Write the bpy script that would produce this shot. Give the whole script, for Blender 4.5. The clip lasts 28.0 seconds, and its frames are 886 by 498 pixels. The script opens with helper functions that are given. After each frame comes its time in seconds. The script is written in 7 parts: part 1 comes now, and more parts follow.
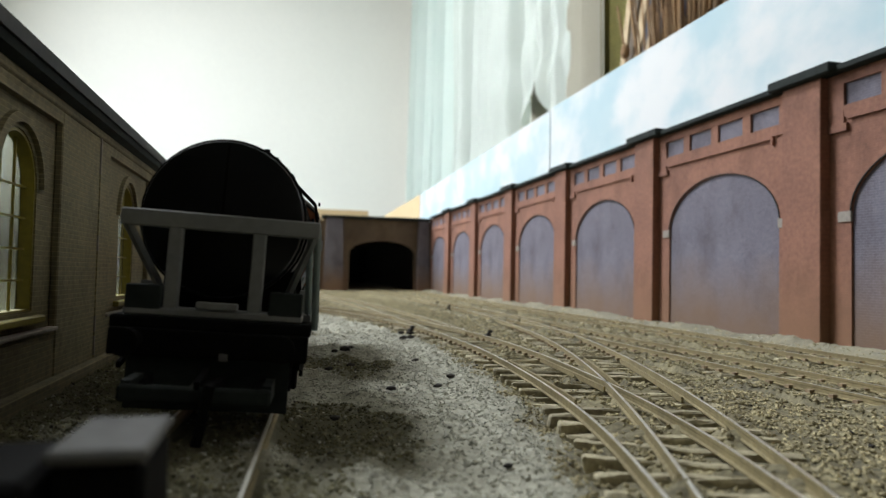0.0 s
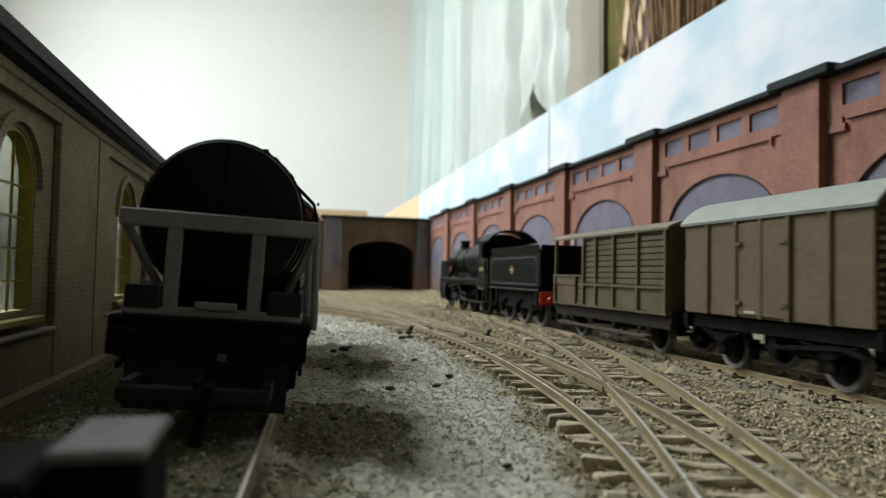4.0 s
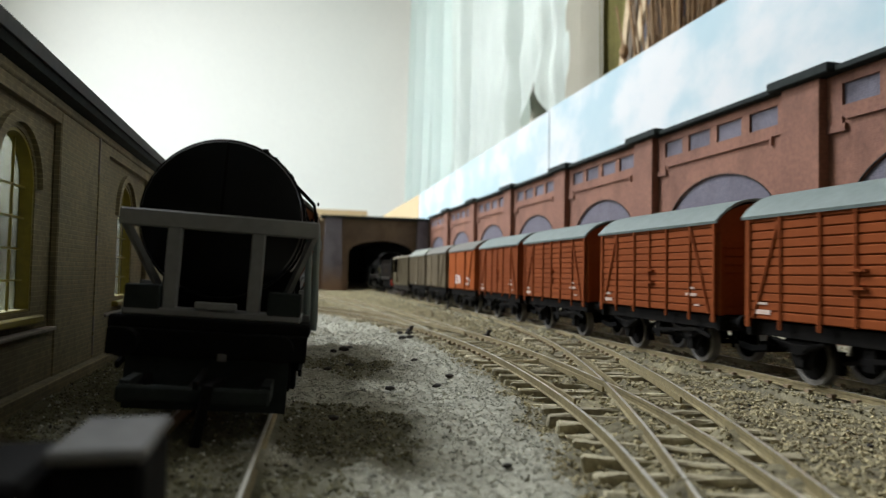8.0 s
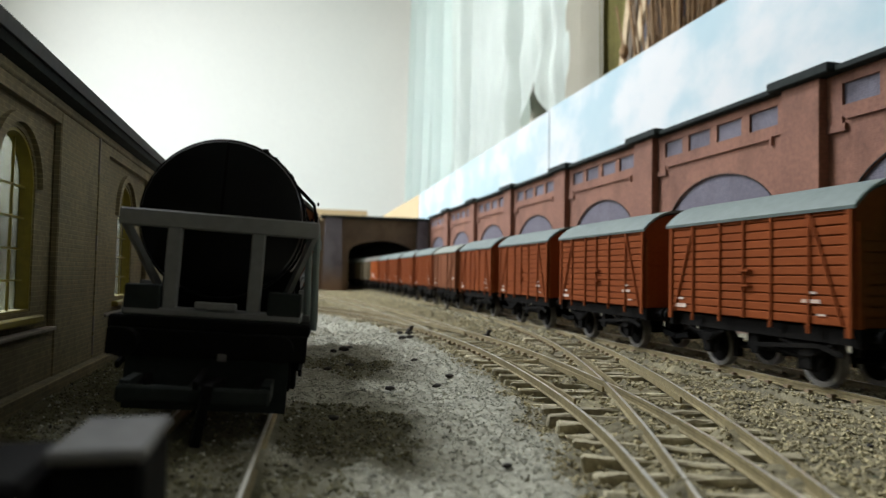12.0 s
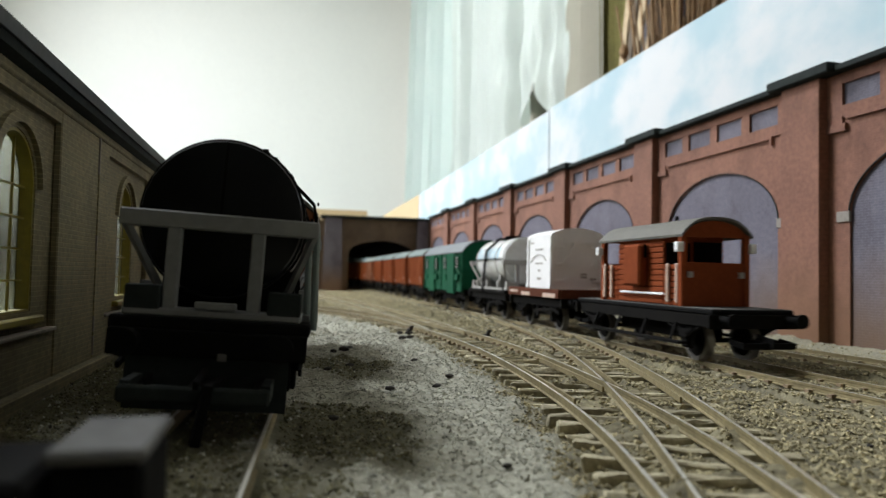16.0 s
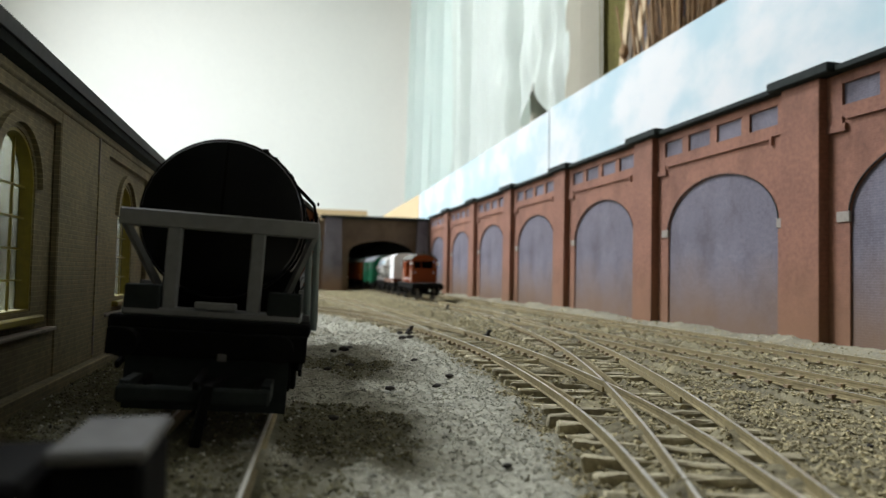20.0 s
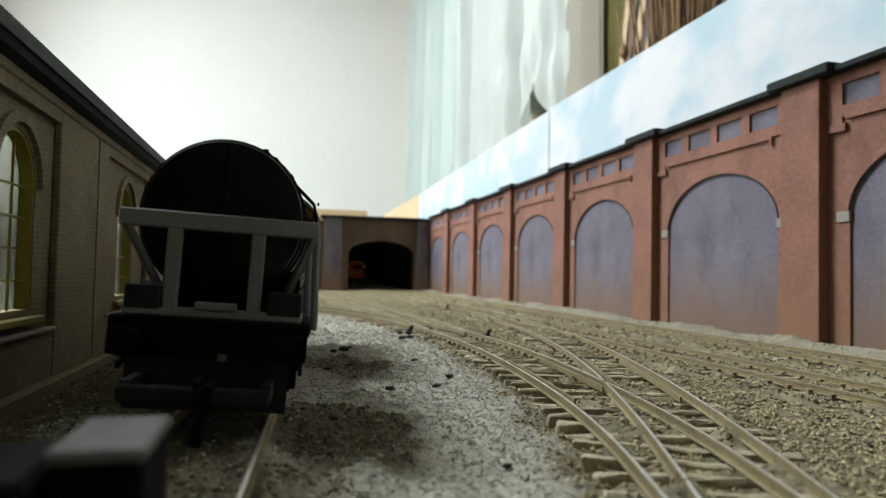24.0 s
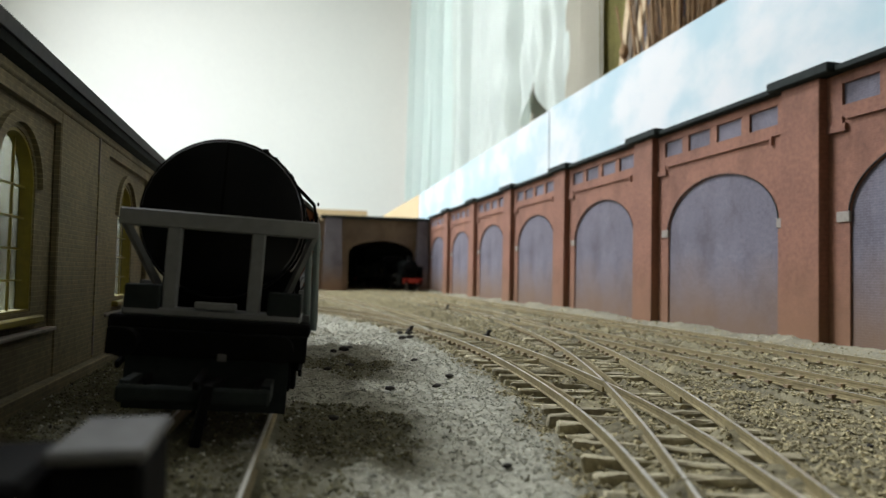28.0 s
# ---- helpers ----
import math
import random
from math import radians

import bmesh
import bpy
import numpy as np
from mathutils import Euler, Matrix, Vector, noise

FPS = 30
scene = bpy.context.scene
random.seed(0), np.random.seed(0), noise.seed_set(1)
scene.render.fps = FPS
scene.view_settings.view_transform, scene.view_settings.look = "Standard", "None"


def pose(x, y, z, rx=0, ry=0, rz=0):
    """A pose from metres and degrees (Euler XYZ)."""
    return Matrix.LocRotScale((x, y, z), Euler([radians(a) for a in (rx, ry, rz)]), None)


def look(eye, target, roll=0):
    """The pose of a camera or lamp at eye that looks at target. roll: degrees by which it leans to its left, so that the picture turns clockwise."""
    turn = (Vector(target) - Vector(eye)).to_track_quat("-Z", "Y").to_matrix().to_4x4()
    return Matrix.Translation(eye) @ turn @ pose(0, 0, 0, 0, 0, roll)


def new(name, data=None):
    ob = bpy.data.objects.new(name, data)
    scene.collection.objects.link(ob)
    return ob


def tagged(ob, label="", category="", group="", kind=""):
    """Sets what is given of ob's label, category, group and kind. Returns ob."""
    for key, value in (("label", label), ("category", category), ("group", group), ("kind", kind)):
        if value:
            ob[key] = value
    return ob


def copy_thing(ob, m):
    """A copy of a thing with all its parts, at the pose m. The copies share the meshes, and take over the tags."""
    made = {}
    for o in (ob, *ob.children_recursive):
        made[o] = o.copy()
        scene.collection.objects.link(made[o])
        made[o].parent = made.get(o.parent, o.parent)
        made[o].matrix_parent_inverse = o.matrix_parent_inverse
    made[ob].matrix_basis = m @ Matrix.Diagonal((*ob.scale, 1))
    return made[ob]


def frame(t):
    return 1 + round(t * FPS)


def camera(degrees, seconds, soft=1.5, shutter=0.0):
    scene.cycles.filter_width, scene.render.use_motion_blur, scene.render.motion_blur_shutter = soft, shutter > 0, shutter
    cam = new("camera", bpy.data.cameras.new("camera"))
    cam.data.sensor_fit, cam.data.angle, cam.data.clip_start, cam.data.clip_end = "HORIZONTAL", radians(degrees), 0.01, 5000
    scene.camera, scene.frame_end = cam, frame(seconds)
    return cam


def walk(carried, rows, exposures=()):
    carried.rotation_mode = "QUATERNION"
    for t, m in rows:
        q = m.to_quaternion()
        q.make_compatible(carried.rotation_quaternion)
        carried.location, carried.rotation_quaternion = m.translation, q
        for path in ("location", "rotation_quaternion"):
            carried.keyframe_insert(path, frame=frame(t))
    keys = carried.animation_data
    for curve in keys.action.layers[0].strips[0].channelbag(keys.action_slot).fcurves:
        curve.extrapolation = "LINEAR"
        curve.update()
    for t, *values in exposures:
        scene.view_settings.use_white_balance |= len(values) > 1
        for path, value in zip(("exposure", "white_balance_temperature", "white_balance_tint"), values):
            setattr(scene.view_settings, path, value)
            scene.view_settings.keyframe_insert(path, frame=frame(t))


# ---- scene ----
# A model railway on a table in a room, 4 mm to the foot. z = 0 is the sleeper level of the layout.
from math import sin, cos, pi, atan2, sqrt

YAW, PITCH, ROLL, EYE = 0.2296, 0.0374, 1.198, (0.0, 0.0, 0.0285)


def sight(turn=0.0):
    a = YAW + turn
    return look(EYE, (sin(a) * cos(PITCH), cos(a) * cos(PITCH), EYE[2] + sin(PITCH)), ROLL)


cam = camera(66.09, 28.0, 1.3, 0.4)
cam.data.dof.use_dof = True
cam.data.dof.focus_distance = 0.17
cam.data.dof.aperture_fstop = 28.0
# the camera settles by a hair in the first second
walk(cam, [(0.0, sight(-0.0015)), (0.6, sight(-0.0015)), (1.1, sight()), (28.0, sight())],
     [(0.0, 0.0), (28.0, 0.0)])

# ---- light: a roof window ahead and to the left, a window in the side wall, and the sky outside them ----
world = bpy.data.worlds.new("sky")
scene.world = world
world.use_nodes = True
wn = world.node_tree
sky = wn.nodes.new("ShaderNodeTexSky")
sky.sky_type, sky.sun_disc, sky.sun_elevation, sky.sun_rotation = "NISHITA", False, radians(38), radians(-60)
wn.links.new(sky.outputs[0], wn.nodes["Background"].inputs[0])
wn.nodes["Background"].inputs[1].default_value = 0.12

ROOM_W, ROOM_E, ROOM_S, ROOM_N = -1.35, 0.64, -2.4, 3.56
FLOOR_Z, CEIL_Z = -0.85, 1.52
WIN_Y0, WIN_Y1, WIN_Z0, WIN_Z1 = 1.25, 2.80, 0.42, 1.38
ROOF_X, ROOF_Y, ROOF_W, ROOF_L = -0.86, 1.16, 0.55, 0.75


def opening_light(name, at, way, w, h, watts):
    """The sky's light in an opening."""
    d = bpy.data.lights.new(name, "AREA")
    d.shape, d.size, d.size_y, d.energy, d.color = "RECTANGLE", w, h, watts, (0.905, 0.945, 1.0)
    ob = new(name, d)
    ob.matrix_world = look(at, Vector(at) + Vector(way))


opening_light("window_light", (ROOM_W - 0.01, (WIN_Y0 + WIN_Y1) / 2, (WIN_Z0 + WIN_Z1) / 2), (1, 0.0, -0.05), WIN_Y1 - WIN_Y0 - 0.1, WIN_Z1 - WIN_Z0 - 0.1, 41.0)
opening_light("roof_window_light", (ROOF_X, ROOF_Y, CEIL_Z + 0.02), (0.001, 0, -1), ROOF_W - 0.05, ROOF_L - 0.05, 70.0)


# ---- helpers ----
def mk(name, c1, c2=None, rough=0.6, metal=0.0, s1=900.0, s2=90.0, bump=0.0, mid=0.5, vary=0.0, spec=0.5, flat=None):
    """A surface whose colour runs between c1 and c2 at two scales, with fine relief; vary: tint by piece."""
    m = bpy.data.materials.new(name)
    m.use_nodes = True
    n, l = m.node_tree.nodes, m.node_tree.links
    b = n["Principled BSDF"]
    b.inputs["Roughness"].default_value, b.inputs["Metallic"].default_value = rough, metal
    b.inputs["Specular IOR Level"].default_value = spec
    c2 = c2 or tuple(v * 0.7 for v in c1)
    tc = n.new("ShaderNodeTexCoord")
    a1, a2 = n.new("ShaderNodeTexNoise"), n.new("ShaderNodeTexNoise")
    for a, s in ((a1, s1), (a2, s2)):
        a.inputs["Scale"].default_value, a.inputs["Detail"].default_value = s, 4.0
        l.new(tc.outputs["Object"], a.inputs["Vector"])
    mul = n.new("ShaderNodeMath")
    mul.operation = "ADD"
    l.new(a1.outputs[0], mul.inputs[0]), l.new(a2.outputs[0], mul.inputs[1])
    ramp = n.new("ShaderNodeMapRange")
    ramp.inputs[1].default_value, ramp.inputs[2].default_value = mid + 0.2, mid + 0.8
    l.new(mul.outputs[0], ramp.inputs[0])
    mix = n.new("ShaderNodeMix")
    mix.data_type = "RGBA"
    mix.inputs[6].default_value, mix.inputs[7].default_value = (*c1, 1), (*c2, 1)
    l.new(ramp.outputs[0], mix.inputs[0])
    out = mix.outputs[2]
    if vary:
        info = n.new("ShaderNodeObjectInfo") if flat != "island" else n.new("ShaderNodeNewGeometry")
        hsv = n.new("ShaderNodeHueSaturation")
        mr = n.new("ShaderNodeMapRange")
        mr.inputs[3].default_value, mr.inputs[4].default_value = 1 - vary, 1 + vary
        l.new(info.outputs["Random" if flat != "island" else "Random Per Island"], mr.inputs[0])
        l.new(mr.outputs[0], hsv.inputs["Value"]), l.new(out, hsv.inputs["Color"])
        out = hsv.outputs[0]
    l.new(out, b.inputs["Base Color"])
    if bump:
        bp = n.new("ShaderNodeBump")
        bp.inputs["Strength"].default_value, bp.inputs["Distance"].default_value = 0.6, bump
        l.new(a1.outputs[0], bp.inputs["Height"]), l.new(bp.outputs[0], b.inputs["Normal"])
    m["noise"] = a1.name
    return m


def brick_mat(name, c1, c2, mortar, w=0.0031, h=0.0011, rough=0.85, axis=1, grime=None, contrast=1.0):
    """Small printed brickwork in the y-z plane (axis 1) or the x-z plane (axis 0), with soot at a larger scale."""
    m = mk(name, c1, c2, rough, s1=500, s2=22, bump=0.0)
    n, l = m.node_tree.nodes, m.node_tree.links
    b = n["Principled BSDF"]
    src = b.inputs["Base Color"].links[0].from_socket
    tc, sep, com = n.new("ShaderNodeTexCoord"), n.new("ShaderNodeSeparateXYZ"), n.new("ShaderNodeCombineXYZ")
    l.new(tc.outputs["Object"], sep.inputs[0])
    l.new(sep.outputs[axis], com.inputs[0]), l.new(sep.outputs[2], com.inputs[1])
    t = n.new("ShaderNodeTexBrick")
    t.inputs["Scale"].default_value = 1.0
    t.inputs["Brick Width"].default_value, t.inputs["Row Height"].default_value = w, h
    t.inputs["Mortar Size"].default_value, t.inputs["Mortar Smooth"].default_value = 0.00012, 0.6
    l.new(com.outputs[0], t.inputs["Vector"])
    t.inputs["Color1"].default_value, t.inputs["Color2"].default_value = (0.92, 0.92, 0.92, 1), (1.08, 1.05, 1.02, 1)
    t.inputs["Mortar"].default_value = (*mortar, 1)
    mul = n.new("ShaderNodeMix")
    mul.data_type, mul.blend_type = "RGBA", "MULTIPLY"
    mul.inputs[0].default_value = contrast
    l.new(src, mul.inputs[6]), l.new(t.outputs[0], mul.inputs[7])
    out = mul.outputs[2]
    sn, sm, sx, sp_ = n.new("ShaderNodeTexNoise"), n.new("ShaderNodeMapRange"), n.new("ShaderNodeMix"), n.new("ShaderNodeMapping")
    sp_.inputs["Scale"].default_value = (42.0, 42.0, 26.0)
    sn.inputs["Scale"].default_value, sn.inputs["Detail"].default_value, sn.inputs["Roughness"].default_value = 1.0, 6.0, 0.62
    l.new(tc.outputs["Object"], sp_.inputs[0]), l.new(sp_.outputs[0], sn.inputs["Vector"])
    sm.inputs[1].default_value, sm.inputs[2].default_value, sm.inputs[4].default_value = 0.46, 0.74, 0.72
    l.new(sn.outputs[0], sm.inputs[0])
    sx.data_type, sx.blend_type = "RGBA", "MULTIPLY"
    sx.inputs[7].default_value = (0.42, 0.38, 0.36, 1)
    l.new(sm.outputs[0], sx.inputs[0]), l.new(out, sx.inputs[6])
    out = sx.outputs[2]
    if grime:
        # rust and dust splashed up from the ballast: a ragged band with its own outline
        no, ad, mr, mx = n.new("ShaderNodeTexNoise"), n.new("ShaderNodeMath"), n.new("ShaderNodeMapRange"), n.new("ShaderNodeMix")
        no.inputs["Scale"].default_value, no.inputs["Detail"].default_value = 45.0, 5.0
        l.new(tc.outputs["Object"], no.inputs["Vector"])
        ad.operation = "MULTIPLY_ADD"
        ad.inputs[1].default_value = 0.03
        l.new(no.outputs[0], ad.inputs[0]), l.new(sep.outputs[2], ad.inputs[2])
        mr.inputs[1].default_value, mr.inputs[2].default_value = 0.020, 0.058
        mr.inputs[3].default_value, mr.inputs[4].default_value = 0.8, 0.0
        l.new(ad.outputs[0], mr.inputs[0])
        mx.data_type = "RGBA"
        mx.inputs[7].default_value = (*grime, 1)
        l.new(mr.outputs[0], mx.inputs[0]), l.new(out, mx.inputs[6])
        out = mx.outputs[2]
    l.new(out, b.inputs["Base Color"])
    bp = n.new("ShaderNodeBump")
    bp.inputs["Strength"].default_value, bp.inputs["Distance"].default_value = 0.5, 0.0002
    l.new(t.outputs["Fac"], bp.inputs["Height"])
    bp.invert = True
    l.new(bp.outputs[0], b.inputs["Normal"])
    return m


def box(bm, x0, x1, y0, y1, z0, z1, bevel=0.0, m=None):
    r = bmesh.ops.create_cube(bm, size=1.0)
    vs = r["verts"]
    for v in vs:
        v.co = Vector(((x0 + x1) / 2 + v.co.x * (x1 - x0), (y0 + y1) / 2 + v.co.y * (y1 - y0), (z0 + z1) / 2 + v.co.z * (z1 - z0)))
    if bevel:
        es = list({e for v in vs for e in v.link_edges})
        r = bmesh.ops.bevel(bm, geom=es, offset=bevel, segments=1, affect="EDGES")
        vs = list({v for f in r["faces"] for v in f.verts})
    if m is not None:
        for v in vs:
            v.co = m @ v.co
    return vs


def rod(bm, a, b, r, seg=8, r2=None):
    a, b = Vector(a), Vector(b)
    d = b - a
    m = Matrix.Translation((a + b) / 2) @ d.to_track_quat("Z", "Y").to_matrix().to_4x4()
    return bmesh.ops.create_cone(bm, cap_ends=True, segments=seg, radius1=r, radius2=r if r2 is None else r2, depth=d.length, matrix=m)["verts"]


def bar(bm, a, b, w, h, up=(0, 0, 1)):
    """A straight bar of rectangular section from a to b."""
    a, b = Vector(a), Vector(b)
    d = (b - a)
    s = d.cross(Vector(up)).normalized()
    u = s.cross(d).normalized()
    vs = [bm.verts.new(p + s * (i * w / 2) + u * (j * h / 2)) for p in (a, b) for i, j in ((-1, -1), (1, -1), (1, 1), (-1, 1))]
    for f in ((3, 2, 1, 0), (4, 5, 6, 7), (0, 1, 5, 4), (1, 2, 6, 5), (2, 3, 7, 6), (3, 0, 4, 7)):
        bm.faces.new([vs[i] for i in f])


def sweep(bm, pts, w, h, up=(0, 0, 1), closed=False):
    """A bar of rectangular section bent along pts, in one piece."""
    pts, up, k = [Vector(q) for q in pts], Vector(up), len(pts)
    rings = []
    for i, q in enumerate(pts):
        d = pts[(i + 1) % k] - pts[i - 1] if closed else pts[min(i + 1, k - 1)] - pts[max(i - 1, 0)]
        s = d.cross(up).normalized()
        u = s.cross(d).normalized()
        rings.append([bm.verts.new(q + s * (a * w / 2) + u * (b * h / 2)) for a, b in ((-1, -1), (1, -1), (1, 1), (-1, 1))])
    fs = []
    for a, b in zip(rings, rings[1:] + (rings[:1] if closed else [])):
        for j in range(4):
            fs.append(bm.faces.new((a[j], a[(j + 1) % 4], b[(j + 1) % 4], b[j])))
    if not closed:
        fs += [bm.faces.new(rings[0]), bm.faces.new(rings[-1][::-1])]
    bmesh.ops.recalc_face_normals(bm, faces=fs)


def prism(bm, pts, a0, a1, axis="y"):
    """A closed outline of (u, v) points run from a0 to a1 along an axis; u, v are the other two axes in x, y, z order."""
    def at(u, v, a):
        return {"x": (a, u, v), "y": (u, a, v), "z": (u, v, a)}[axis]
    lo = [bm.verts.new(at(u, v, a0)) for u, v in pts]
    hi = [bm.verts.new(at(u, v, a1)) for u, v in pts]
    k = len(pts)
    fs = [bm.faces.new(lo), bm.faces.new(hi[::-1])]
    for i in range(k):
        fs.append(bm.faces.new((lo[i], hi[i], hi[(i + 1) % k], lo[(i + 1) % k])))
    bmesh.ops.recalc_face_normals(bm, faces=fs)


def mesh_of(bm, name, material, smooth=False):
    me = bpy.data.meshes.new(name)
    bm.to_mesh(me)
    bm.free()
    for m in material if isinstance(material, (list, tuple)) else [material]:
        me.materials.append(m)
    if smooth:
        me.shade_smooth()
        me.set_sharp_from_angle(angle=radians(40))
    return me


def part(name, bm, material, parent, label="", smooth=False, at=None):
    ob = new(name, mesh_of(bm, name, material, smooth) if isinstance(bm, bmesh.types.BMesh) else bm)
    ob.parent = parent
    if at is not None:
        ob.matrix_basis = at
    if label:
        ob["label"] = label
    return ob


def boxes(name, dims, material, parent, label="", bevel=0.0):
    bm = bmesh.new()
    for d in dims:
        box(bm, *d, bevel)
    return part(name, bm, material, parent, label)


def thing(name, label, category, m=None, group="", kind=""):
    ob = tagged(new(name), label, category, group, kind)
    ob.empty_display_size = 0.01
    if m is not None:
        ob.matrix_basis = m
    return ob


def solid(name, bm, material, label, category="", group="", kind="", m=None, smooth=False):
    ob = tagged(new(name, mesh_of(bm, name, material, smooth)), label, category, group, kind)
    if m is not None:
        ob.matrix_basis = m
    return ob


# ---- materials ----
M = {}
M["plaster"] = mk("wall_paint", (0.84, 0.85, 0.79), (0.81, 0.82, 0.765), 0.9, s1=60, s2=3, bump=0.0004)
M["wallpaper"] = mk("tan_wallpaper", (0.60, 0.57, 0.50), (0.54, 0.51, 0.45), 0.9, s1=60, s2=3)
M["ceiling"] = mk("ceiling_paint", (0.74, 0.73, 0.69), (0.70, 0.69, 0.65), 0.9, s1=60, s2=3)
M["panelling"] = mk("plain_wallpaper", (0.36, 0.33, 0.28), (0.31, 0.28, 0.24), 0.9, s1=60, s2=3)
M["carpet"] = mk("carpet", (0.09, 0.075, 0.06), (0.06, 0.05, 0.045), 0.95, s1=400, s2=6, bump=0.002)
M["timber"] = mk("baseboard_timber", (0.11, 0.08, 0.05), (0.075, 0.055, 0.035), 0.7, s1=80, s2=8, bump=0.0003)
M["ochre"] = mk("bare_board", (0.58, 0.45, 0.26), (0.52, 0.40, 0.22), 0.75, s1=90, s2=7, bump=0.0002)
M["curtain"] = mk("curtain_cloth", (0.84, 0.92, 0.87), (0.76, 0.87, 0.82), 0.9, s1=500, s2=5, bump=0.0005)
M["curtain2"] = mk("white_cloth", (0.78, 0.835, 0.785), (0.71, 0.77, 0.72), 0.9, s1=500, s2=5, bump=0.0005)
# the white curtain's shade, put into a darker beige cloth colour
M["lining"] = mk("shaded_cloth", (0.50, 0.48, 0.385), (0.42, 0.40, 0.315), 0.9, s1=400, s2=6, bump=0.0005)
M["olive"] = mk("olive_cloth", (0.26, 0.235, 0.065), (0.15, 0.135, 0.04), 0.85, s1=300, s2=9, bump=0.0006)
M["cream"] = mk("cream_board", (0.46, 0.36, 0.22), (0.36, 0.27, 0.16), 0.7, s1=200, s2=12)
M["navy"] = mk("dark_cloth", (0.03, 0.035, 0.05), (0.05, 0.05, 0.06), 0.8, s1=200, s2=12)
M["wicker"] = mk("brown_stems", (0.16, 0.09, 0.04), (0.30, 0.19, 0.09), 0.8, s1=160, s2=20, vary=0.5)
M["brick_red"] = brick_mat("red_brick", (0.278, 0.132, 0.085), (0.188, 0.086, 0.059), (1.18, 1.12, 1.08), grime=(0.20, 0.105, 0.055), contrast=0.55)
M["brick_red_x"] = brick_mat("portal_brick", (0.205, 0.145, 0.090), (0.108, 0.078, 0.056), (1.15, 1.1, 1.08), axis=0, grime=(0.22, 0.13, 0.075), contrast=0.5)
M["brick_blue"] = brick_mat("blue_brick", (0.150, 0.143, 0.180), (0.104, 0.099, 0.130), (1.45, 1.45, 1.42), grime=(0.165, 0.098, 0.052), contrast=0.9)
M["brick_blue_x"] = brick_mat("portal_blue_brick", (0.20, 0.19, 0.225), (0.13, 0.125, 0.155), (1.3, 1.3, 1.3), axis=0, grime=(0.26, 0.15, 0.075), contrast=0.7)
M["brick_dark"] = brick_mat("sooty_brick", (0.225, 0.200, 0.112), (0.125, 0.110, 0.062), (1.5, 1.46, 1.38), contrast=1.0)
M["coping"] = mk("coping", (0.022, 0.029, 0.027), (0.012, 0.016, 0.015), 0.85, spec=0.2, s1=400, s2=40, bump=0.0002)
M["stone"] = mk("impost_stone", (0.28, 0.255, 0.225), (0.20, 0.18, 0.155), 0.85, s1=700, s2=60, bump=0.0002)
M["slate"] = mk("slate_grey", (0.050, 0.056, 0.056), (0.030, 0.034, 0.036), 0.7, s1=500, s2=30, bump=0.0002)
M["frame_yellow"] = mk("yellow_frame", (0.27, 0.225, 0.02), (0.18, 0.145, 0.014), 0.5, s1=600, s2=60)
# darkness of the tunnel's inside put into a near-black colour
M["tunnel"] = mk("tunnel_black", (0.012, 0.011, 0.010), (0.02, 0.018, 0.016), 0.95, s1=300, s2=30)
M["sleeper"] = mk("sleeper", (0.195, 0.172, 0.108), (0.450, 0.408, 0.272), 0.9, s1=900, s2=140, bump=0.0004, vary=0.3)
M["rail_side"] = mk("rusty_rail", (0.150, 0.120, 0.056), (0.262, 0.216, 0.106), 0.75, s1=700, s2=60, bump=0.0001)
M["rail_top"] = mk("rail_head", (0.58, 0.58, 0.53), (0.44, 0.41, 0.32), 0.32, metal=0.4, s1=500, s2=50)
M["chair"] = mk("rail_chair", (0.17, 0.115, 0.07), (0.30, 0.235, 0.14), 0.85, s1=800, s2=100)
M["steel"] = mk("tyre_steel", (0.15, 0.143, 0.130), (0.30, 0.29, 0.27), 0.38, metal=0.6, s1=400, s2=60)
M["black"] = mk("black_paint", (0.003, 0.003, 0.003), (0.0065, 0.0063, 0.006), 0.75, spec=0.06, s1=500, s2=60)
M["loco"] = mk("loco_black", (0.0010, 0.0014, 0.0013), (0.0026, 0.0032, 0.0030), 0.34, s1=400, s2=45, bump=0.00003, spec=0.085)
M["frame"] = mk("underframe", (0.0035, 0.0033, 0.003), (0.0085, 0.0075, 0.006), 0.85, spec=0.08, s1=700, s2=80)
M["grey_frame"] = mk("grey_frame", (0.185, 0.194, 0.194), (0.135, 0.143, 0.143), 0.6, s1=600, s2=60)
M["pale_cap"] = mk("pale_grey_cap", (0.115, 0.115, 0.11), (0.07, 0.07, 0.066), 0.7, spec=0.2, s1=500, s2=60)
M["gloss_black"] = mk("tank_black", (0.0022, 0.0030, 0.0030), (0.0042, 0.0052, 0.0050), 0.30, spec=0.16, s1=300, s2=30)
M["bauxite"] = mk("bauxite", (0.240, 0.062, 0.018), (0.185, 0.047, 0.014), 0.8, spec=0.06, s1=700, s2=60, bump=0.00006)
M["orange"] = mk("orange_brown", (0.300, 0.076, 0.018), (0.250, 0.063, 0.015), 0.8, spec=0.06, s1=700, s2=60, bump=0.00006)
M["old_brown"] = mk("faded_brown", (0.205, 0.078, 0.038), (0.16, 0.060, 0.029), 0.8, spec=0.06, s1=700, s2=60, bump=0.00006)
M["flat_brown"] = mk("dull_brown", (0.115, 0.040, 0.022), (0.080, 0.029, 0.017), 0.8, spec=0.06, s1=700, s2=60)
M["grey_brown"] = mk("weathered_grey", (0.125, 0.102, 0.066), (0.095, 0.076, 0.048), 0.8, spec=0.06, s1=700, s2=60, bump=0.00006)
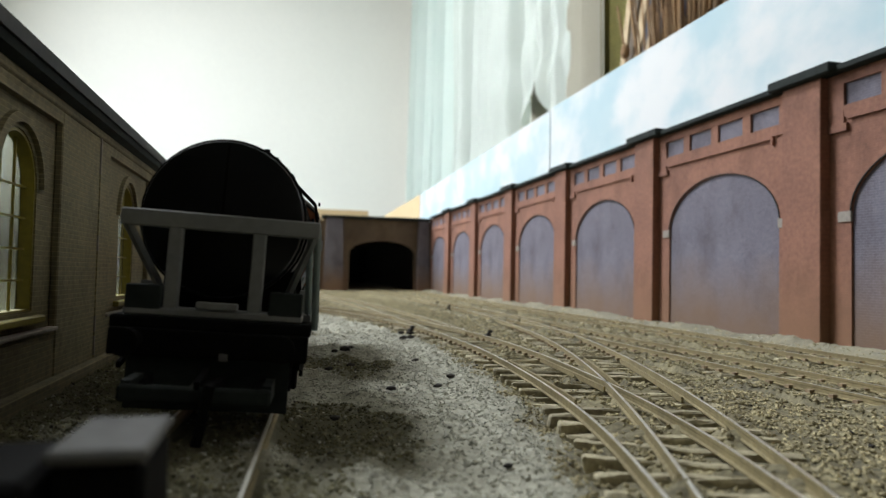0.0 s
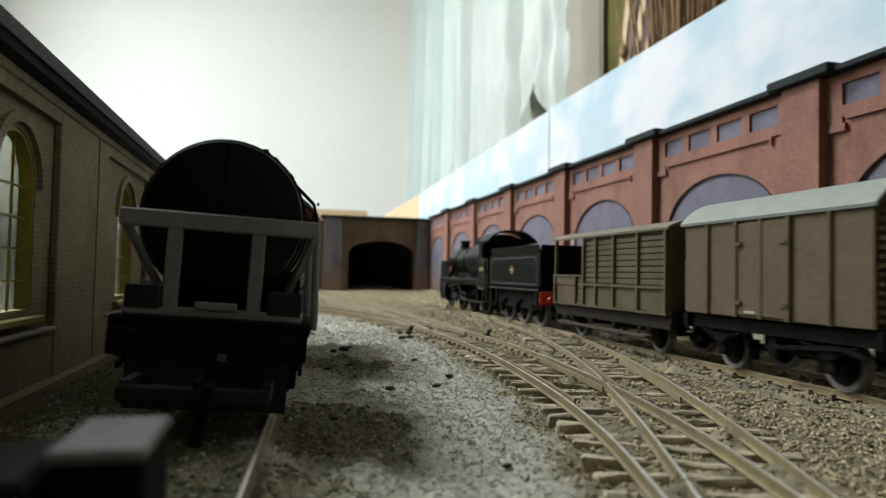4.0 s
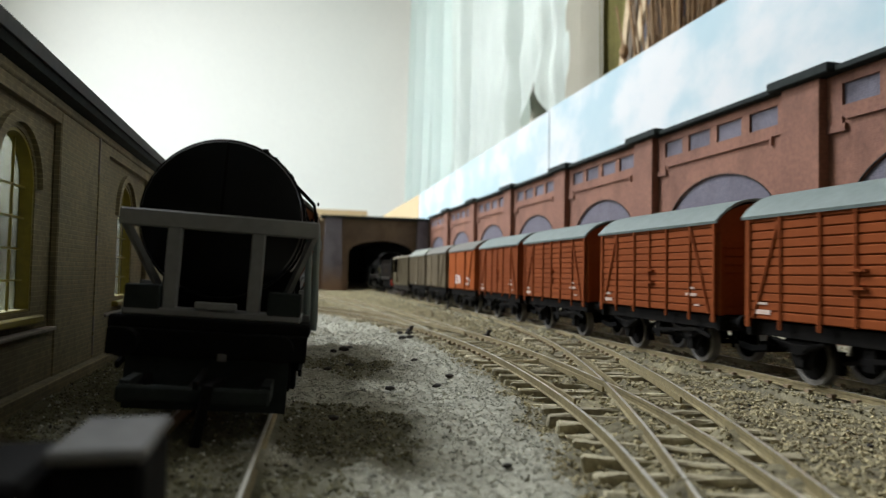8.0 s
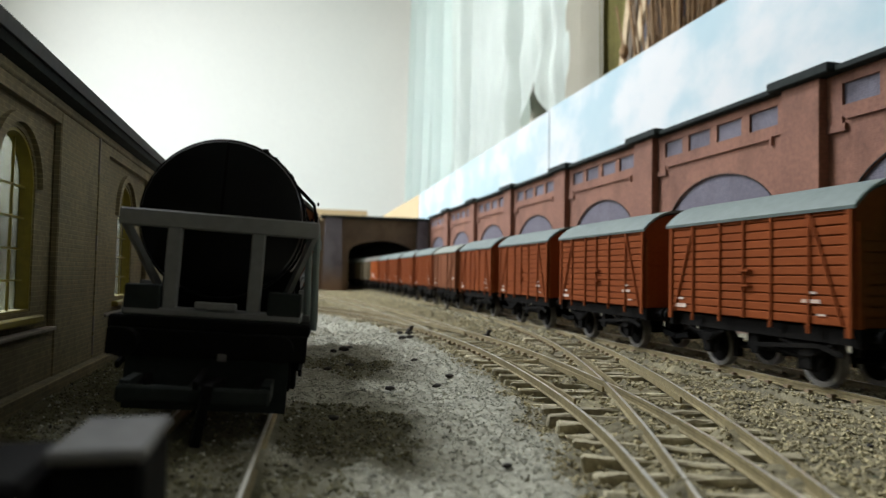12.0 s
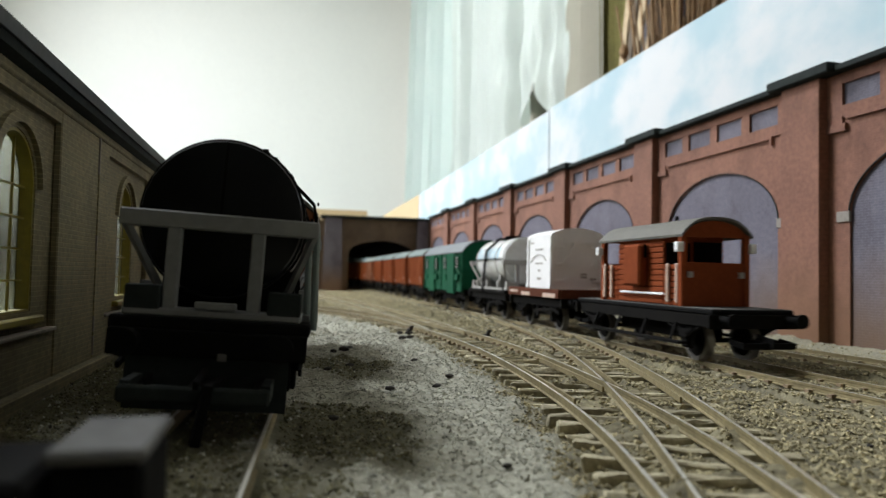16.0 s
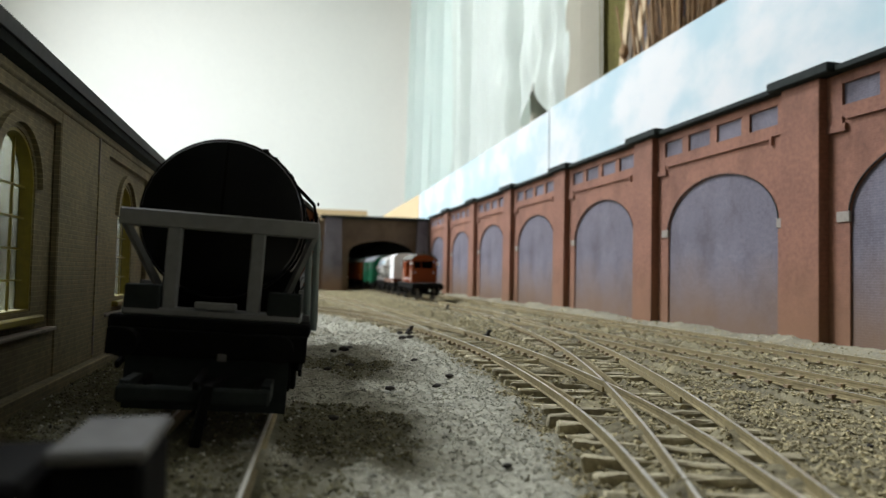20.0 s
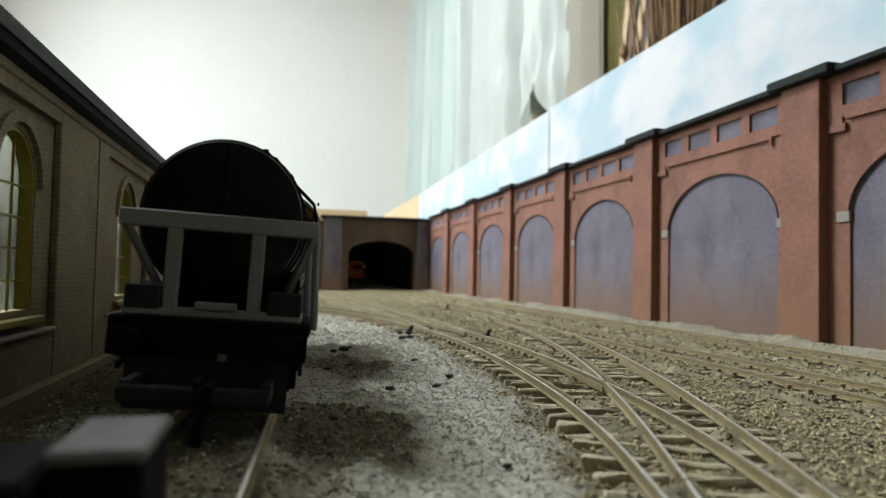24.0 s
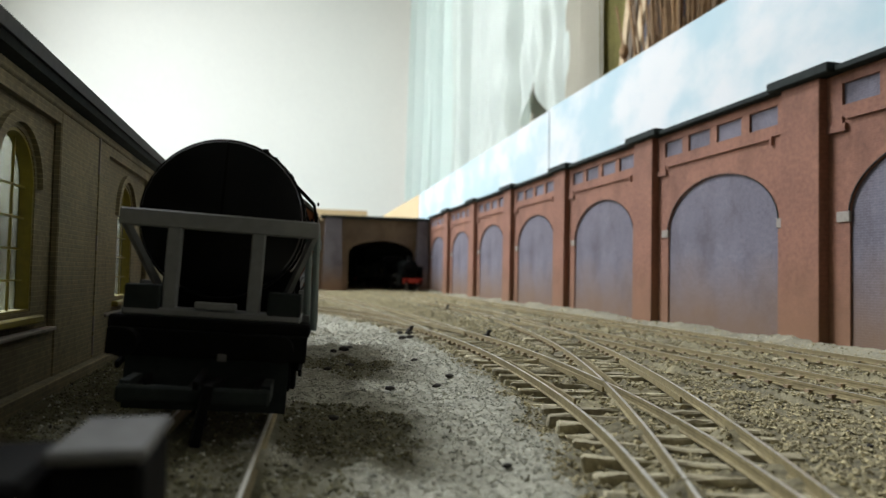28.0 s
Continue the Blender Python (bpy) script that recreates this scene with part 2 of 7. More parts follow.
M["toad_grey"] = mk("brake_van_grey", (0.122, 0.104, 0.062), (0.070, 0.057, 0.035), 0.8, spec=0.06, s1=700, s2=60, bump=0.00006)
M["roof_grey"] = mk("roof_grey", (0.155, 0.195, 0.185), (0.112, 0.146, 0.138), 0.6, s1=500, s2=50)
M["roof_dull"] = mk("roof_dull", (0.135, 0.130, 0.108), (0.10, 0.096, 0.08), 0.65, s1=500, s2=50)
M["roof_brown"] = mk("roof_brown", (0.115, 0.10, 0.082), (0.085, 0.074, 0.06), 0.7, s1=500, s2=50, spec=0.2)
M["roof_tan"] = mk("roof_tan", (0.185, 0.165, 0.122), (0.14, 0.124, 0.09), 0.75, s1=500, s2=50, spec=0.2)
M["roof_pale"] = mk("roof_pale", (0.235, 0.258, 0.222), (0.180, 0.200, 0.170), 0.65, s1=500, s2=50)
M["roof_slate"] = mk("roof_slate", (0.15, 0.168, 0.18), (0.115, 0.13, 0.14), 0.6, s1=500, s2=50)
M["green"] = mk("coach_green", (0.0075, 0.098, 0.046), (0.0055, 0.070, 0.034), 0.7, s1=600, s2=60, spec=0.1)
M["white"] = mk("white_paint", (0.88, 0.88, 0.88), (0.83, 0.83, 0.83), 0.5, s1=500, s2=60)
M["faded_white"] = mk("faded_lettering", (0.62, 0.50, 0.42), (0.45, 0.30, 0.22), 0.6, s1=1800, s2=300)
M["silver"] = mk("tank_white", (0.70, 0.71, 0.70), (0.56, 0.565, 0.54), 0.45, s1=300, s2=40)
M["silver_frame"] = mk("tank_frame", (0.36, 0.36, 0.34), (0.26, 0.25, 0.23), 0.6, s1=500, s2=60)
M["blue"] = mk("blue_paint", (0.30, 0.52, 0.64), (0.42, 0.56, 0.63), 0.5, s1=500, s2=60)
M["yellow"] = mk("yellow_paint", (0.62, 0.52, 0.08), (0.52, 0.43, 0.06), 0.5)
M["dull_yellow"] = mk("dull_yellow", (0.26, 0.21, 0.045), (0.18, 0.14, 0.03), 0.6)
M["red"] = mk("red_paint", (0.40, 0.028, 0.012), (0.32, 0.022, 0.01), 0.45, s1=500, s2=60)
M["red_body"] = mk("brake_van_brown", (0.245, 0.058, 0.019), (0.19, 0.045, 0.015), 0.8, spec=0.06, s1=700, s2=60)
M["line_grey"] = mk("lining_grey", (0.36, 0.34, 0.31), (0.28, 0.26, 0.24), 0.5)
M["thin_line"] = mk("dull_lining", (0.145, 0.142, 0.128), (0.095, 0.092, 0.083), 0.6)
M["crest"] = mk("crest_red", (0.20, 0.05, 0.025), (0.24, 0.13, 0.05), 0.5)
M["dirty_frame"] = mk("dirty_frame", (0.026, 0.021, 0.016), (0.013, 0.011, 0.009), 0.85, spec=0.1, s1=700, s2=80)
M["footboard"] = mk("dusty_footboard", (0.082, 0.066, 0.052), (0.050, 0.040, 0.032), 0.9, spec=0.1, s1=700, s2=80)
M["brass"] = mk("motion_steel", (0.026, 0.024, 0.017), (0.012, 0.011, 0.008), 0.5, metal=0.4)


def glass_mat():
    m = bpy.data.materials.new("window_glass")
    m.use_nodes = True
    b = m.node_tree.nodes["Principled BSDF"]
    b.inputs["Base Color"].default_value = (0.36, 0.385, 0.30, 1)
    b.inputs["Roughness"].default_value, b.inputs["Transmission Weight"].default_value, b.inputs["IOR"].default_value = 0.2, 1.0, 1.3
    return m


def sky_mat():
    """Printed sky: pale blue, paler towards the bottom, with soft white clouds."""
    m = mk("printed_sky", (0.39, 0.535, 0.60), (0.44, 0.57, 0.62), 0.75, s1=40, s2=5)
    n, l = m.node_tree.nodes, m.node_tree.links
    b = n["Principled BSDF"]
    src = b.inputs["Base Color"].links[0].from_socket
    tc, mp, no = n.new("ShaderNodeTexCoord"), n.new("ShaderNodeMapping"), n.new("ShaderNodeTexNoise")
    mp.inputs["Scale"].default_value = (16.0, 16.0, 23.0)
    no.inputs["Scale"].default_value, no.inputs["Detail"].default_value, no.inputs["Roughness"].default_value = 1.0, 6.0, 0.5
    l.new(tc.outputs["Object"], mp.inputs[0]), l.new(mp.outputs[0], no.inputs["Vector"])
    mr, mx = n.new("ShaderNodeMapRange"), n.new("ShaderNodeMix")
    mr.interpolation_type = "SMOOTHSTEP"
    mr.inputs[1].default_value, mr.inputs[2].default_value = 0.40, 0.68
    l.new(no.outputs[0], mr.inputs[0])
    mx.data_type = "RGBA"
    mx.inputs[7].default_value = (0.64, 0.665, 0.68, 1)
    l.new(mr.outputs[0], mx.inputs[0]), l.new(src, mx.inputs[6]), l.new(mx.outputs[2], b.inputs["Base Color"])
    return m


def ground_mat():
    """Tan ballast by the running lines, grey ash in the yard, dark stains with their own outline, shadow painted by the
    siding.
    """
    m = mk("ballast_ground", (0.28, 0.249, 0.145), (0.062, 0.054, 0.032), 0.95, s1=900, s2=60, bump=0.0006)
    n, l = m.node_tree.nodes, m.node_tree.links
    b = n["Principled BSDF"]
    src = b.inputs["Base Color"].links[0].from_socket
    at = n.new("ShaderNodeAttribute")
    at.attribute_name = "ash"
    tc, no, mr, mx = n.new("ShaderNodeTexCoord"), n.new("ShaderNodeTexNoise"), n.new("ShaderNodeMapRange"), n.new("ShaderNodeMix")
    no.inputs["Scale"].default_value, no.inputs["Detail"].default_value = 700.0, 5.0
    l.new(tc.outputs["Object"], no.inputs["Vector"])
    mr.inputs[1].default_value, mr.inputs[2].default_value = 0.35, 0.65
    l.new(no.outputs[0], mr.inputs[0])
    mx.data_type = "RGBA"
    mx.inputs[6].default_value, mx.inputs[7].default_value = (0.27, 0.268, 0.210, 1), (0.42, 0.413, 0.335, 1)
    l.new(mr.outputs[0], mx.inputs[0])
    m2 = n.new("ShaderNodeMix")
    m2.data_type = "RGBA"
    l.new(at.outputs["Fac"], m2.inputs[0]), l.new(src, m2.inputs[6]), l.new(mx.outputs[2], m2.inputs[7])
    st, sr, m3 = n.new("ShaderNodeTexNoise"), n.new("ShaderNodeMapRange"), n.new("ShaderNodeMix")
    st.inputs["Scale"].default_value, st.inputs["Detail"].default_value = 28.0, 5.0
    l.new(tc.outputs["Object"], st.inputs["Vector"])
    sr.inputs[1].default_value, sr.inputs[2].default_value, sr.inputs[4].default_value = 0.50, 0.66, 0.32
    l.new(st.outputs[0], sr.inputs[0])
    m3.data_type = "RGBA"
    m3.inputs[7].default_value = (0.13, 0.12, 0.085, 1)
    l.new(sr.outputs[0], m3.inputs[0]), l.new(m2.outputs[2], m3.inputs[6])
    # shadow of the standing wagons mixed into the ground colour
    ground_shade, m4 = n.new("ShaderNodeAttribute"), n.new("ShaderNodeMix")
    ground_shade.attribute_name = "ground_shade"
    m4.data_type = "RGBA"
    m4.inputs[7].default_value = (0.098, 0.092, 0.050, 1)
    l.new(ground_shade.outputs["Fac"], m4.inputs[0]), l.new(m3.outputs[2], m4.inputs[6]), l.new(m4.outputs[2], b.inputs["Base Color"])
    return m


M["glass"] = glass_mat()
M["sky"] = sky_mat()
M["ground"] = ground_mat()
M["ballast"] = mk("ballast_stone", (0.42, 0.371, 0.220), (0.22, 0.193, 0.112), 0.95, s1=600, s2=80, vary=0.38, flat="island")
M["ash"] = mk("ash_grain", (0.47, 0.47, 0.395), (0.31, 0.308, 0.248), 0.95, s1=600, s2=80, vary=0.32, flat="island")
# grains coloured dark for the painted shadow beside the siding
M["darkened"] = mk("shade_grain", (0.20, 0.188, 0.104), (0.090, 0.085, 0.045), 0.9, s1=600, s2=80, vary=0.4, flat="island")
M["clinker"] = mk("black_clinker", (0.02, 0.018, 0.016), (0.04, 0.036, 0.03), 0.9, s1=600, s2=80)


# ---- the room ----
def room():
    t = 0.12
    for name, d, mat in (
            ("wall_north", (ROOM_W - t, ROOM_E + t, ROOM_N, ROOM_N + t, FLOOR_Z, CEIL_Z), "plaster"),
            ("wall_south", (ROOM_W - t, ROOM_E + t, ROOM_S - t, ROOM_S, FLOOR_Z, CEIL_Z), "panelling"),
            ("wall_east", (ROOM_E, ROOM_E + t, ROOM_S, ROOM_N, FLOOR_Z, CEIL_Z), "wallpaper"),
            ("floor", (ROOM_W - t, ROOM_E + t, ROOM_S - t, ROOM_N + t, FLOOR_Z - 0.1, FLOOR_Z - 0.002), "carpet")            ):
        bm = bmesh.new()
        box(bm, *d)
        solid(name, bm, M[mat], {"floor": "plain brown carpet floor of the room"}.get(name, "plain pale painted plaster wall of the room"), "", kind="structure")
    bm = bmesh.new()
    z0, z1 = CEIL_Z + 0.002, CEIL_Z + 0.06
    xa, xb, ya, yb = ROOF_X - ROOF_W / 2, ROOF_X + ROOF_W / 2, ROOF_Y - ROOF_L / 2, ROOF_Y + ROOF_L / 2
    for d in ((ROOM_W - t, xa, ROOM_S - t, ROOM_N + t, z0, z1), (xb, ROOM_E + t, ROOM_S - t, ROOM_N + t, z0, z1),
              (xa, xb, ROOM_S - t, ya, z0, z1), (xa, xb, yb, ROOM_N + t, z0, z1)):
        box(bm, *d)
    solid("ceiling", bm, M["ceiling"], "plain white painted ceiling with a roof window opening", kind="structure")
    bm = bmesh.new()
    x0, x1 = ROOM_W - t, ROOM_W
    for d in ((x0, x1, ROOM_S, WIN_Y0, FLOOR_Z, CEIL_Z), (x0, x1, WIN_Y1, ROOM_N, FLOOR_Z, CEIL_Z),
              (x0, x1, WIN_Y0, WIN_Y1, FLOOR_Z, WIN_Z0), (x0, x1, WIN_Y0, WIN_Y1, WIN_Z1, CEIL_Z)):
        box(bm, *d)
    solid("wall_west", bm, M["wallpaper"], "plain tan papered wall with a wide window opening", kind="structure")


room()


def table():
    ob = thing("layout_table", "dark timber table that carries the model railway", "table")
    # out of view; kept dark so it bounces little light onto the wagon ends
    boxes("tabletop", [(-1.0, 0.60, -2.0, 1.95, -0.030, -0.006)], M["timber"], ob)
    for x in (-0.95, 0.5):
        for y in (-1.9, 0.0, 1.88):
            boxes("leg", [(x, x + 0.05, y, y + 0.05, FLOOR_Z, -0.030)], M["timber"], ob, bevel=0.003)


table()

# ---- tracks: centre lines as functions of y ----
GAUGE, RAIL_Z = 0.0165, 0.003
MAIN_N, MAIN_F = 0.138, 0.1875
LOOP_Y, LOOP_X = 1.01, -0.312


def arc_x(cx, cy, r):
    return lambda y: cx + sqrt(max(r * r - (y - cy) ** 2, 0.0))


line_main_n = lambda y: MAIN_N
line_main_f = lambda y: MAIN_F
yard_arc, cross_arc = arc_x(-0.553, 0.25, 0.62825), arc_x(MAIN_N - 1.19, 0.51, 1.19)


def ease(v):
    v = min(1.0, max(0.0, v))
    return v * v * (3 - 2 * v)


line_yard = lambda y: yard_arc(y) + 0.0008 + 0.0024 * ease((0.20 - y) / 0.11)
line_cross = lambda y: cross_arc(y) + 0.0027 * ease((0.40 - y) / 0.18)
line_spur = arc_x(0.0755 - 4.0, 0.25, 4.0)
line_siding = lambda y: -0.0103 + 0.06 * (y - 0.115)


def run_of(fx, y0, y1, step=0.006):
    k = max(2, int((y1 - y0) / step) + 1)
    return [Vector((fx(y0 + (y1 - y0) * i / (k - 1)), y0 + (y1 - y0) * i / (k - 1), 0)) for i in range(k)]


def loop_run(off):
    """The line behind the tunnel mouth: a half circle to the left and back along the table."""
    r = MAIN_N + off - LOOP_X
    pts = [Vector((LOOP_X + r * cos(a), LOOP_Y + r * sin(a), 0)) for a in [pi * i / 60 for i in range(61)]]
    return pts + [Vector((LOOP_X - r, LOOP_Y - 0.05 * i, 0)) for i in range(1, 48)]


PROFILE = ((-0.0006, 0.0010), (-0.0006, 0.0012), (-0.00015, 0.0014), (-0.00015, 0.0022), (-0.0003, 0.0024), (-0.0003, 0.0030),
           (0.0003, 0.0030), (0.0003, 0.0024), (0.00015, 0.0022), (0.00015, 0.0014), (0.0006, 0.0012), (0.0006, 0.0010))


def rail_mesh(pts, off):
    """One rail swept along the centre line pts, off to its right."""
    bm = bmesh.new()
    prev = None
    k = len(PROFILE)
    for i, p in enumerate(pts):
        d = (pts[min(i + 1, len(pts) - 1)] - pts[max(i - 1, 0)]).normalized()
        s = Vector((d.y, -d.x, 0))
        ring = [bm.verts.new(p + s * (off + u) + Vector((0, 0, v))) for u, v in PROFILE]
        if prev:
            for j in range(k):
                f = bm.faces.new((prev[j], prev[(j + 1) % k], ring[(j + 1) % k], ring[j]))
                f.material_index = 1 if j == 5 else 0
        else:
            bm.faces.new(ring)
        prev = ring
    bm.faces.new(prev[::-1])
    bmesh.ops.recalc_face_normals(bm, faces=bm.faces[:])
    return mesh_of(bm, "rail", [M["rail_side"], M["rail_top"]])


def sleeper_mesh(length, kind):
    """A worn sleeper; each kind has its own chipped corners."""
    g = random.Random(40 + kind)
    bm = bmesh.new()
    box(bm, -length / 2 + g.uniform(0, 0.0012), length / 2 - g.uniform(0, 0.0012), -0.00125, 0.00125, -0.0018, 0.0010)
    along = [e for e in bm.edges if abs(e.verts[0].co.x - e.verts[1].co.x) > 0.005]
    bmesh.ops.subdivide_edges(bm, edges=along, cuts=max(4, int(length / 0.004)), use_grid_fill=True)
    bmesh.ops.bevel(bm, geom=[e for e in bm.edges if e.calc_face_angle(0) > 1.0], offset=0.00035, segments=1, affect="EDGES")
    for v in bm.verts:
        v.co += Vector((g.uniform(-0.0003, 0.0003), g.uniform(-0.00022, 0.00022), g.uniform(-0.0003, 0.00018)))
    return mesh_of(bm, "sleeper", M["sleeper"])


SLEEPER = {}
CHAIR = bmesh.new()
box(CHAIR, -0.0016, 0.0016, -0.0011, 0.0011, 0.0005, 0.0014, 0.0003)
CHAIR_MESH = mesh_of(CHAIR, "rail_chair", M["chair"])
rnd = random.Random(5)
LAID = []


def lay_sleeper(parent, c, d, length):
    key = (round(length * 2000), rnd.randrange(5))
    if key not in SLEEPER:
        SLEEPER[key] = sleeper_mesh(key[0] / 2000, key[1])
    m = Matrix.Translation((c.x, c.y, rnd.uniform(-0.0004, 0.0003))) @ Matrix.Rotation(-atan2(d.x, d.y) + rnd.uniform(-0.06, 0.06), 4, "Z")
    m = m @ Matrix.Rotation(rnd.uniform(-0.02, 0.02), 4, "Y")
    part("sleeper", SLEEPER[key], None, parent, at=m)
    LAID.append((c.x, c.y, length))


def track(name, label, pts, rails=True, sleepers=None, pitch=0.0073, chairs=True):
    ob = thing(name, label, "railway track")
    if rails:
        for off in (-GAUGE / 2, GAUGE / 2):
            part("rail", rail_mesh(pts, off), None, ob, "rusty rail with a worn bright head")
    if sleepers:
        acc, spots = 0.0, []
        for a, b in zip(pts, pts[1:]):
            d = (b - a)
            while acc < d.length:
                c = a + d * (acc / d.length)
                if sleepers[0] <= c.y <= sleepers[1]:
                    lay_sleeper(ob, c, d, 0.030)
                    spots.append((c, d.normalized()))
                acc += pitch
            acc -= d.length
        if chairs and spots:
            bm = bmesh.new()
            for c, d in spots:
                if c.y > 0.6:
                    continue
                s = Vector((d.y, -d.x, 0))
                for off in (-GAUGE / 2, GAUGE / 2):
                    q = c + s * off
                    box(bm, -0.0015, 0.0015, -0.0008, 0.0008, 0.0009, 0.0017, 0, Matrix.Translation(q) @ Matrix.Rotation(-atan2(d.x, d.y), 4, "Z"))
            tagged(part("rail_chair", bm, M["chair"], ob, "small cast rail chairs"), kind="stuff")
    return ob


def tracks():
    near = run_of(line_main_n, -2.0, LOOP_Y, 0.05) + loop_run(0.0)[1:]
    far = run_of(line_main_f, -2.0, LOOP_Y, 0.05) + loop_run(MAIN_F - MAIN_N)[1:]
    a = track("main_line_track", "running line of weathered rails on ballasted sleepers beside the yard", near, sleepers=(0.06, 1.16), chairs=True)
    b = track("main_line_track", "running line of weathered rails on ballasted sleepers beneath the arches", far, sleepers=(0.10, 1.16), chairs=True)
    yard = track("yard_track", "curved yard track with bright worn rails and open sleepers", run_of(line_yard, 0.0, 0.66), sleepers=(0.205, 0.66))
    cross = track("crossover_track", "crossover track that joins the yard to the running line", run_of(line_cross, 0.0, 0.46), sleepers=(0.205, 0.345))
    track("spur_track", "spur track half sunk in ballast beside the tunnel", run_of(line_spur, 0.31, 1.05), sleepers=(0.40, 1.05), chairs=False)
    track("siding_track", "siding rails nearly buried in grey ash", run_of(line_siding, 0.02, 0.9))
    # long timbers under the turnout and under the junction with the running line
    y = 0.040
    while y < 0.203:
        x0, x1 = line_yard(y) - 0.0140, line_cross(y) + 0.0155
        d = Vector((line_cross(y + 0.01) - line_cross(y - 0.01) + line_yard(y + 0.01) - line_yard(y - 0.01), 0.04, 0))
        lay_sleeper(yard, Vector(((x0 + x1) / 2, y, 0)), d, x1 - x0)
        y += 0.0076
    # crossing wing rails, check rails, and the switch blades further on
    for name, fx, off, y0, y1 in (("wing_rail", line_yard, GAUGE / 2 - 0.0024, 0.150, 0.205), ("wing_rail", line_cross, -GAUGE / 2 + 0.0024, 0.150, 0.205),
                                  ("check_rail", line_yard, -GAUGE / 2 + 0.0022, 0.135, 0.200), ("check_rail", line_cross, GAUGE / 2 - 0.0022, 0.135, 0.200),
                                  ("switch_blade", line_spur, -GAUGE / 2 + 0.0012, 0.30, 0.36), ("switch_blade", line_yard, GAUGE / 2 - 0.0012, 0.30, 0.36)):
        bm = bmesh.new()
        sweep(bm, [q + Vector((off, 0, 0.0020)) for q in run_of(fx, y0, y1)], 0.0005, 0.0013)
        part(name, bm, M["rail_side"], yard)


tracks()

RAILS = [(line_main_n, -9, 9), (line_main_f, -9, 9), (line_yard, 0, 0.66), (line_cross, 0, 0.46), (line_spur, 0.31, 1.05), (line_siding, 0.02, 0.9)]


def near_rail(x, y):
    return min((abs(abs(x - fx(y)) - GAUGE / 2) for fx, a, b in RAILS if a <= y <= b), default=1.0)


def ash_at(x, y):
    e = line_yard(y) - 0.0165 + 0.004 * noise.noise((x * 60, y * 60, 3)) if y < 0.62 else -1.0
    return max(min(1.0, max(0.0, (e - x) / 0.006 + 0.5)), 0.4 * min(1.0, max(0.0, (x - 0.209) / 0.006)))


# painted shadow patches: centre x, y and radii
SHADE_PATCHES = ((0.020, 0.203, 0.021, 0.034), (0.009, 0.122, 0.019, 0.038), (-0.008, 0.082, 0.025, 0.046))


def shade_at(x, y):
    """Shadow painted on the ground beside the siding in ragged patches, and under the standing wagons."""
    rag = -0.08 + 0.75 * noise.noise((x * 34, y * 34, 12)) + 0.40 * noise.noise((x * 120, y * 120, 13)) + 0.12 * noise.noise((x * 300, y * 300, 14))
    v = max(1.0 - sqrt(((x - cx) / rx) ** 2 + ((y - cy) / ry) ** 2) for cx, cy, rx, ry in SHADE_PATCHES) * 1.7
    v = max(v, (line_siding(y) + 0.011 - x) / 0.007 if y < 0.30 else 0.0)
    return min(1.0, max(0.0, v + rag))


def bank(x, y):
    """The height of the ground: nearly level, heaped a little at the foot of the arches."""
    z = -0.0006 + 0.0007 * noise.noise((x * 55, y * 55, 0)) + 0.0009 * noise.noise((x * 210, y * 210, 7))
    z += 0.0042 * min(1.0, max(0.0, (x - 0.206) / 0.016)) * (0.6 + 0.9 * noise.noise((y * 28, 0.3, 9)))
    z += ash_at(x, y) * (0.0010 + 0.0011 * noise.noise((x * 120, y * 120, 5)) + 0.0012 * noise.noise((x * 45, y * 45, 8)) + 0.0009 * noise.noise((x * 330, y * 330, 2)))
    for fx, a, b in RAILS[:4]:
        if a <= y <= b and abs(x - fx(y)) < 0.017:
            shoulder = fx is line_yard and x < fx(y) - 0.0055 and y < 0.42
            level = 0.0001 if shoulder else (0.0001 if fx in (line_yard, line_cross) else 0.0007)
            z = (min(z, level) if shoulder else max(z, level)) + 0.0012 * noise.noise((x * 260, y * 260, 1)) + 0.0015 * noise.noise((x * 90, y * 90, 4))
    return z


def ground():
    def axis(lo, hi, step):
        return [lo + (hi - lo) * i / int((hi - lo) / step) for i in range(int((hi - lo) / step) + 1)]
    xs = axis(-0.30, -0.06, 0.02)[:-1] + axis(-0.06, 0.229, 0.0017)
    ys = axis(0.0, 0.42, 0.0017)[:-1] + axis(0.42, 1.12, 0.004)[:-1] + axis(1.12, 1.93, 0.03)
    verts = [(x, y, bank(x, y)) for y in ys for x in xs]
    w = len(xs)
    faces = [(j * w + i, j * w + i + 1, (j + 1) * w + i + 1, (j + 1) * w + i) for j in range(len(ys) - 1) for i in range(w - 1)]
    me = bpy.data.meshes.new("ground")
    me.from_pydata(verts, [], faces)
    at = me.attributes.new("ash", "FLOAT", "POINT")
    at.data.foreach_set("value", [ash_at(x, y) for x, y, z in verts])
    at = me.attributes.new("ground_shade", "FLOAT", "POINT")
    at.data.foreach_set("value", [shade_at(x, y) for x, y, z in verts])
    me.materials.append(M["ground"])
    me.shade_smooth()
    tagged(new("ground", me), "tan ballast and grey ash covering the baseboard", "ground", kind="structure")
    # a sheet under the far side of the layout
    bm = bmesh.new()
    box(bm, -0.98, -0.302, 0.0, 1.93, -0.0055, -0.0015)
    solid("ground_apron", bm, M["ground"], "plain ballasted board behind the buildings", "ground", kind="structure")


ground()

OCTA_V = np.array([(1, 0, 0), (-1, 0, 0), (0, 1, 0), (0, -1, 0), (0, 0, 1), (0, 0, -1)], float)
OCTA_F = np.array([(0, 2, 4), (2, 1, 4), (1, 3, 4), (3, 0, 4), (2, 0, 5), (1, 2, 5), (3, 1, 5), (0, 3, 5)])


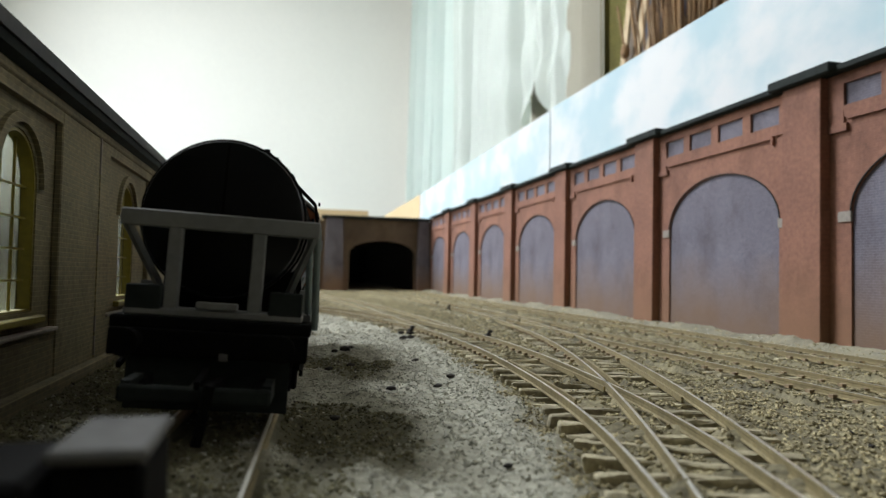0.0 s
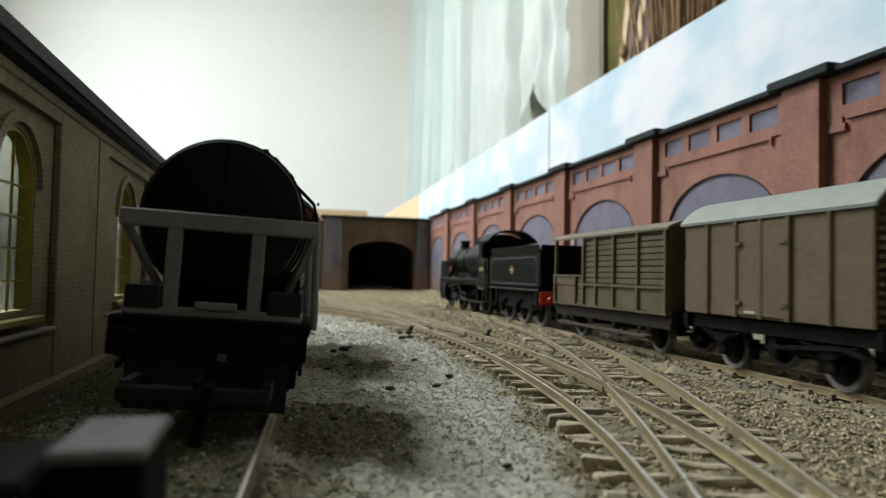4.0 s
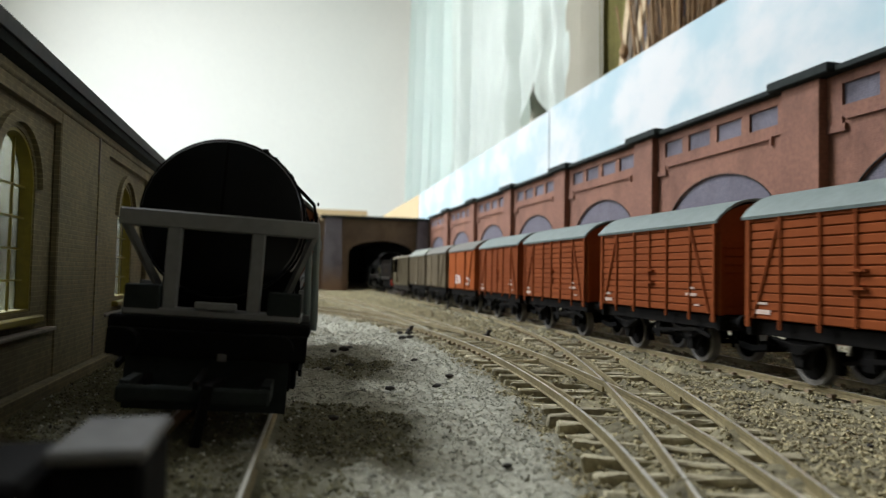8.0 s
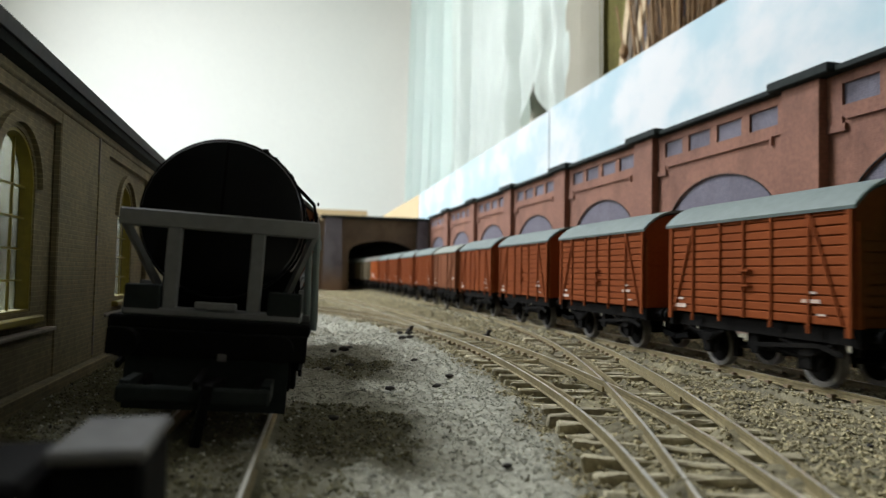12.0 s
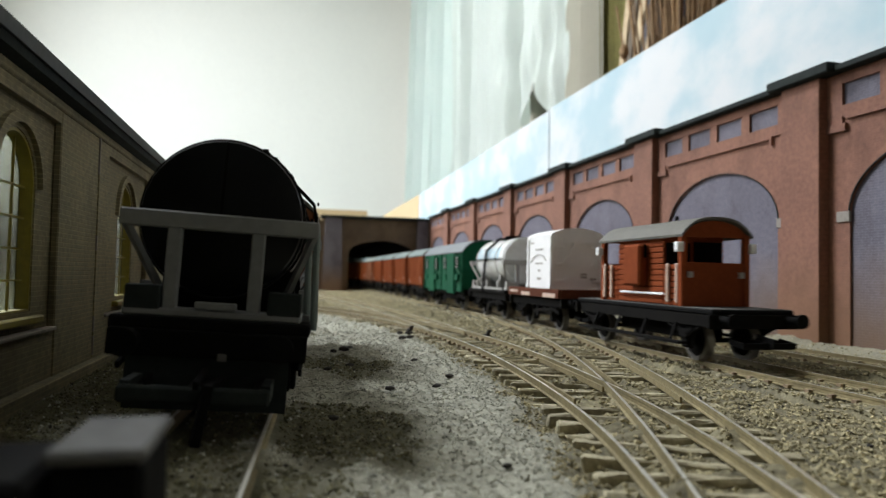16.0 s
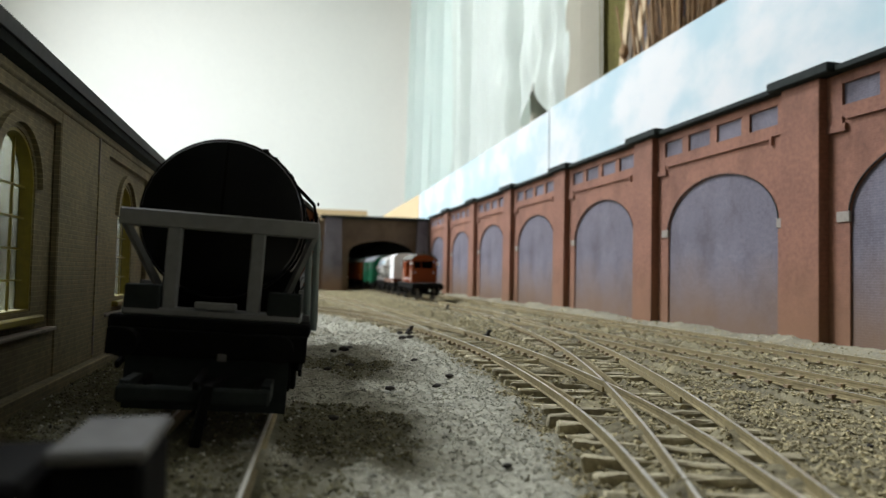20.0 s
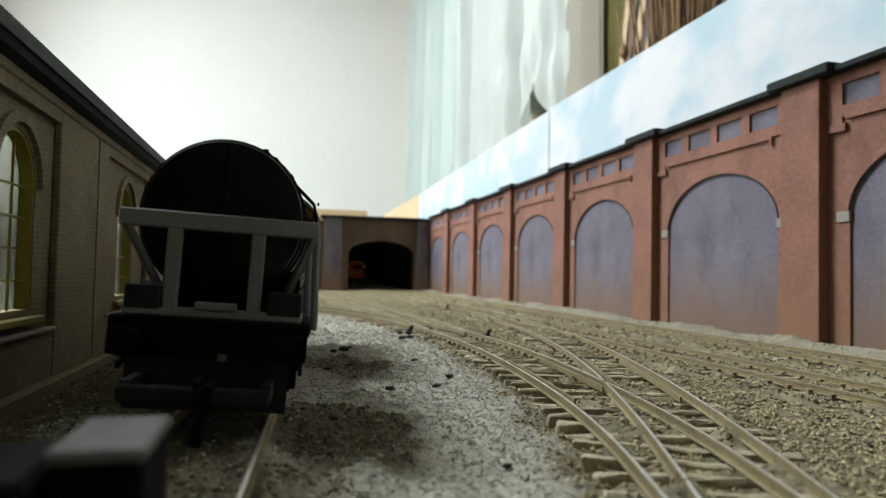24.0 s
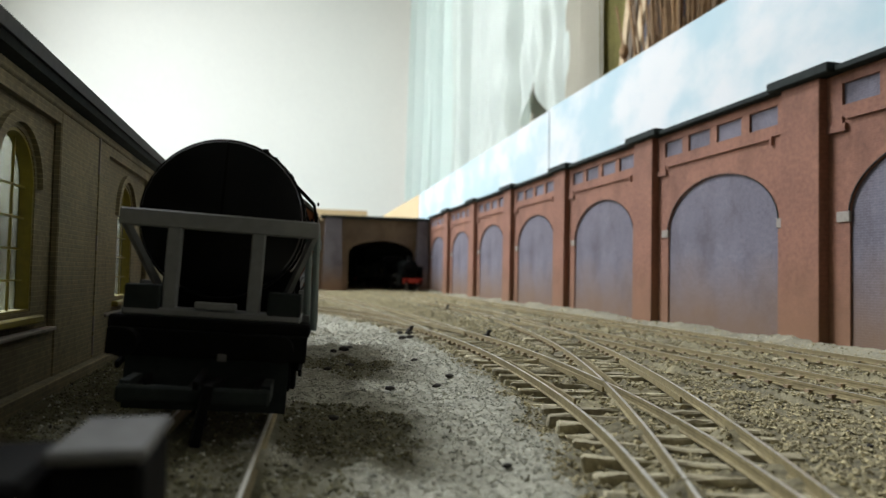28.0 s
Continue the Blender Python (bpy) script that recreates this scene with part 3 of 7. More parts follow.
def grains(name, label, spots, material):
    """Loose stones, each a small irregular lump at (x, y, z, radius)."""
    g = np.random.RandomState(len(spots))
    n = len(spots)
    sp = np.array(spots)
    v = OCTA_V[None] * g.uniform(0.6, 1.25, (n, 6, 1)) + g.normal(0, 0.12, (n, 6, 3))
    a = g.uniform(0, 2 * pi, n)
    c, s = np.cos(a)[:, None], np.sin(a)[:, None]
    tilt = g.normal(0, 0.5, (n, 1))
    x, y, z = v[..., 0], v[..., 1], v[..., 2] * 0.75
    y, z = y * np.cos(tilt) - z * np.sin(tilt), y * np.sin(tilt) + z * np.cos(tilt)
    v = np.stack([x * c - y * s, x * s + y * c, z], -1) * sp[:, None, 3:4] + sp[:, None, :3]
    f = (OCTA_F[None] + 6 * np.arange(n)[:, None, None]).reshape(-1, 3)
    me = bpy.data.meshes.new(name)
    me.from_pydata(v.reshape(-1, 3).tolist(), [], f.tolist())
    me.materials.append(material)
    tagged(new(name, me), label, "ballast", kind="stuff")


def scatter():
    g = random.Random(11)
    cover = {}
    for x, y, length in LAID:
        cover.setdefault(int(y / 0.01), []).append((x, y, length))

    def on_sleeper(x, y):
        return any(abs(x - a) < l / 2 and abs(y - b) < 0.0017 for k in (-1, 0, 1) for a, b, l in cover.get(int(y / 0.01) + k, ()))
    tan, grey, black, dark = [], [], [], []
    for count, y0, y1, x0, x1, r0, r1 in ((66000, 0.06, 0.30, -0.05, 0.222, 0.00030, 0.00068), (46000, 0.06, 0.33, -0.05, 0.085, 0.00020, 0.00044), (20000, 0.30, 0.60, -0.02, 0.224, 0.00045, 0.0010), (11000, 0.60, 1.07, 0.0, 0.224, 0.0007, 0.0014)):
        for _ in range(count):
            x, y = g.uniform(x0, x1), g.uniform(y0, y1)
            r = g.uniform(r0, r1)
            if near_rail(x, y) < 0.0010 + r or x < -0.049 + r:
                continue
            lump = 0.5 + 0.9 * noise.noise((x * 60, y * 60, 21))
            if on_sleeper(x, y) and g.random() > 0.42 * lump:
                continue
            a = ash_at(x, y)
            z = bank(x, y)
            if (y < 0.42 and -0.017 < x - line_yard(y) < -0.0055 and g.random() < 0.30) or (x > 0.207 and g.random() < 0.85):
                continue
            if a > 0.5 and shade_at(x, y) > 0.46 + 0.18 * g.random():
                (black if g.random() < 0.015 else grey if g.random() < 0.06 else dark).append((x, y, z + r * 0.1, r * 0.85))
            elif a > g.random():
                (black if g.random() < 0.002 else grey).append((x, y, z - r * 0.05, r * 0.8))
            else:
                (black if g.random() < 0.012 else tan).append((x, y, z + r * 0.3, r))
    grains("ballast_stones", "loose tan ballast stones between the rails", tan, M["ballast"])
    grains("ash_grains", "loose pale grey ash grains in the yard", grey, M["ash"])
    grains("oily_grains", "loose grains along the siding, coloured dark as painted shadow", dark, M["darkened"])
    grains("clinker", "scattered black clinker and coal crumbs", black, M["clinker"])


scatter()


# ---- retaining wall with blind arches ----
WALL_X, BAY0, BAY, PIER = 0.2241, 0.2482, 0.1374, 0.0235
FACE_X, FILL_X, BACK_X = 0.2290, 0.2300, 0.2335


def arch_outline(c, half, spring, rise, steps=24):
    return [(c + half * cos(pi * i / steps), spring + rise * sin(pi * i / steps)) for i in range(steps + 1)]


def wall_bay(k, label):
    ob = thing("arched_wall_bay", label, "retaining wall", Matrix.Translation((0, BAY0 + k * BAY, 0)), group="bays of the arched retaining wall")
    p0, p1 = 0.0, PIER
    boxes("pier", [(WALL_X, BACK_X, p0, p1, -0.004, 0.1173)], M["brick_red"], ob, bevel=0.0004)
    a, b = PIER, BAY
    c, half, spring, rise = PIER + (BAY - PIER) / 2 - 0.002, 0.0475, 0.0575, 0.028
    top = 0.1173
    # spandrel wall with the arch cut through it
    bm = bmesh.new()
    arc = arch_outline(c, half, spring, rise)
    outer = []
    for y, z in arc:
        outer.append((y, 0.0985))
    for x in (FACE_X, BACK_X):
        lo = [bm.verts.new((x, y, z)) for y, z in arc]
        hi = [bm.verts.new((x, y, z)) for y, z in outer]
        for i in range(len(arc) - 1):
            bm.faces.new((lo[i], lo[i + 1], hi[i + 1], hi[i]))
        e = [bm.verts.new((x, y, z)) for y, z in ((b, -0.004), (b, 0.0985), (c + half, -0.004))]
        bm.faces.new((e[0], e[1], hi[0], lo[0], e[2]))
        e = [bm.verts.new((x, y, z)) for y, z in ((a, -0.004), (a, 0.0985), (c - half, -0.004))]
        bm.faces.new((e[0], e[1], hi[-1], lo[-1], e[2]))
    inner = [(c + half, -0.004)] + arc + [(c - half, -0.004)]
    for (y0, z0), (y1, z1) in zip(inner, inner[1:]):
        bm.faces.new([bm.verts.new(q) for q in ((FACE_X, y0, z0), (FACE_X, y1, z1), (BACK_X, y1, z1), (BACK_X, y0, z0))])
    bmesh.ops.remove_doubles(bm, verts=bm.verts[:], dist=1e-6)
    bmesh.ops.recalc_face_normals(bm, faces=bm.faces[:])
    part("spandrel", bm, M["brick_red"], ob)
    # thin raised ring along the arch, coloured dark as the reveal's shadow line
    bm = bmesh.new()
    ring = arch_outline(c, half + 0.0004, spring, rise + 0.0004)
    sweep(bm, [(FACE_X - 0.0001, y, z) for y, z in ring], 0.0005, 0.0007, (1, 0, 0))
    part("arch_ring", bm, M["coping"], ob)
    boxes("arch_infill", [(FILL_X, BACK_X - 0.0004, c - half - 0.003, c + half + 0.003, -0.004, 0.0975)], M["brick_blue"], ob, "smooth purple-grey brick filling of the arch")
    # parapet with four sunk panels
    n, w = 4, 0.0205
    gap = 0.0062
    start = c + 0.002 - (n * w + (n - 1) * gap) / 2
    dims = [(FACE_X - 0.0009, BACK_X, a, b, 0.0985, 0.1035), (FACE_X - 0.0009, BACK_X, a, b, 0.1128, top)]
    edges = [a] + [v for i in range(n) for v in (start + i * (w + gap), start + i * (w + gap) + w)] + [b]
    for i in range(0, len(edges), 2):
        dims.append((FACE_X - 0.0009, BACK_X, edges[i], edges[i + 1], 0.1035, 0.1128))
    boxes("parapet", dims, M["brick_red"], ob)
    for i in range(n):
        y0 = start + i * (w + gap)
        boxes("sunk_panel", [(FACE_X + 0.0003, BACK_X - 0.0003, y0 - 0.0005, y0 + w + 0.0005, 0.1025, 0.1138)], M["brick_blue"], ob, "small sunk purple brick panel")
    # string course along the foot of the parapet, with a small drop at the near end
    boxes("string_course", [(FACE_X - 0.0015, FACE_X + 0.0005, a + 0.012, b - 0.0106, 0.0972, 0.0985), (FACE_X - 0.0015, FACE_X + 0.0005, a + 0.0105, a + 0.0120, 0.0942, 0.0985)], M["brick_red"], ob)
    boxes("pilaster_strip", [(FACE_X - 0.0010, FACE_X + 0.0005, b - 0.0085, b - 0.0004, 0.0958, top - 0.0002), (FACE_X - 0.0016, FACE_X + 0.0005, b - 0.0105, b - 0.0004, 0.0925, 0.0957)], M["brick_red"], ob)
    for y0, y1 in ((c - half - 0.0065, c - half + 0.0004), (c + half - 0.0004, c + half + 0.0065)):
        boxes("impost", [(FACE_X - 0.0008, FACE_X + 0.0006, y0, y1, 0.0540, 0.0585)], M["stone"], ob, "pale stone impost block", 0.0002)
    boxes("coping", [(WALL_X - 0.0005, BACK_X + 0.001, a + 0.006, b - 0.0085, top + 0.0002, 0.1202)], M["coping"], ob, "dark slate coping", 0.0004)
    boxes("pier_cap", [(WALL_X - 0.0035, BACK_X + 0.001, -0.0083, PIER + 0.0057, top + 0.0002, 0.1219)], M["coping"], ob, "dark slate cap over the pier", 0.0005)
    return ob


def arched_wall():
    first = wall_bay(0, "red brick wall bay with a blind arch filled in purple brick")
    for k in (-1, 1, 2, 3, 4, 5):
        copy_thing(first, Matrix.Translation((0, BAY0 + k * BAY, 0)))


arched_wall()


# ---- tunnel mouth ----
PORTAL_Y = 1.078


def tunnel_portal():
    ob = thing("tunnel_portal", "sooty dark brick tunnel mouth with a flat arch for two tracks", "tunnel")
    x0, x1, o0, o1, top = 0.058, 0.2338, 0.099, 0.2040, 0.1130
    c, half, spring, rise = (o0 + o1) / 2, (o1 - o0) / 2, 0.0585, 0.0215
    y0, y1 = PORTAL_Y, PORTAL_Y + 0.012
    bm = bmesh.new()
    arc = arch_outline(c, half, spring, rise)
    outline = [(o1, -0.004)] + arc + [(o0, -0.004)]
    for y in (y0, y1):
        lo = [bm.verts.new((x, y, z)) for x, z in arc]
        hi = [bm.verts.new((x, y, top)) for x, z in arc]
        for i in range(len(arc) - 1):
            bm.faces.new((lo[i], lo[i + 1], hi[i + 1], hi[i]))
        e = [bm.verts.new((x, y, z)) for x, z in ((x1, -0.004), (x1, top), (o1, -0.004))]
        bm.faces.new((e[0], e[1], hi[0], lo[0], e[2]))
        e = [bm.verts.new((x, y, z)) for x, z in ((x0, -0.004), (x0, top), (o0, -0.004))]
        bm.faces.new((e[0], e[1], hi[-1], lo[-1], e[2]))
    for (a0, z0), (a1, z1) in zip(outline, outline[1:]):
        bm.faces.new([bm.verts.new(q) for q in ((a0, y0, z0), (a1, y0, z1), (a1, y1, z1), (a0, y1, z0))])
    bmesh.ops.remove_doubles(bm, verts=bm.verts[:], dist=1e-6)
    bmesh.ops.recalc_face_normals(bm, faces=bm.faces[:])
    part("headwall", bm, M["brick_red_x"], ob)
    for xa, xb in ((x0 + 0.004, x0 + 0.029), (0.2085, 0.2242)):
        bm = bmesh.new()
        prism(bm, [(xa - 0.003, -0.004), (xb + 0.003, -0.004), (xb, top), (xa, top)], y0 - 0.010, y0 - 0.0002, "y")
        part("buttress", bm, M["brick_blue_x"], ob, "tapered blue brick buttress")
    boxes("coping", [(x0 - 0.003, 0.2290, y0 - 0.012, y1 + 0.002, top + 0.0002, top + 0.0045)], M["coping"], ob, "dark coping of the tunnel mouth", 0.0005)
    # lining behind the mouth, open where the line bends away
    bm = bmesh.new()
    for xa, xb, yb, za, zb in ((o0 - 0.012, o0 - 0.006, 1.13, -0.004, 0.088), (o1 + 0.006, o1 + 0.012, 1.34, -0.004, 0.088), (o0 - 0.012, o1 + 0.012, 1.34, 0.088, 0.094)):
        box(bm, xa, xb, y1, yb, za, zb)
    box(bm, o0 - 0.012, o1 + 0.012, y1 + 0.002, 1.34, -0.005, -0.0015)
    part("tunnel_lining", bm, M["tunnel"], ob, "near-black lining that keeps the tunnel inside dark")
    # unseen walls and lids added to keep room light out of the tunnel
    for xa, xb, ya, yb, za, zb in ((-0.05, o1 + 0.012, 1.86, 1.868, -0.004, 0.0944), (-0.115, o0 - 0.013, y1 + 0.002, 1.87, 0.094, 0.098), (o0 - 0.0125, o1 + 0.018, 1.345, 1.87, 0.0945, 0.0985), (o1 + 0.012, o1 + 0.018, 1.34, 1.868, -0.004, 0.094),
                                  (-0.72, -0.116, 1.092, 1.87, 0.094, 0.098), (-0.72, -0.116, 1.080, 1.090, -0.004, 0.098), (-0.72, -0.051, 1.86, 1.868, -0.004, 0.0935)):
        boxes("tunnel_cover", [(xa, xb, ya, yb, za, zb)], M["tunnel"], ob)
    boxes("wing_wall", [(-0.115, x0, y0 + 0.003, y1, -0.004, 0.1090)], M["brick_red_x"], ob, "red brick wing wall beside the tunnel")
    boxes("wing_coping", [(-0.115, x0 - 0.004, y0, y1 + 0.0015, 0.1092, 0.1125)], M["coping"], ob)


tunnel_portal()


# ---- sky boards and bare boards ----
def back_boards():
    def board(name, ya, yb, za, zb, xa, xb, mat, label):
        bm = bmesh.new()
        prism(bm, [(ya, -0.006), (yb, -0.006), (yb, zb), (ya, za)], xa, xb, "x")
        solid(name, bm, M[mat], label, "backdrop board", kind="structure")
    board("backdrop_near", 0.09, 0.5840, 0.1835, 0.1835, 0.2350, 0.2390, "sky", "painted sky board with white clouds on pale blue")
    board("backdrop_far", 0.5885, 1.205, 0.1826, 0.1725, 0.2358, 0.2398, "sky", "second painted sky board with white clouds, joined edge to edge")
    board("bare_side_board", 1.2055, 1.92, 0.1725, 0.1670, 0.2352, 0.2392, "ochre", "bare ochre hardboard continuing the sky boards")
    bm = bmesh.new()
    box(bm, -0.26, 0.224, 1.90, 1.906, -0.006, 0.2020)
    solid("bare_end_board", bm, M["ochre"], "bare ochre hardboard across the end of the layout", "backdrop board", kind="structure")


back_boards()


# ---- curtain and stored things behind the boards ----
def curtain(name, label, mat, y0, y1, x, amp, folds, z0, z1, seed, lean=0.0, sag=0.0):
    g = random.Random(seed)
    ph = [g.uniform(0, 6.28) for _ in range(4)]
    bm = bmesh.new()
    nu, nv = folds * 10, 26
    grid = []
    for j in range(nv + 1):
        v = j / nv
        z = z0 + (z1 - z0) * v
        row = []
        for i in range(nu + 1):
            u = i / nu
            w = u * folds * 2 * pi + 0.5 * sin(u * 9 + ph[0]) + 0.4 * sin(v * 3 + ph[1])
            d = amp * (0.7 + 0.3 * sin(u * 7 + ph[2])) * (sin(w) + 0.25 * sin(2.3 * w + ph[3])) * (1.0 - 0.35 * v)
            d += sag * sin(pi * u) * sin(pi * min(1, v * 1.5)) * 0.5
            row.append(bm.verts.new((x + d + lean * (1 - v), y0 + (y1 - y0) * u + 0.02 * sin(v * 5 + ph[1] + u * 4), z)))
        grid.append(row)
    for j in range(nv):
        for i in range(nu):
            bm.faces.new((grid[j][i], grid[j][i + 1], grid[j + 1][i + 1], grid[j + 1][i]))
    r = bmesh.ops.solidify(bm, geom=bm.faces[:], thickness=0.002)
    ob = solid(name, bm, M[mat], label, "curtain", smooth=True)
    return ob


curtain("curtain", "pale green curtain hanging in even pleats to the corner", "curtain", 3.34, 1.98, 0.590, 0.050, 12, -0.82, 1.49, 1)
# panel added in the shade colour, where the white cloth turns away
curtain("curtain", "grey-beige panel coloured as the white curtain's shaded side", "lining", 1.345, 1.150, 0.556, 0.022, 1, -0.82, 1.49, 6)
curtain("curtain", "dark olive curtain bunched at the end of the rail", "olive", 1.185, 1.045, 0.572, 0.022, 3, -0.82, 1.49, 9)

# panel added in the shade colour, showing as dark hollows above the hem
curtain("curtain", "beige panel coloured as the shaded hollows of the looped curtain", "lining", 1.90, 1.34, 0.585, 0.010, 6, -0.82, 1.49, 12)


def hem(y):
    """The lower edge of the looped-up white curtain: low towards the corner, lifted in two scallops at the free end."""
    if y > 1.74:
        return 0.30
    lift = 0.190 * math.exp(-((y - 1.645) / 0.034) ** 4) + 0.105 * math.exp(-((y - 1.425) / 0.056) ** 4) + 0.05 * math.exp(-((y - 1.55) / 0.02) ** 4)
    return 0.375 + lift


def looped_curtain():
    nu, nv, y0, y1 = 150, 40, 2.16, 1.285
    bm = bmesh.new()
    grid = []
    for j in range(nv + 1):
        v = j / nv
        row = []
        for i in range(nu + 1):
            u = i / nu
            y = y0 + (y1 - y0) * u
            low = hem(y)
            z = low + (1.49 - low) * v ** 1.6
            w = u * 46 + 2.4 * sin(u * 5 + 1.0) + 0.5 * sin(z * 4.0 + u * 3)
            d = 0.032 * sin(w) * (0.55 + 0.45 * sin(u * 11 + 0.6)) * min(1.0, 3 * (1 - u)) + 0.004 * sin(2.7 * w + z * 5)
            # deep hollows between the gathered folds, and the free end that turns away
            d -= 0.060 * math.exp(-((y - 1.630) / 0.022) ** 2) * (0.25 + 0.75 * math.exp(-((z - 0.47) / 0.09) ** 2) + 0.75 * math.exp(-((z - 0.80) / 0.12) ** 2))
            d += 0.022 * math.exp(-((y - 1.375 - 0.10 * (z - 0.4)) / 0.024) ** 2) - 0.035 * max(0.0, (1.345 - y) / 0.06) ** 1.5
            # cloth pulled across to the loop makes slanting creases over the hem
            d += 0.005 * sin(34 * (z + 0.8 * (y - 1.4))) * math.exp(-((z - 0.52) / 0.16) ** 2) * (1 if y < 1.85 else 0.4)
            row.append(bm.verts.new((0.545 - d, y + 0.004 * sin(z * 8 + u * 7), z)))
        grid.append(row)
    for j in range(nv):
        for i in range(nu):
            bm.faces.new((grid[j][i], grid[j][i + 1], grid[j + 1][i + 1], grid[j + 1][i]))
    bmesh.ops.solidify(bm, geom=bm.faces[:], thickness=0.002)
    solid("curtain", bm, M["curtain2"], "white looped-up curtain with deep folds and scalloped hem", "curtain", smooth=True)


looped_curtain()


def stored_things():
    # tall striped boards and dry stems standing on the table behind the sky boards
    g = random.Random(3)
    for i, (y, w, mat, tilt) in enumerate(((1.105, 0.016, "cream", 4), (1.088, 0.016, "timber", 5), (1.070, 0.018, "cream", 6), (1.054, 0.014, "navy", 7), (1.038, 0.014, "cream", 6), (1.020, 0.026, "navy", 7))):
        bm = bmesh.new()
        box(bm, -0.004, 0.004, -w / 2, w / 2, 0, 0.66 + 0.03 * (i % 3), 0.001)
        solid("leaning_strip", bm, M[mat], "long %s strip of board stood on end" % ({"cream": "cream", "timber": "brown"}.get(mat, "dark blue")), "board",
              group="strips stood on end", m=pose(0.515, y - 0.050, -0.006, tilt, 4, 0))
    ob = thing("dried_stems", "brown bundle of dried stems and seed heads", "dried plants", Matrix.Translation((0.53, 0.815, -0.006)))
    for i in range(130):
        y, x = g.uniform(-0.085, 0.085), g.uniform(-0.02, 0.03)
        a = (x, y * 0.5, 0.0)
        b = (x + g.uniform(-0.05, 0.04), y * 1.25 + g.uniform(-0.03, 0.03), g.uniform(0.40, 0.72))
        bm = bmesh.new()
        rod(bm, a, b, g.uniform(0.0015, 0.004), 5, 0.0015)
        stem = part("stem", bm, M["wicker"], ob)
        if i % 2 == 0:
            bm = bmesh.new()
            c = Vector(a).lerp(Vector(b), g.uniform(0.5, 1.0))
            bmesh.ops.create_icosphere(bm, subdivisions=2, radius=g.uniform(0.003, 0.008), matrix=Matrix.Translation(c) @ Matrix.Scale(1.6, 4, (0, 0, 1)))
            part("seed_head", bm, M["wicker"], stem)
    bm = bmesh.new()
    box(bm, -0.03, 0.03, -0.10, 0.10, 0, 0.55, 0.01)
    solid("dark_box", bm, M["navy"], "dark upright box behind the dried stems", "box", m=Matrix.Translation((0.595, 0.840, -0.006)))


stored_things()


# ---- brick shed beside the siding ----
SHED_X = -0.0505


def shed_window(ob, c):
    """One arched window with its yellow frame, bars and glass, in the wall at x = SHED_X."""
    half, sill, spring = 0.0108, 0.0190, 0.0450
    arc = arch_outline(c, half, spring, half)
    path = [(c + half, sill)] + arc + [(c - half, sill), (c + half, sill)]
    bm = bmesh.new()
    sweep(bm, [(SHED_X - 0.0032, y, z) for y, z in path[:-1]], 0.0013, 0.0030, (1, 0, 0), True)
    w = part("window_frame", bm, M["frame_yellow"], ob, "dull yellow arched window frame")
    for y in (c - 0.0036, c + 0.0036):
        bm = bmesh.new()
        box(bm, SHED_X - 0.0036, SHED_X - 0.0031, y - 0.0002, y + 0.0002, sill, spring + 0.0095)
        part("glazing_bar", bm, M["frame_yellow"], w)
    for z in (0.0255, 0.0320, 0.0385, 0.0450):
        bm = bmesh.new()
        box(bm, SHED_X - 0.0036, SHED_X - 0.0031, c - half, c + half, z - 0.0002, z + 0.0002)
        part("glazing_bar", bm, M["frame_yellow"], w)
    bm = bmesh.new()
    prism(bm, [(y, z) for y, z in path[:-1]], SHED_X - 0.0046, SHED_X - 0.0041, "x")
    p = part("pane", bm, M["glass"], w)
    p.visible_shadow = False
    bm = bmesh.new()
    box(bm, SHED_X - 0.0030, SHED_X + 0.0004, c - half - 0.0035, c + half + 0.0035, sill - 0.0026, sill - 0.0010, 0.0003)
    part("window_sill", bm, M["frame_yellow"], w)


def wall_with_arches(bm, x0, x1, y0, y1, z0, z1, centres, half, sill, spring):
    """A wall slab in the y-z plane with arched openings."""
    cuts = [y0] + [v for c in centres for v in (c - half, c + half)] + [y1]
    for i in range(0, len(cuts), 2):
        box(bm, x0, x1, cuts[i], cuts[i + 1], z0, z1)
    for c in centres:
        box(bm, x0, x1, c - half, c + half, z0, sill)
        arc = arch_outline(c, half, spring, half, 16)
        for (ya, za), (yb, zb) in zip(arc, arc[1:]):
            prism(bm, [(ya, za), (yb, zb), (yb, z1), (ya, z1)], x0, x1, "x")


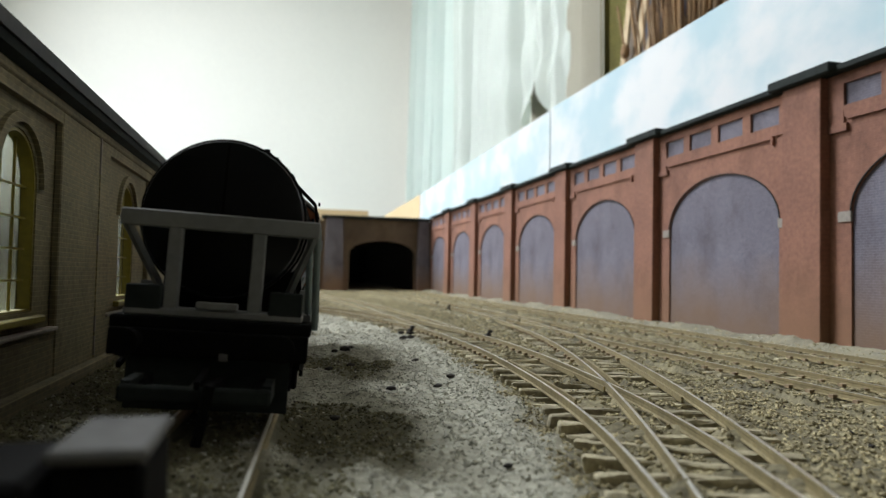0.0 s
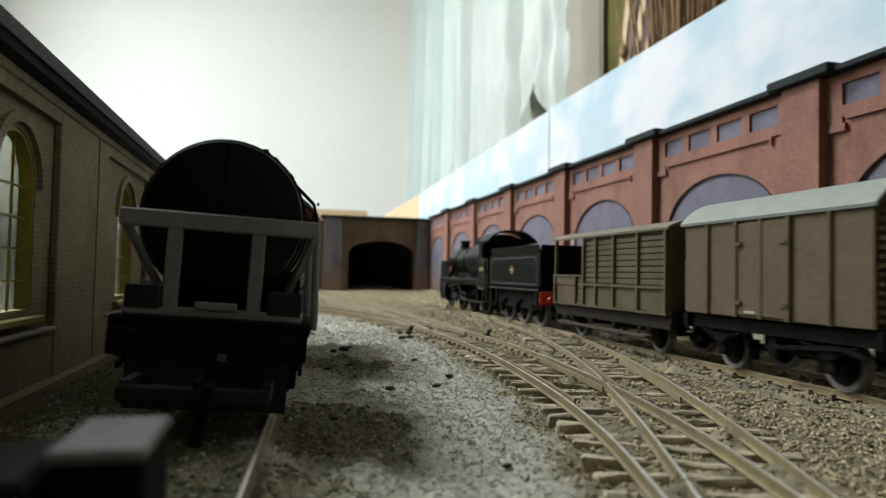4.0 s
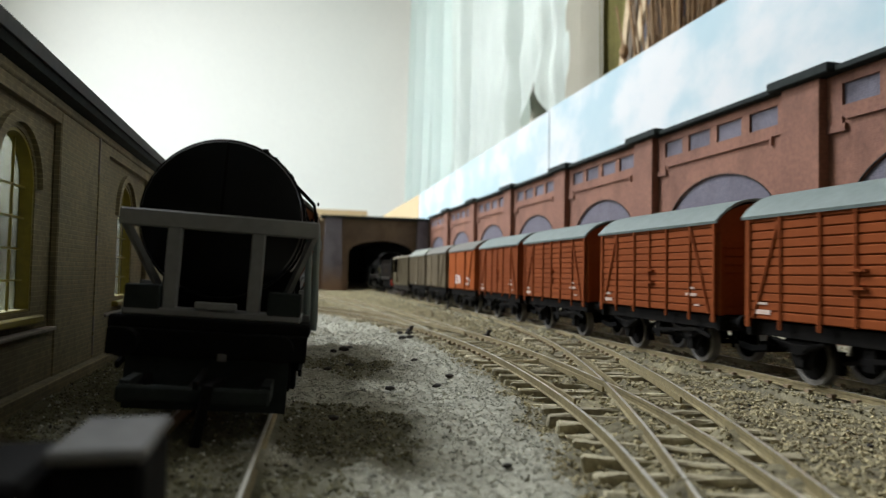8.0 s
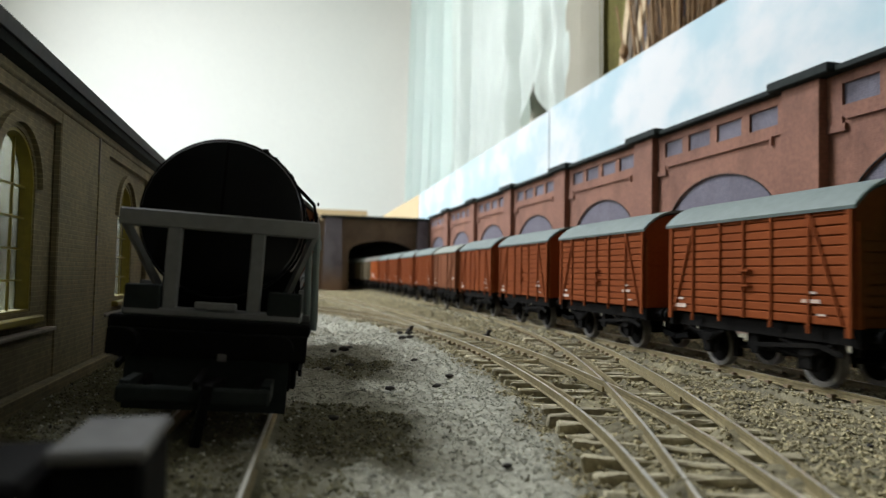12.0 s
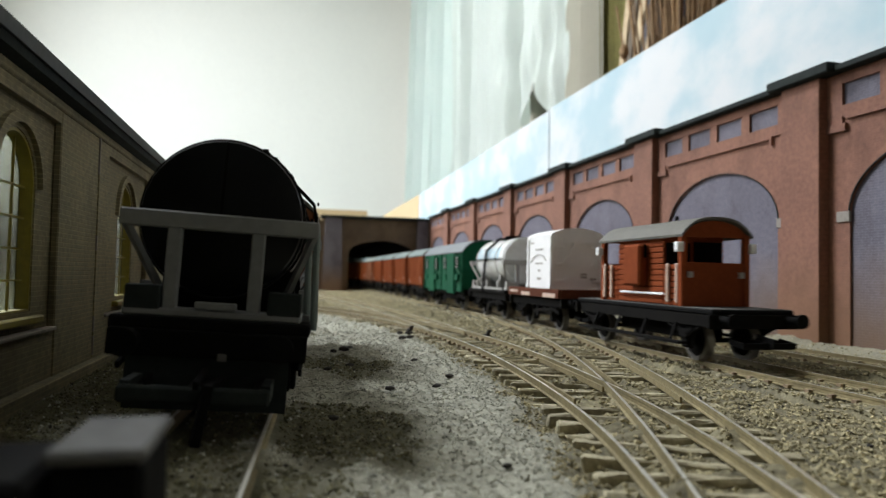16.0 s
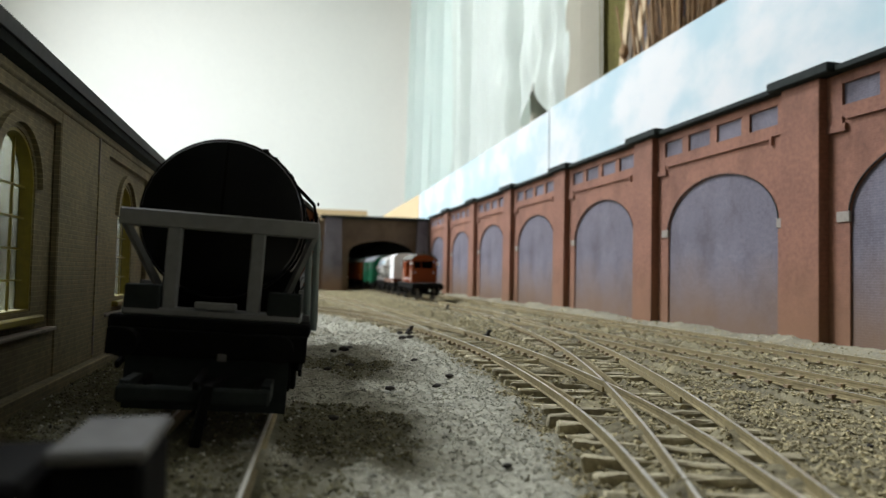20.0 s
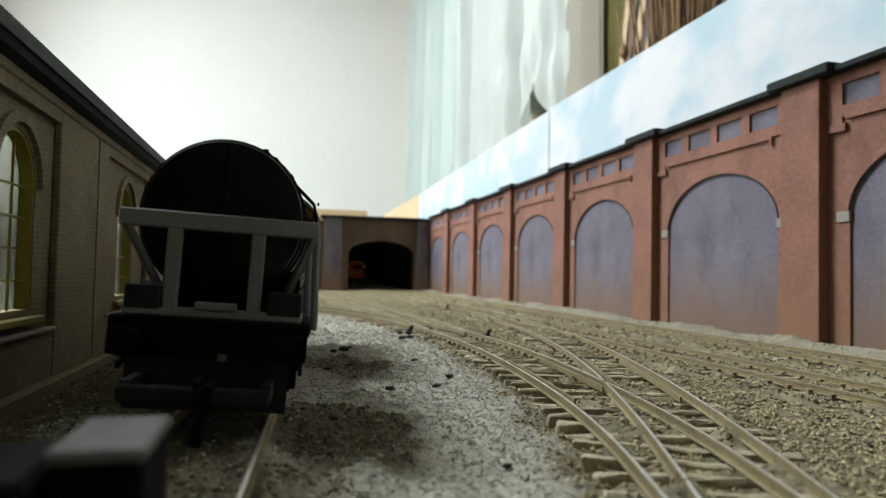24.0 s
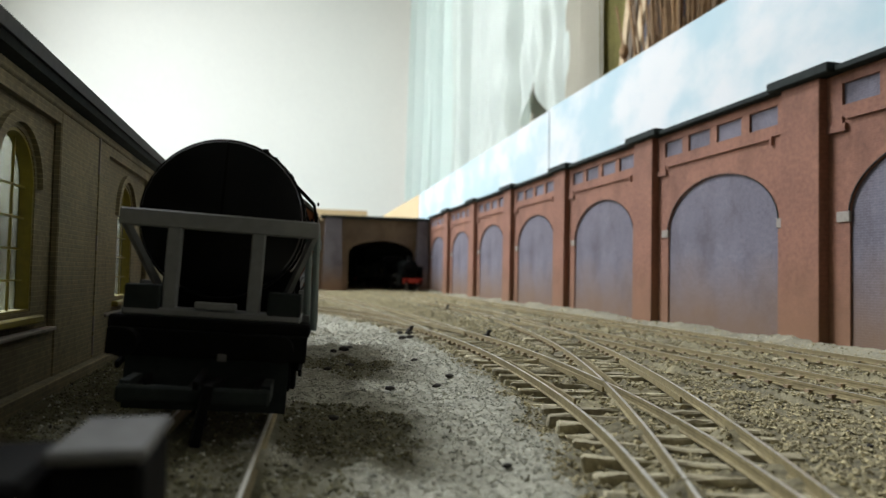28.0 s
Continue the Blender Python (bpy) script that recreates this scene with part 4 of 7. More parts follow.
def brick_shed():
    ob = thing("brick_shed", "dark brown brick shed with arched yellow-framed windows and slate roof", "building")
    y0, y1, pitch = -0.06, 0.40, 0.0955
    centres = [0.1498 + pitch * k for k in (-1, 0, 1, 2)]
    halves = [0.0300, 0.0212, 0.0300, 0.0300]
    bm = bmesh.new()
    wall_with_arches(bm, SHED_X - 0.0050, SHED_X - 0.0014, y0, y1, -0.003, 0.0700, centres, 0.0108, 0.0190, 0.0450)
    part("wall", bm, M["brick_dark"], ob)
    boxes("end_wall", [(-0.0800, SHED_X - 0.005, y1 - 0.004, y1, -0.003, 0.0700)], M["brick_dark"], ob)
    boxes("end_wall", [(-0.0800, SHED_X - 0.005, y0, y0 + 0.004, -0.003, 0.0700)], M["brick_dark"], ob)
    # raised face round the sunk panels
    edges = [y0] + [v for c, h in zip(centres, halves) for v in (c - h, c + h)] + [y1]
    for i in range(0, len(edges), 2):
        boxes("pilaster", [(SHED_X - 0.0014, SHED_X + 0.0003, edges[i], edges[i + 1], -0.003, 0.0640)], M["brick_dark"], ob, bevel=0.0003)
    for c, h in zip(centres, halves):
        boxes("panel_head", [(SHED_X - 0.0014, SHED_X + 0.0002, c - h, c + h, 0.0612, 0.0640)], M["brick_dark"], ob)
        boxes("panel_foot", [(SHED_X - 0.0014, SHED_X, c - h, c + h, -0.003, 0.0140)], M["brick_dark"], ob)
        boxes("panel_sill", [(SHED_X - 0.0014, SHED_X + 0.0009, c - h, c + h, 0.0141, 0.0150)], M["stone"], ob, "weathered ledge under the sunk panel", 0.0002)
        bm = bmesh.new()
        ring = arch_outline(c, 0.0130, 0.0450, 0.0130)
        sweep(bm, [(SHED_X - 0.0011, y, z) for y, z in ring], 0.0022, 0.0016, (1, 0, 0))
        part("arch_head", bm, M["brick_dark"], ob)
        shed_window(ob, c)
    boxes("eaves_band", [(SHED_X - 0.005, SHED_X + 0.0006, y0, y1, 0.0641, 0.0698)], M["brick_dark"], ob, bevel=0.0003)
    # black strip below the roof edge, standing in for the shadow there
    bm = bmesh.new()
    prism(bm, [(SHED_X + 0.0007, 0.0660), (SHED_X + 0.0030, 0.0668), (SHED_X + 0.0034, 0.0684), (SHED_X + 0.0012, 0.0684)], y0 - 0.002, y1 + 0.002, "y")
    part("gutter", bm, M["coping"], ob, "black strip coloured as the shadow under the eaves")
    bm = bmesh.new()
    prism(bm, [(SHED_X + 0.0040, 0.0685), (SHED_X + 0.0043, 0.0711), (SHED_X + 0.0030, 0.0716), (-0.0820, 0.0825), (-0.0820, 0.0805), (SHED_X - 0.0010, 0.0701)], y0 - 0.003, y1 + 0.003, "y")
    part("roof", bm, M["slate"], ob, "low slate roof")
    boxes("wall_joint", [(SHED_X - 0.001, SHED_X + 0.0006, 0.2030, 0.2038, 0.0040, 0.0640)], M["brick_dark"], ob, "chipped vertical joint between two wall sections")
    for k, (za, zb) in enumerate(((0.0046, 0.0098), (0.0110, 0.0152), (0.0330, 0.0372), (0.0540, 0.0640))):
        boxes("joint_chip", [(SHED_X, SHED_X + 0.0007, 0.2027, 0.2034, za, zb)], M["stone"], ob, "pale chipped edge of the wall joint")
    boxes("plinth", [(SHED_X - 0.002, SHED_X + 0.0022, y0, y1, -0.003, 0.0036)], M["brick_dark"], ob, "dirty plinth along the ground", 0.0004)


brick_shed()


# ---- rolling stock: local origin on the rail top at mid length, +y is forward ----
WHEEL_R = 0.0063
WHEELS = []


def wheelset(parent, y, r=WHEEL_R, spokes=0, tyre=True, half=0.0083):
    """An axle with two wheels, turning about x; its parts are tyres and discs."""
    bm = bmesh.new()
    rod(bm, (-half - 0.004, 0, 0), (half + 0.004, 0, 0), 0.0008, 8)
    ax = part("wheelset", bm, M["frame"], parent, at=Matrix.Translation((0, y, r)))
    for s in (-1, 1):
        x = s * half
        bm = bmesh.new()
        ro, ri, k = r, r * 0.80, 24
        prof = [(x - 0.0013, ri), (x - 0.0013, ro), (x + 0.0013, ro), (x + 0.0013, ri)]
        rings = [[bm.verts.new((px, q * cos(2 * pi * i / k), q * sin(2 * pi * i / k))) for px, q in prof] for i in range(k)]
        for i in range(k):
            for j in range(4):
                bm.faces.new((rings[i][j], rings[(i + 1) % k][j], rings[(i + 1) % k][(j + 1) % 4], rings[i][(j + 1) % 4]))
        bmesh.ops.recalc_face_normals(bm, faces=bm.faces[:])
        part("tyre", bm, M["steel"] if tyre else M["loco"], ax, "bright steel tyre" if tyre else "")
        bm = bmesh.new()
        if spokes:
            spoke = bmesh.new()
            bar(spoke, (x, 0, r * 0.15), (x, 0, ri * 1.02), 0.0011, 0.0013, (1, 0, 0))
            spoke = mesh_of(spoke, "spoke", M["frame"])
            for i in range(spokes):
                part("spoke", spoke, None, ax, at=Matrix.Rotation(2 * pi * i / spokes, 4, "X"))
            rod(bm, (x - 0.0013, 0, 0), (x + 0.0013, 0, 0), r * 0.2, 12)
            # balance weight
            a0 = 0.5
            pts = [(ri * 1.02 * cos(a0 + 1.1 * i / 6), ri * 1.02 * sin(a0 + 1.1 * i / 6)) for i in range(7)]
            prism(bm, pts, x - 0.0009, x + 0.0009, "x")
        else:
            rod(bm, (x - 0.0008, 0, 0), (x + 0.0008, 0, 0), ri * 1.01, 20)
            rod(bm, (x - 0.0014, 0, 0), (x + 0.0014, 0, 0), r * 0.28, 10)
        part("wheel_centre", bm, M["frame"], ax)
    WHEELS.append((ax, y, r))
    return ax


def coupling(parent, y, s):
    """A broad hooked coupling bar at the end y; s is the outward way along y."""
    bm = bmesh.new()
    bar(bm, (0, y, 0.0075), (0, y + s * 0.0070, 0.0070), 0.0030, 0.0010)
    bar(bm, (-0.0085, y + s * 0.0070, 0.0065), (0.0085, y + s * 0.0070, 0.0065), 0.0012, 0.0018)
    for x in (-0.0085, 0.0085):
        bar(bm, (x, y + s * 0.0010, 0.0075), (x, y + s * 0.0076, 0.0066), 0.0010, 0.0016)
    bar(bm, (0.0, y + s * 0.002, 0.0090), (0.0, y + s * 0.0090, 0.0080), 0.0008, 0.0014)
    bar(bm, (0.0, y + s * 0.0085, 0.0060), (0.0, y + s * 0.0090, 0.0088), 0.0008, 0.0014)
    part("coupling", bm, M["black"], parent, "black hooked coupling bar")


def buffers(parent, y, s, z=0.0137, mat="black", x=0.0115):
    for sx in (-x, x):
        bm = bmesh.new()
        rod(bm, (sx, y, z), (sx, y + s * 0.0042, z), 0.0014, 10, 0.0011)
        rod(bm, (sx, y + s * 0.0040, z), (sx, y + s * 0.0064, z), 0.0007, 8)
        rod(bm, (sx, y + s * 0.0060, z), (sx, y + s * 0.0067, z), 0.0022, 14)
        part("buffer", bm, M[mat], parent, smooth=True)


def underframe(ob, L, base, mat="frame", step=False, r=WHEEL_R, lever=True, head=None, board=None):
    for sx in (-1, 1):
        boxes("solebar", [(sx * 0.0132 - 0.0008, sx * 0.0132 + 0.0008, -L / 2, L / 2, 0.0114, 0.0150)], M[mat], ob)
    for sy in (-1, 1):
        boxes("headstock", [(-0.0155, 0.0155, sy * L / 2 - 0.0012, sy * L / 2 + 0.0006, 0.0110, 0.0153)], M[head or mat], ob, bevel=0.0002)
        buffers(ob, sy * (L / 2 + 0.0006), sy, mat="black")
        coupling(ob, sy * L / 2, sy)
    for y in (-base / 2, base / 2):
        wheelset(ob, y, r)
        for sx in (-1, 1):
            bm = bmesh.new()
            x = sx * 0.0124
            prism(bm, [(y - 0.0062, 0.0116), (y - 0.0022, 0.0040), (y + 0.0022, 0.0040), (y + 0.0062, 0.0116)], x - 0.0003, x + 0.0003, "x")
            box(bm, x + sx * 0.0002 - 0.0011, x + sx * 0.0002 + 0.0011, y - 0.0017, y + 0.0017, 0.0043, 0.0085, 0.0003)
            part("axle_guard", bm, M[mat], ob)
            bm = bmesh.new()
            xs = sx * 0.0137
            for k in range(4):
                w = 0.0085 - 0.0016 * k
                pts = [(y + w * (i / 5 - 1), 0.0110 - 0.0006 * k - 0.0014 * (1 - (i / 5 - 1) ** 2)) for i in range(11)]
                sweep(bm, [(xs, *a) for a in pts], 0.0006, 0.0013, (1, 0, 0))
            part("leaf_spring", bm, M[mat], ob)
    boxes("floor_frame", [(-0.0120, 0.0120, -L / 2 + 0.002, L / 2 - 0.002, 0.0128, 0.0150)], M[mat], ob)
    # added block that fills the shaded space between the wheels with black
    boxes("chassis_block", [(-0.0058, 0.0058, -base / 2 + r + 0.0012, base / 2 - r - 0.0012, 0.0060, 0.0127)], M[mat], ob, bevel=0.0005)
    if lever:
        for sx in (-1, 1):
            bm = bmesh.new()
            x = sx * 0.0146
            bar(bm, (x, 0.0, 0.0085), (x, -base * 0.62, 0.0105), 0.0006, 0.0011)
            bar(bm, (x, -base * 0.62, 0.0105), (x, -base * 0.80, 0.0088), 0.0006, 0.0011)
            bar(bm, (x - sx * 0.002, 0, 0.0130), (x - sx * 0.002, 0, 0.0060), 0.0030, 0.0006, (1, 0, 0))
            part("brake_lever", bm, M[mat], ob)
            bm = bmesh.new()
            for s in (-1, 1):
                bar(bm, (sx * 0.0083, 0, 0.0080), (sx * 0.0083, s * (base / 2 - r - 0.0012), 0.0062), 0.0008, 0.0009)
                box(bm, sx * 0.0083 - 0.0012, sx * 0.0083 + 0.0012, s * (base / 2 - r - 0.0010) - 0.0008, s * (base / 2 - r - 0.0010) + 0.0008, 0.0035, 0.0090)
            part("brake_gear", bm, M[mat], ob)
    if step:
        for sx in (-1, 1):
            boxes("footboard", [(sx * 0.0172 - 0.0016, sx * 0.0172 + 0.0016, -L / 2 + 0.010, L / 2 - 0.010, 0.0056, 0.0064)], M[board or mat], ob)
            for y in (-L * 0.3, -L * 0.1, L * 0.1, L * 0.3):
                bm = bmesh.new()
                bar(bm, (sx * 0.0140, y, 0.0120), (sx * 0.0165, y, 0.0056), 0.0010, 0.0005)
                part("step_iron", bm, M[mat], ob)


def roof_part(ob, y0, y1, half, eaves, crown, mat, thick=0.0008, label=""):
    n = 22
    pts = [(u * half, eaves - 0.0003 + (crown - eaves + 0.0003) * (1 - abs(u) ** 2.9)) for u in [sin(pi / 2 * (-1 + 2 * i / n)) for i in range(n + 1)]]
    low = [(x * 0.985, z - thick) for x, z in pts[::-1]]
    bm = bmesh.new()
    prism(bm, pts + low, y0, y1, "y")
    return part("roof", bm, M[mat], ob, label, smooth=True)


def end_panel(bm, y0, y1, half, z0, eaves, crown):
    n = 12
    top = [(u * half, eaves + (crown - eaves) * (1 - abs(u) ** 2.4)) for u in [-1 + 2 * i / n for i in range(n + 1)]]
    prism(bm, [(half, z0)] + top[::-1] + [(-half, z0)], y0, y1, "y")


PLANK = {}


def planks(ob, name, mat, y0, y1, z0, z1, n, x, gap=0.00012, thick=0.0007):
    """n boards side by side up a wagon side at x (outward face), each a piece of its own."""
    h = (z1 - z0) / n
    key = (mat, round((y1 - y0) * 1e5), round(h * 1e6), round(gap * 1e6), round(thick * 1e6))
    if key not in PLANK:
        bm = bmesh.new()
        box(bm, -thick, 0, -(y1 - y0) / 2, (y1 - y0) / 2, -h / 2 + gap, h / 2 - gap, 0.00022)
        PLANK[key] = mesh_of(bm, name, M[mat])
    s = 1 if x > 0 else -1
    for i in range(n):
        m = Matrix.Translation((x, (y0 + y1) / 2, z0 + h * (i + 0.5)))
        if s < 0:
            m = m @ Matrix.Rotation(pi, 4, "Z")
        part(name, PLANK[key], None, ob, at=m)


def end_planks(ob, name, mat, y, half, z0, z1, n, gap=0.00022, thick=0.0006):
    h = (z1 - z0) / n
    key = ("end", mat, round(half * 1e5), round(h * 1e6), round(thick * 1e6))
    if key not in PLANK:
        bm = bmesh.new()
        box(bm, -half, half, -thick / 2, thick / 2, -h / 2 + gap, h / 2 - gap)
        PLANK[key] = mesh_of(bm, name, M[mat])
    for i in range(n):
        part(name, PLANK[key], None, ob, at=Matrix.Translation((0, y, z0 + h * (i + 0.5))))


def lettering(ob, x, rows, mat="white"):
    """Small plain bars where unreadable white lettering stands: (y, z, width, height)."""
    s = 1 if x > 0 else -1
    for y, z, w, h in rows:
        boxes("marking", [(min(x, x + s * 0.00012), max(x, x + s * 0.00012), y - w / 2, y + w / 2, z - h / 2, z + h / 2)], M[mat], ob, "small patch of unreadable pale lettering")


def plank_van(label, mat, roof, n=12, old=False):
    ob = thing("goods_van", label, "goods wagon", group="vans of the goods train")
    L, half, z0, ea, cr = 0.0728, 0.0160, 0.0155, 0.0432, 0.0489 if old else 0.0498
    underframe(ob, L, 0.040)
    boxes("body", [(-half + 0.0009, half - 0.0009, -L / 2 + 0.0008, L / 2 - 0.0008, z0, ea)], M[mat], ob)
    for s in (-1, 1):
        x = s * half
        door = 0.0095
        if old:
            planks(ob, "plank", mat, -L / 2 + 0.0006, -door, z0, ea, n, x)
            planks(ob, "plank", mat, door, L / 2 - 0.0006, z0, ea, n, x)
            boxes("door", [(min(x - s * 0.0008, x - s * 0.0002), max(x - s * 0.0008, x - s * 0.0002), -door, door, z0 + 0.0008, ea - 0.0012)], M[mat], ob, "boarded sliding door")
            for ya, yb in ((-door + 0.0004, -0.00008), (0.00008, door - 0.0004)):
                boxes("door_leaf", [(min(x - s * 0.0003, x + s * 0.0004), max(x - s * 0.0003, x + s * 0.0004), ya, yb, z0 + 0.0034, ea - 0.0024)], M[mat], ob, "smooth sheeted door leaf", 0.00015)
            for z in (z0 + 0.0026, ea - 0.0020):
                boxes("door_rail", [(min(x, x + s * 0.0008), max(x, x + s * 0.0008), -door - 0.0004, door + 0.0004, z - 0.0004, z + 0.0004)], M[mat], ob, bevel=0.00015)
            boxes("door_sill", [(min(x - s * 0.0003, x + s * 0.0003), max(x - s * 0.0003, x + s * 0.0003), -door + 0.0002, door - 0.0002, z0, z0 + 0.0021)], M[mat], ob)
            posts = (-L / 2 + 0.0009, -0.0230, -door - 0.0005, door + 0.0005, 0.0225, L / 2 - 0.0009)
        else:
            planks(ob, "plank", mat, -L / 2 + 0.0006, L / 2 - 0.0006, z0, ea, n, x)
            posts = (-L / 2 + 0.0009, -0.0105, 0.0105, 0.0002, 0.0235, -0.0235, L / 2 - 0.0009)
        for k, y in enumerate(posts):
            w = 0.0014 if abs(y) > 0.03 else 0.0007
            bm = bmesh.new()
            box(bm, min(x, x + s * 0.0006), max(x, x + s * 0.0006), y - w / 2, y + w / 2, z0 - (0.0022 if abs(y) > 0.02 else 0.0017 if abs(y) > 0.005 else 0), ea - 0.0004)
            part("stanchion", bm, M[mat], ob)
        for (ya, yb) in (((-0.0105, -0.0340),) if old else ((0.0335, 0.0240), (-0.0335, -0.0240))):
            bm = bmesh.new()
            bar(bm, (x + s * 0.0003, ya, z0 + 0.0003), (x + s * 0.0003, yb, ea - 0.002), 0.0007, 0.0006, (1, 0, 0))
            part("diagonal_brace", bm, M[mat], ob)
        bm = bmesh.new()
        for z in ((z0 + 0.0100,) if old else (z0 + 0.0125, z0 + 0.0085)):
            box(bm, min(x, x + s * 0.0013), max(x, x + s * 0.0013), -0.0010 if old else -0.0030, 0.0010 if old else 0.0022, z, z + 0.0006)
        part("door_latch", bm, M[mat], ob)
        if old:
            lettering(ob, x + s * 0.0002, [(0.0290, z0 + 0.0062, 0.0042, 0.0008), (0.0290, z0 + 0.0030, 0.0052, 0.0010), (-0.0290, z0 + 0.0072, 0.0046, 0.0013)], "faded_white")
        else:
            lettering(ob, x + s * 0.0002, [(0.0300, z0 + 0.0042, 0.0036, 0.0006), (0.0298, z0 + 0.0020, 0.0058, 0.0012), (-0.0245, z0 + 0.0075, 0.0028, 0.0006), (-0.0243, z0 + 0.0055, 0.0056, 0.0009), (-0.0275, z0 + 0.0024, 0.0026, 0.0005)], "faded_white")
    for s in (-1, 1):
        y = s * (L / 2 - 0.0005)
        bm = bmesh.new()
        end_panel(bm, y - 0.0004, y + 0.0004, half - 0.0006, z0, ea - 0.0002, cr - 0.0012)
        part("end_wall", bm, M[mat], ob)
        end_planks(ob, "end_plank", mat, y + s * 0.0006, half - 0.0020, z0, ea - 0.006, n - 3)
        for x in (-0.0145, -0.0055, 0.0055, 0.0145):
            bm = bmesh.new()
            box(bm, x - 0.0007, x + 0.0007, min(y, y + s * 0.0013), max(y, y + s * 0.0013), z0 - 0.0015, ea - 0.004)
            part("end_stanchion", bm, M[mat], ob)
        if not old:
            bm = bmesh.new()
            prism(bm, [(-0.0065, ea - 0.0080), (0.0065, ea - 0.0080), (0.0055, ea + 0.0035), (-0.0055, ea + 0.0035)], min(y, y + s * 0.0022), max(y, y + s * 0.0022), "y")
            part("ventilator_hood", bm, M[mat], ob)
    roof_part(ob, -L / 2 - 0.0012, L / 2 + 0.0012, half + 0.0010, ea - 0.0002, cr, roof)
    return ob


def flat_van(label, mat, roof, ribs=False, marks=True):
    """A smooth-sided insulated van with hinged doors and slatted ends."""
    ob = thing("insulated_van", label, "goods wagon", group="vans of the goods train")
    L, half, z0, ea, cr = 0.0700, 0.0160, 0.0155, 0.0432, 0.0498
    underframe(ob, L + 0.001, 0.040)
    boxes("body", [(-half, half, -L / 2, L / 2, z0, ea)], M[mat], ob, bevel=0.0003)
    for s in (-1, 1):
        x = s * half
        d = 0.0125 if not ribs else 0.010
        bm = bmesh.new()
        for a, b in ((-d, -0.0001), (0.0001, d)):
            box(bm, min(x - s * 0.0004, x + s * 0.0005), max(x - s * 0.0004, x + s * 0.0005), a, b, z0 + 0.0006, ea - 0.0022, 0.0002)
        door = part("door", bm, M[mat], ob, "pair of hinged side doors")
        for y in (-d, d):
            bm = bmesh.new()
            box(bm, min(x, x + s * 0.0010), max(x, x + s * 0.0010), y - 0.0007, y + 0.0007, z0, ea - 0.0012)
            part("door_post", bm, M[mat], ob)
            for z in ((z0 + 0.0030, z0 + 0.0085, z0 + 0.0170, z0 + 0.0235) if not ribs else (z0 + 0.004, z0 + 0.020)):
                bm = bmesh.new()
                t = 0.0026 if y < 0 else -0.0026
                box(bm, min(x, x + s * 0.0013), max(x, x + s * 0.0013), min(y, y + t), max(y, y + t), z - 0.0005, z + 0.0005)
                part("hinge", bm, M[mat], door)
        if ribs:
            for y in (-0.0230, 0.0230, 0.0):
                bm = bmesh.new()
                box(bm, min(x, x + s * 0.0008), max(x, x + s * 0.0008), y - 0.0005, y + 0.0005, z0, ea - 0.001)
                part("rib", bm, M[mat], ob)
        else:
            bm = bmesh.new()
            bar(bm, (x + s * 0.0004, -0.0300, ea - 0.002), (x + s * 0.0004, -0.0220, z0 + 0.0015), 0.0008, 0.0009, (1, 0, 0))
            part("diagonal_brace", bm, M[mat], ob)
            for y in (0.0335, -0.0335, 0.0300):
                bm = bmesh.new()
                box(bm, min(x, x + s * 0.0010), max(x, x + s * 0.0010), y - 0.0016, y + 0.0016, 0.0290, 0.0296)
                part("lamp_iron", bm, M[mat], ob)
        if marks:
            lettering(ob, x + s * 0.0006, [(0.0102, z0 + 0.0092, 0.0066, 0.0012), (0.0104, z0 + 0.0070, 0.0058, 0.0012), (0.0102, z0 + 0.0048, 0.0066, 0.0012), (0.0018, z0 + 0.0066, 0.0060, 0.0052), (-0.0210, z0 + 0.0058, 0.0075, 0.0044)])
            lettering(ob, x + s * 0.0007, [(0.0018, z0 + 0.0079, 0.0046, 0.0012), (0.0018, z0 + 0.0053, 0.0046, 0.0012), (-0.0210, z0 + 0.0058, 0.0062, 0.0031)], mat)
        else:
            lettering(ob, x + s * 0.0006, [(0.004, z0 + 0.0016, 0.004, 0.0008)], "line_grey")
    for s in (-1, 1):
        y = s * L / 2
        bm = bmesh.new()
        end_panel(bm, y - 0.0004, y + 0.0004, half, ea - 0.0002, ea, cr - 0.0011)
        part("end_wall", bm, M[mat], ob)
        end_planks(ob, "end_slat", mat, y + s * 0.0006, half - 0.0012, z0 + 0.001, ea - 0.001, 13, 0.0005, 0.0012)
    roof_part(ob, -L / 2 - 0.0012, L / 2 + 0.0012, half + 0.0010, ea - 0.0002, cr, roof)
    return ob


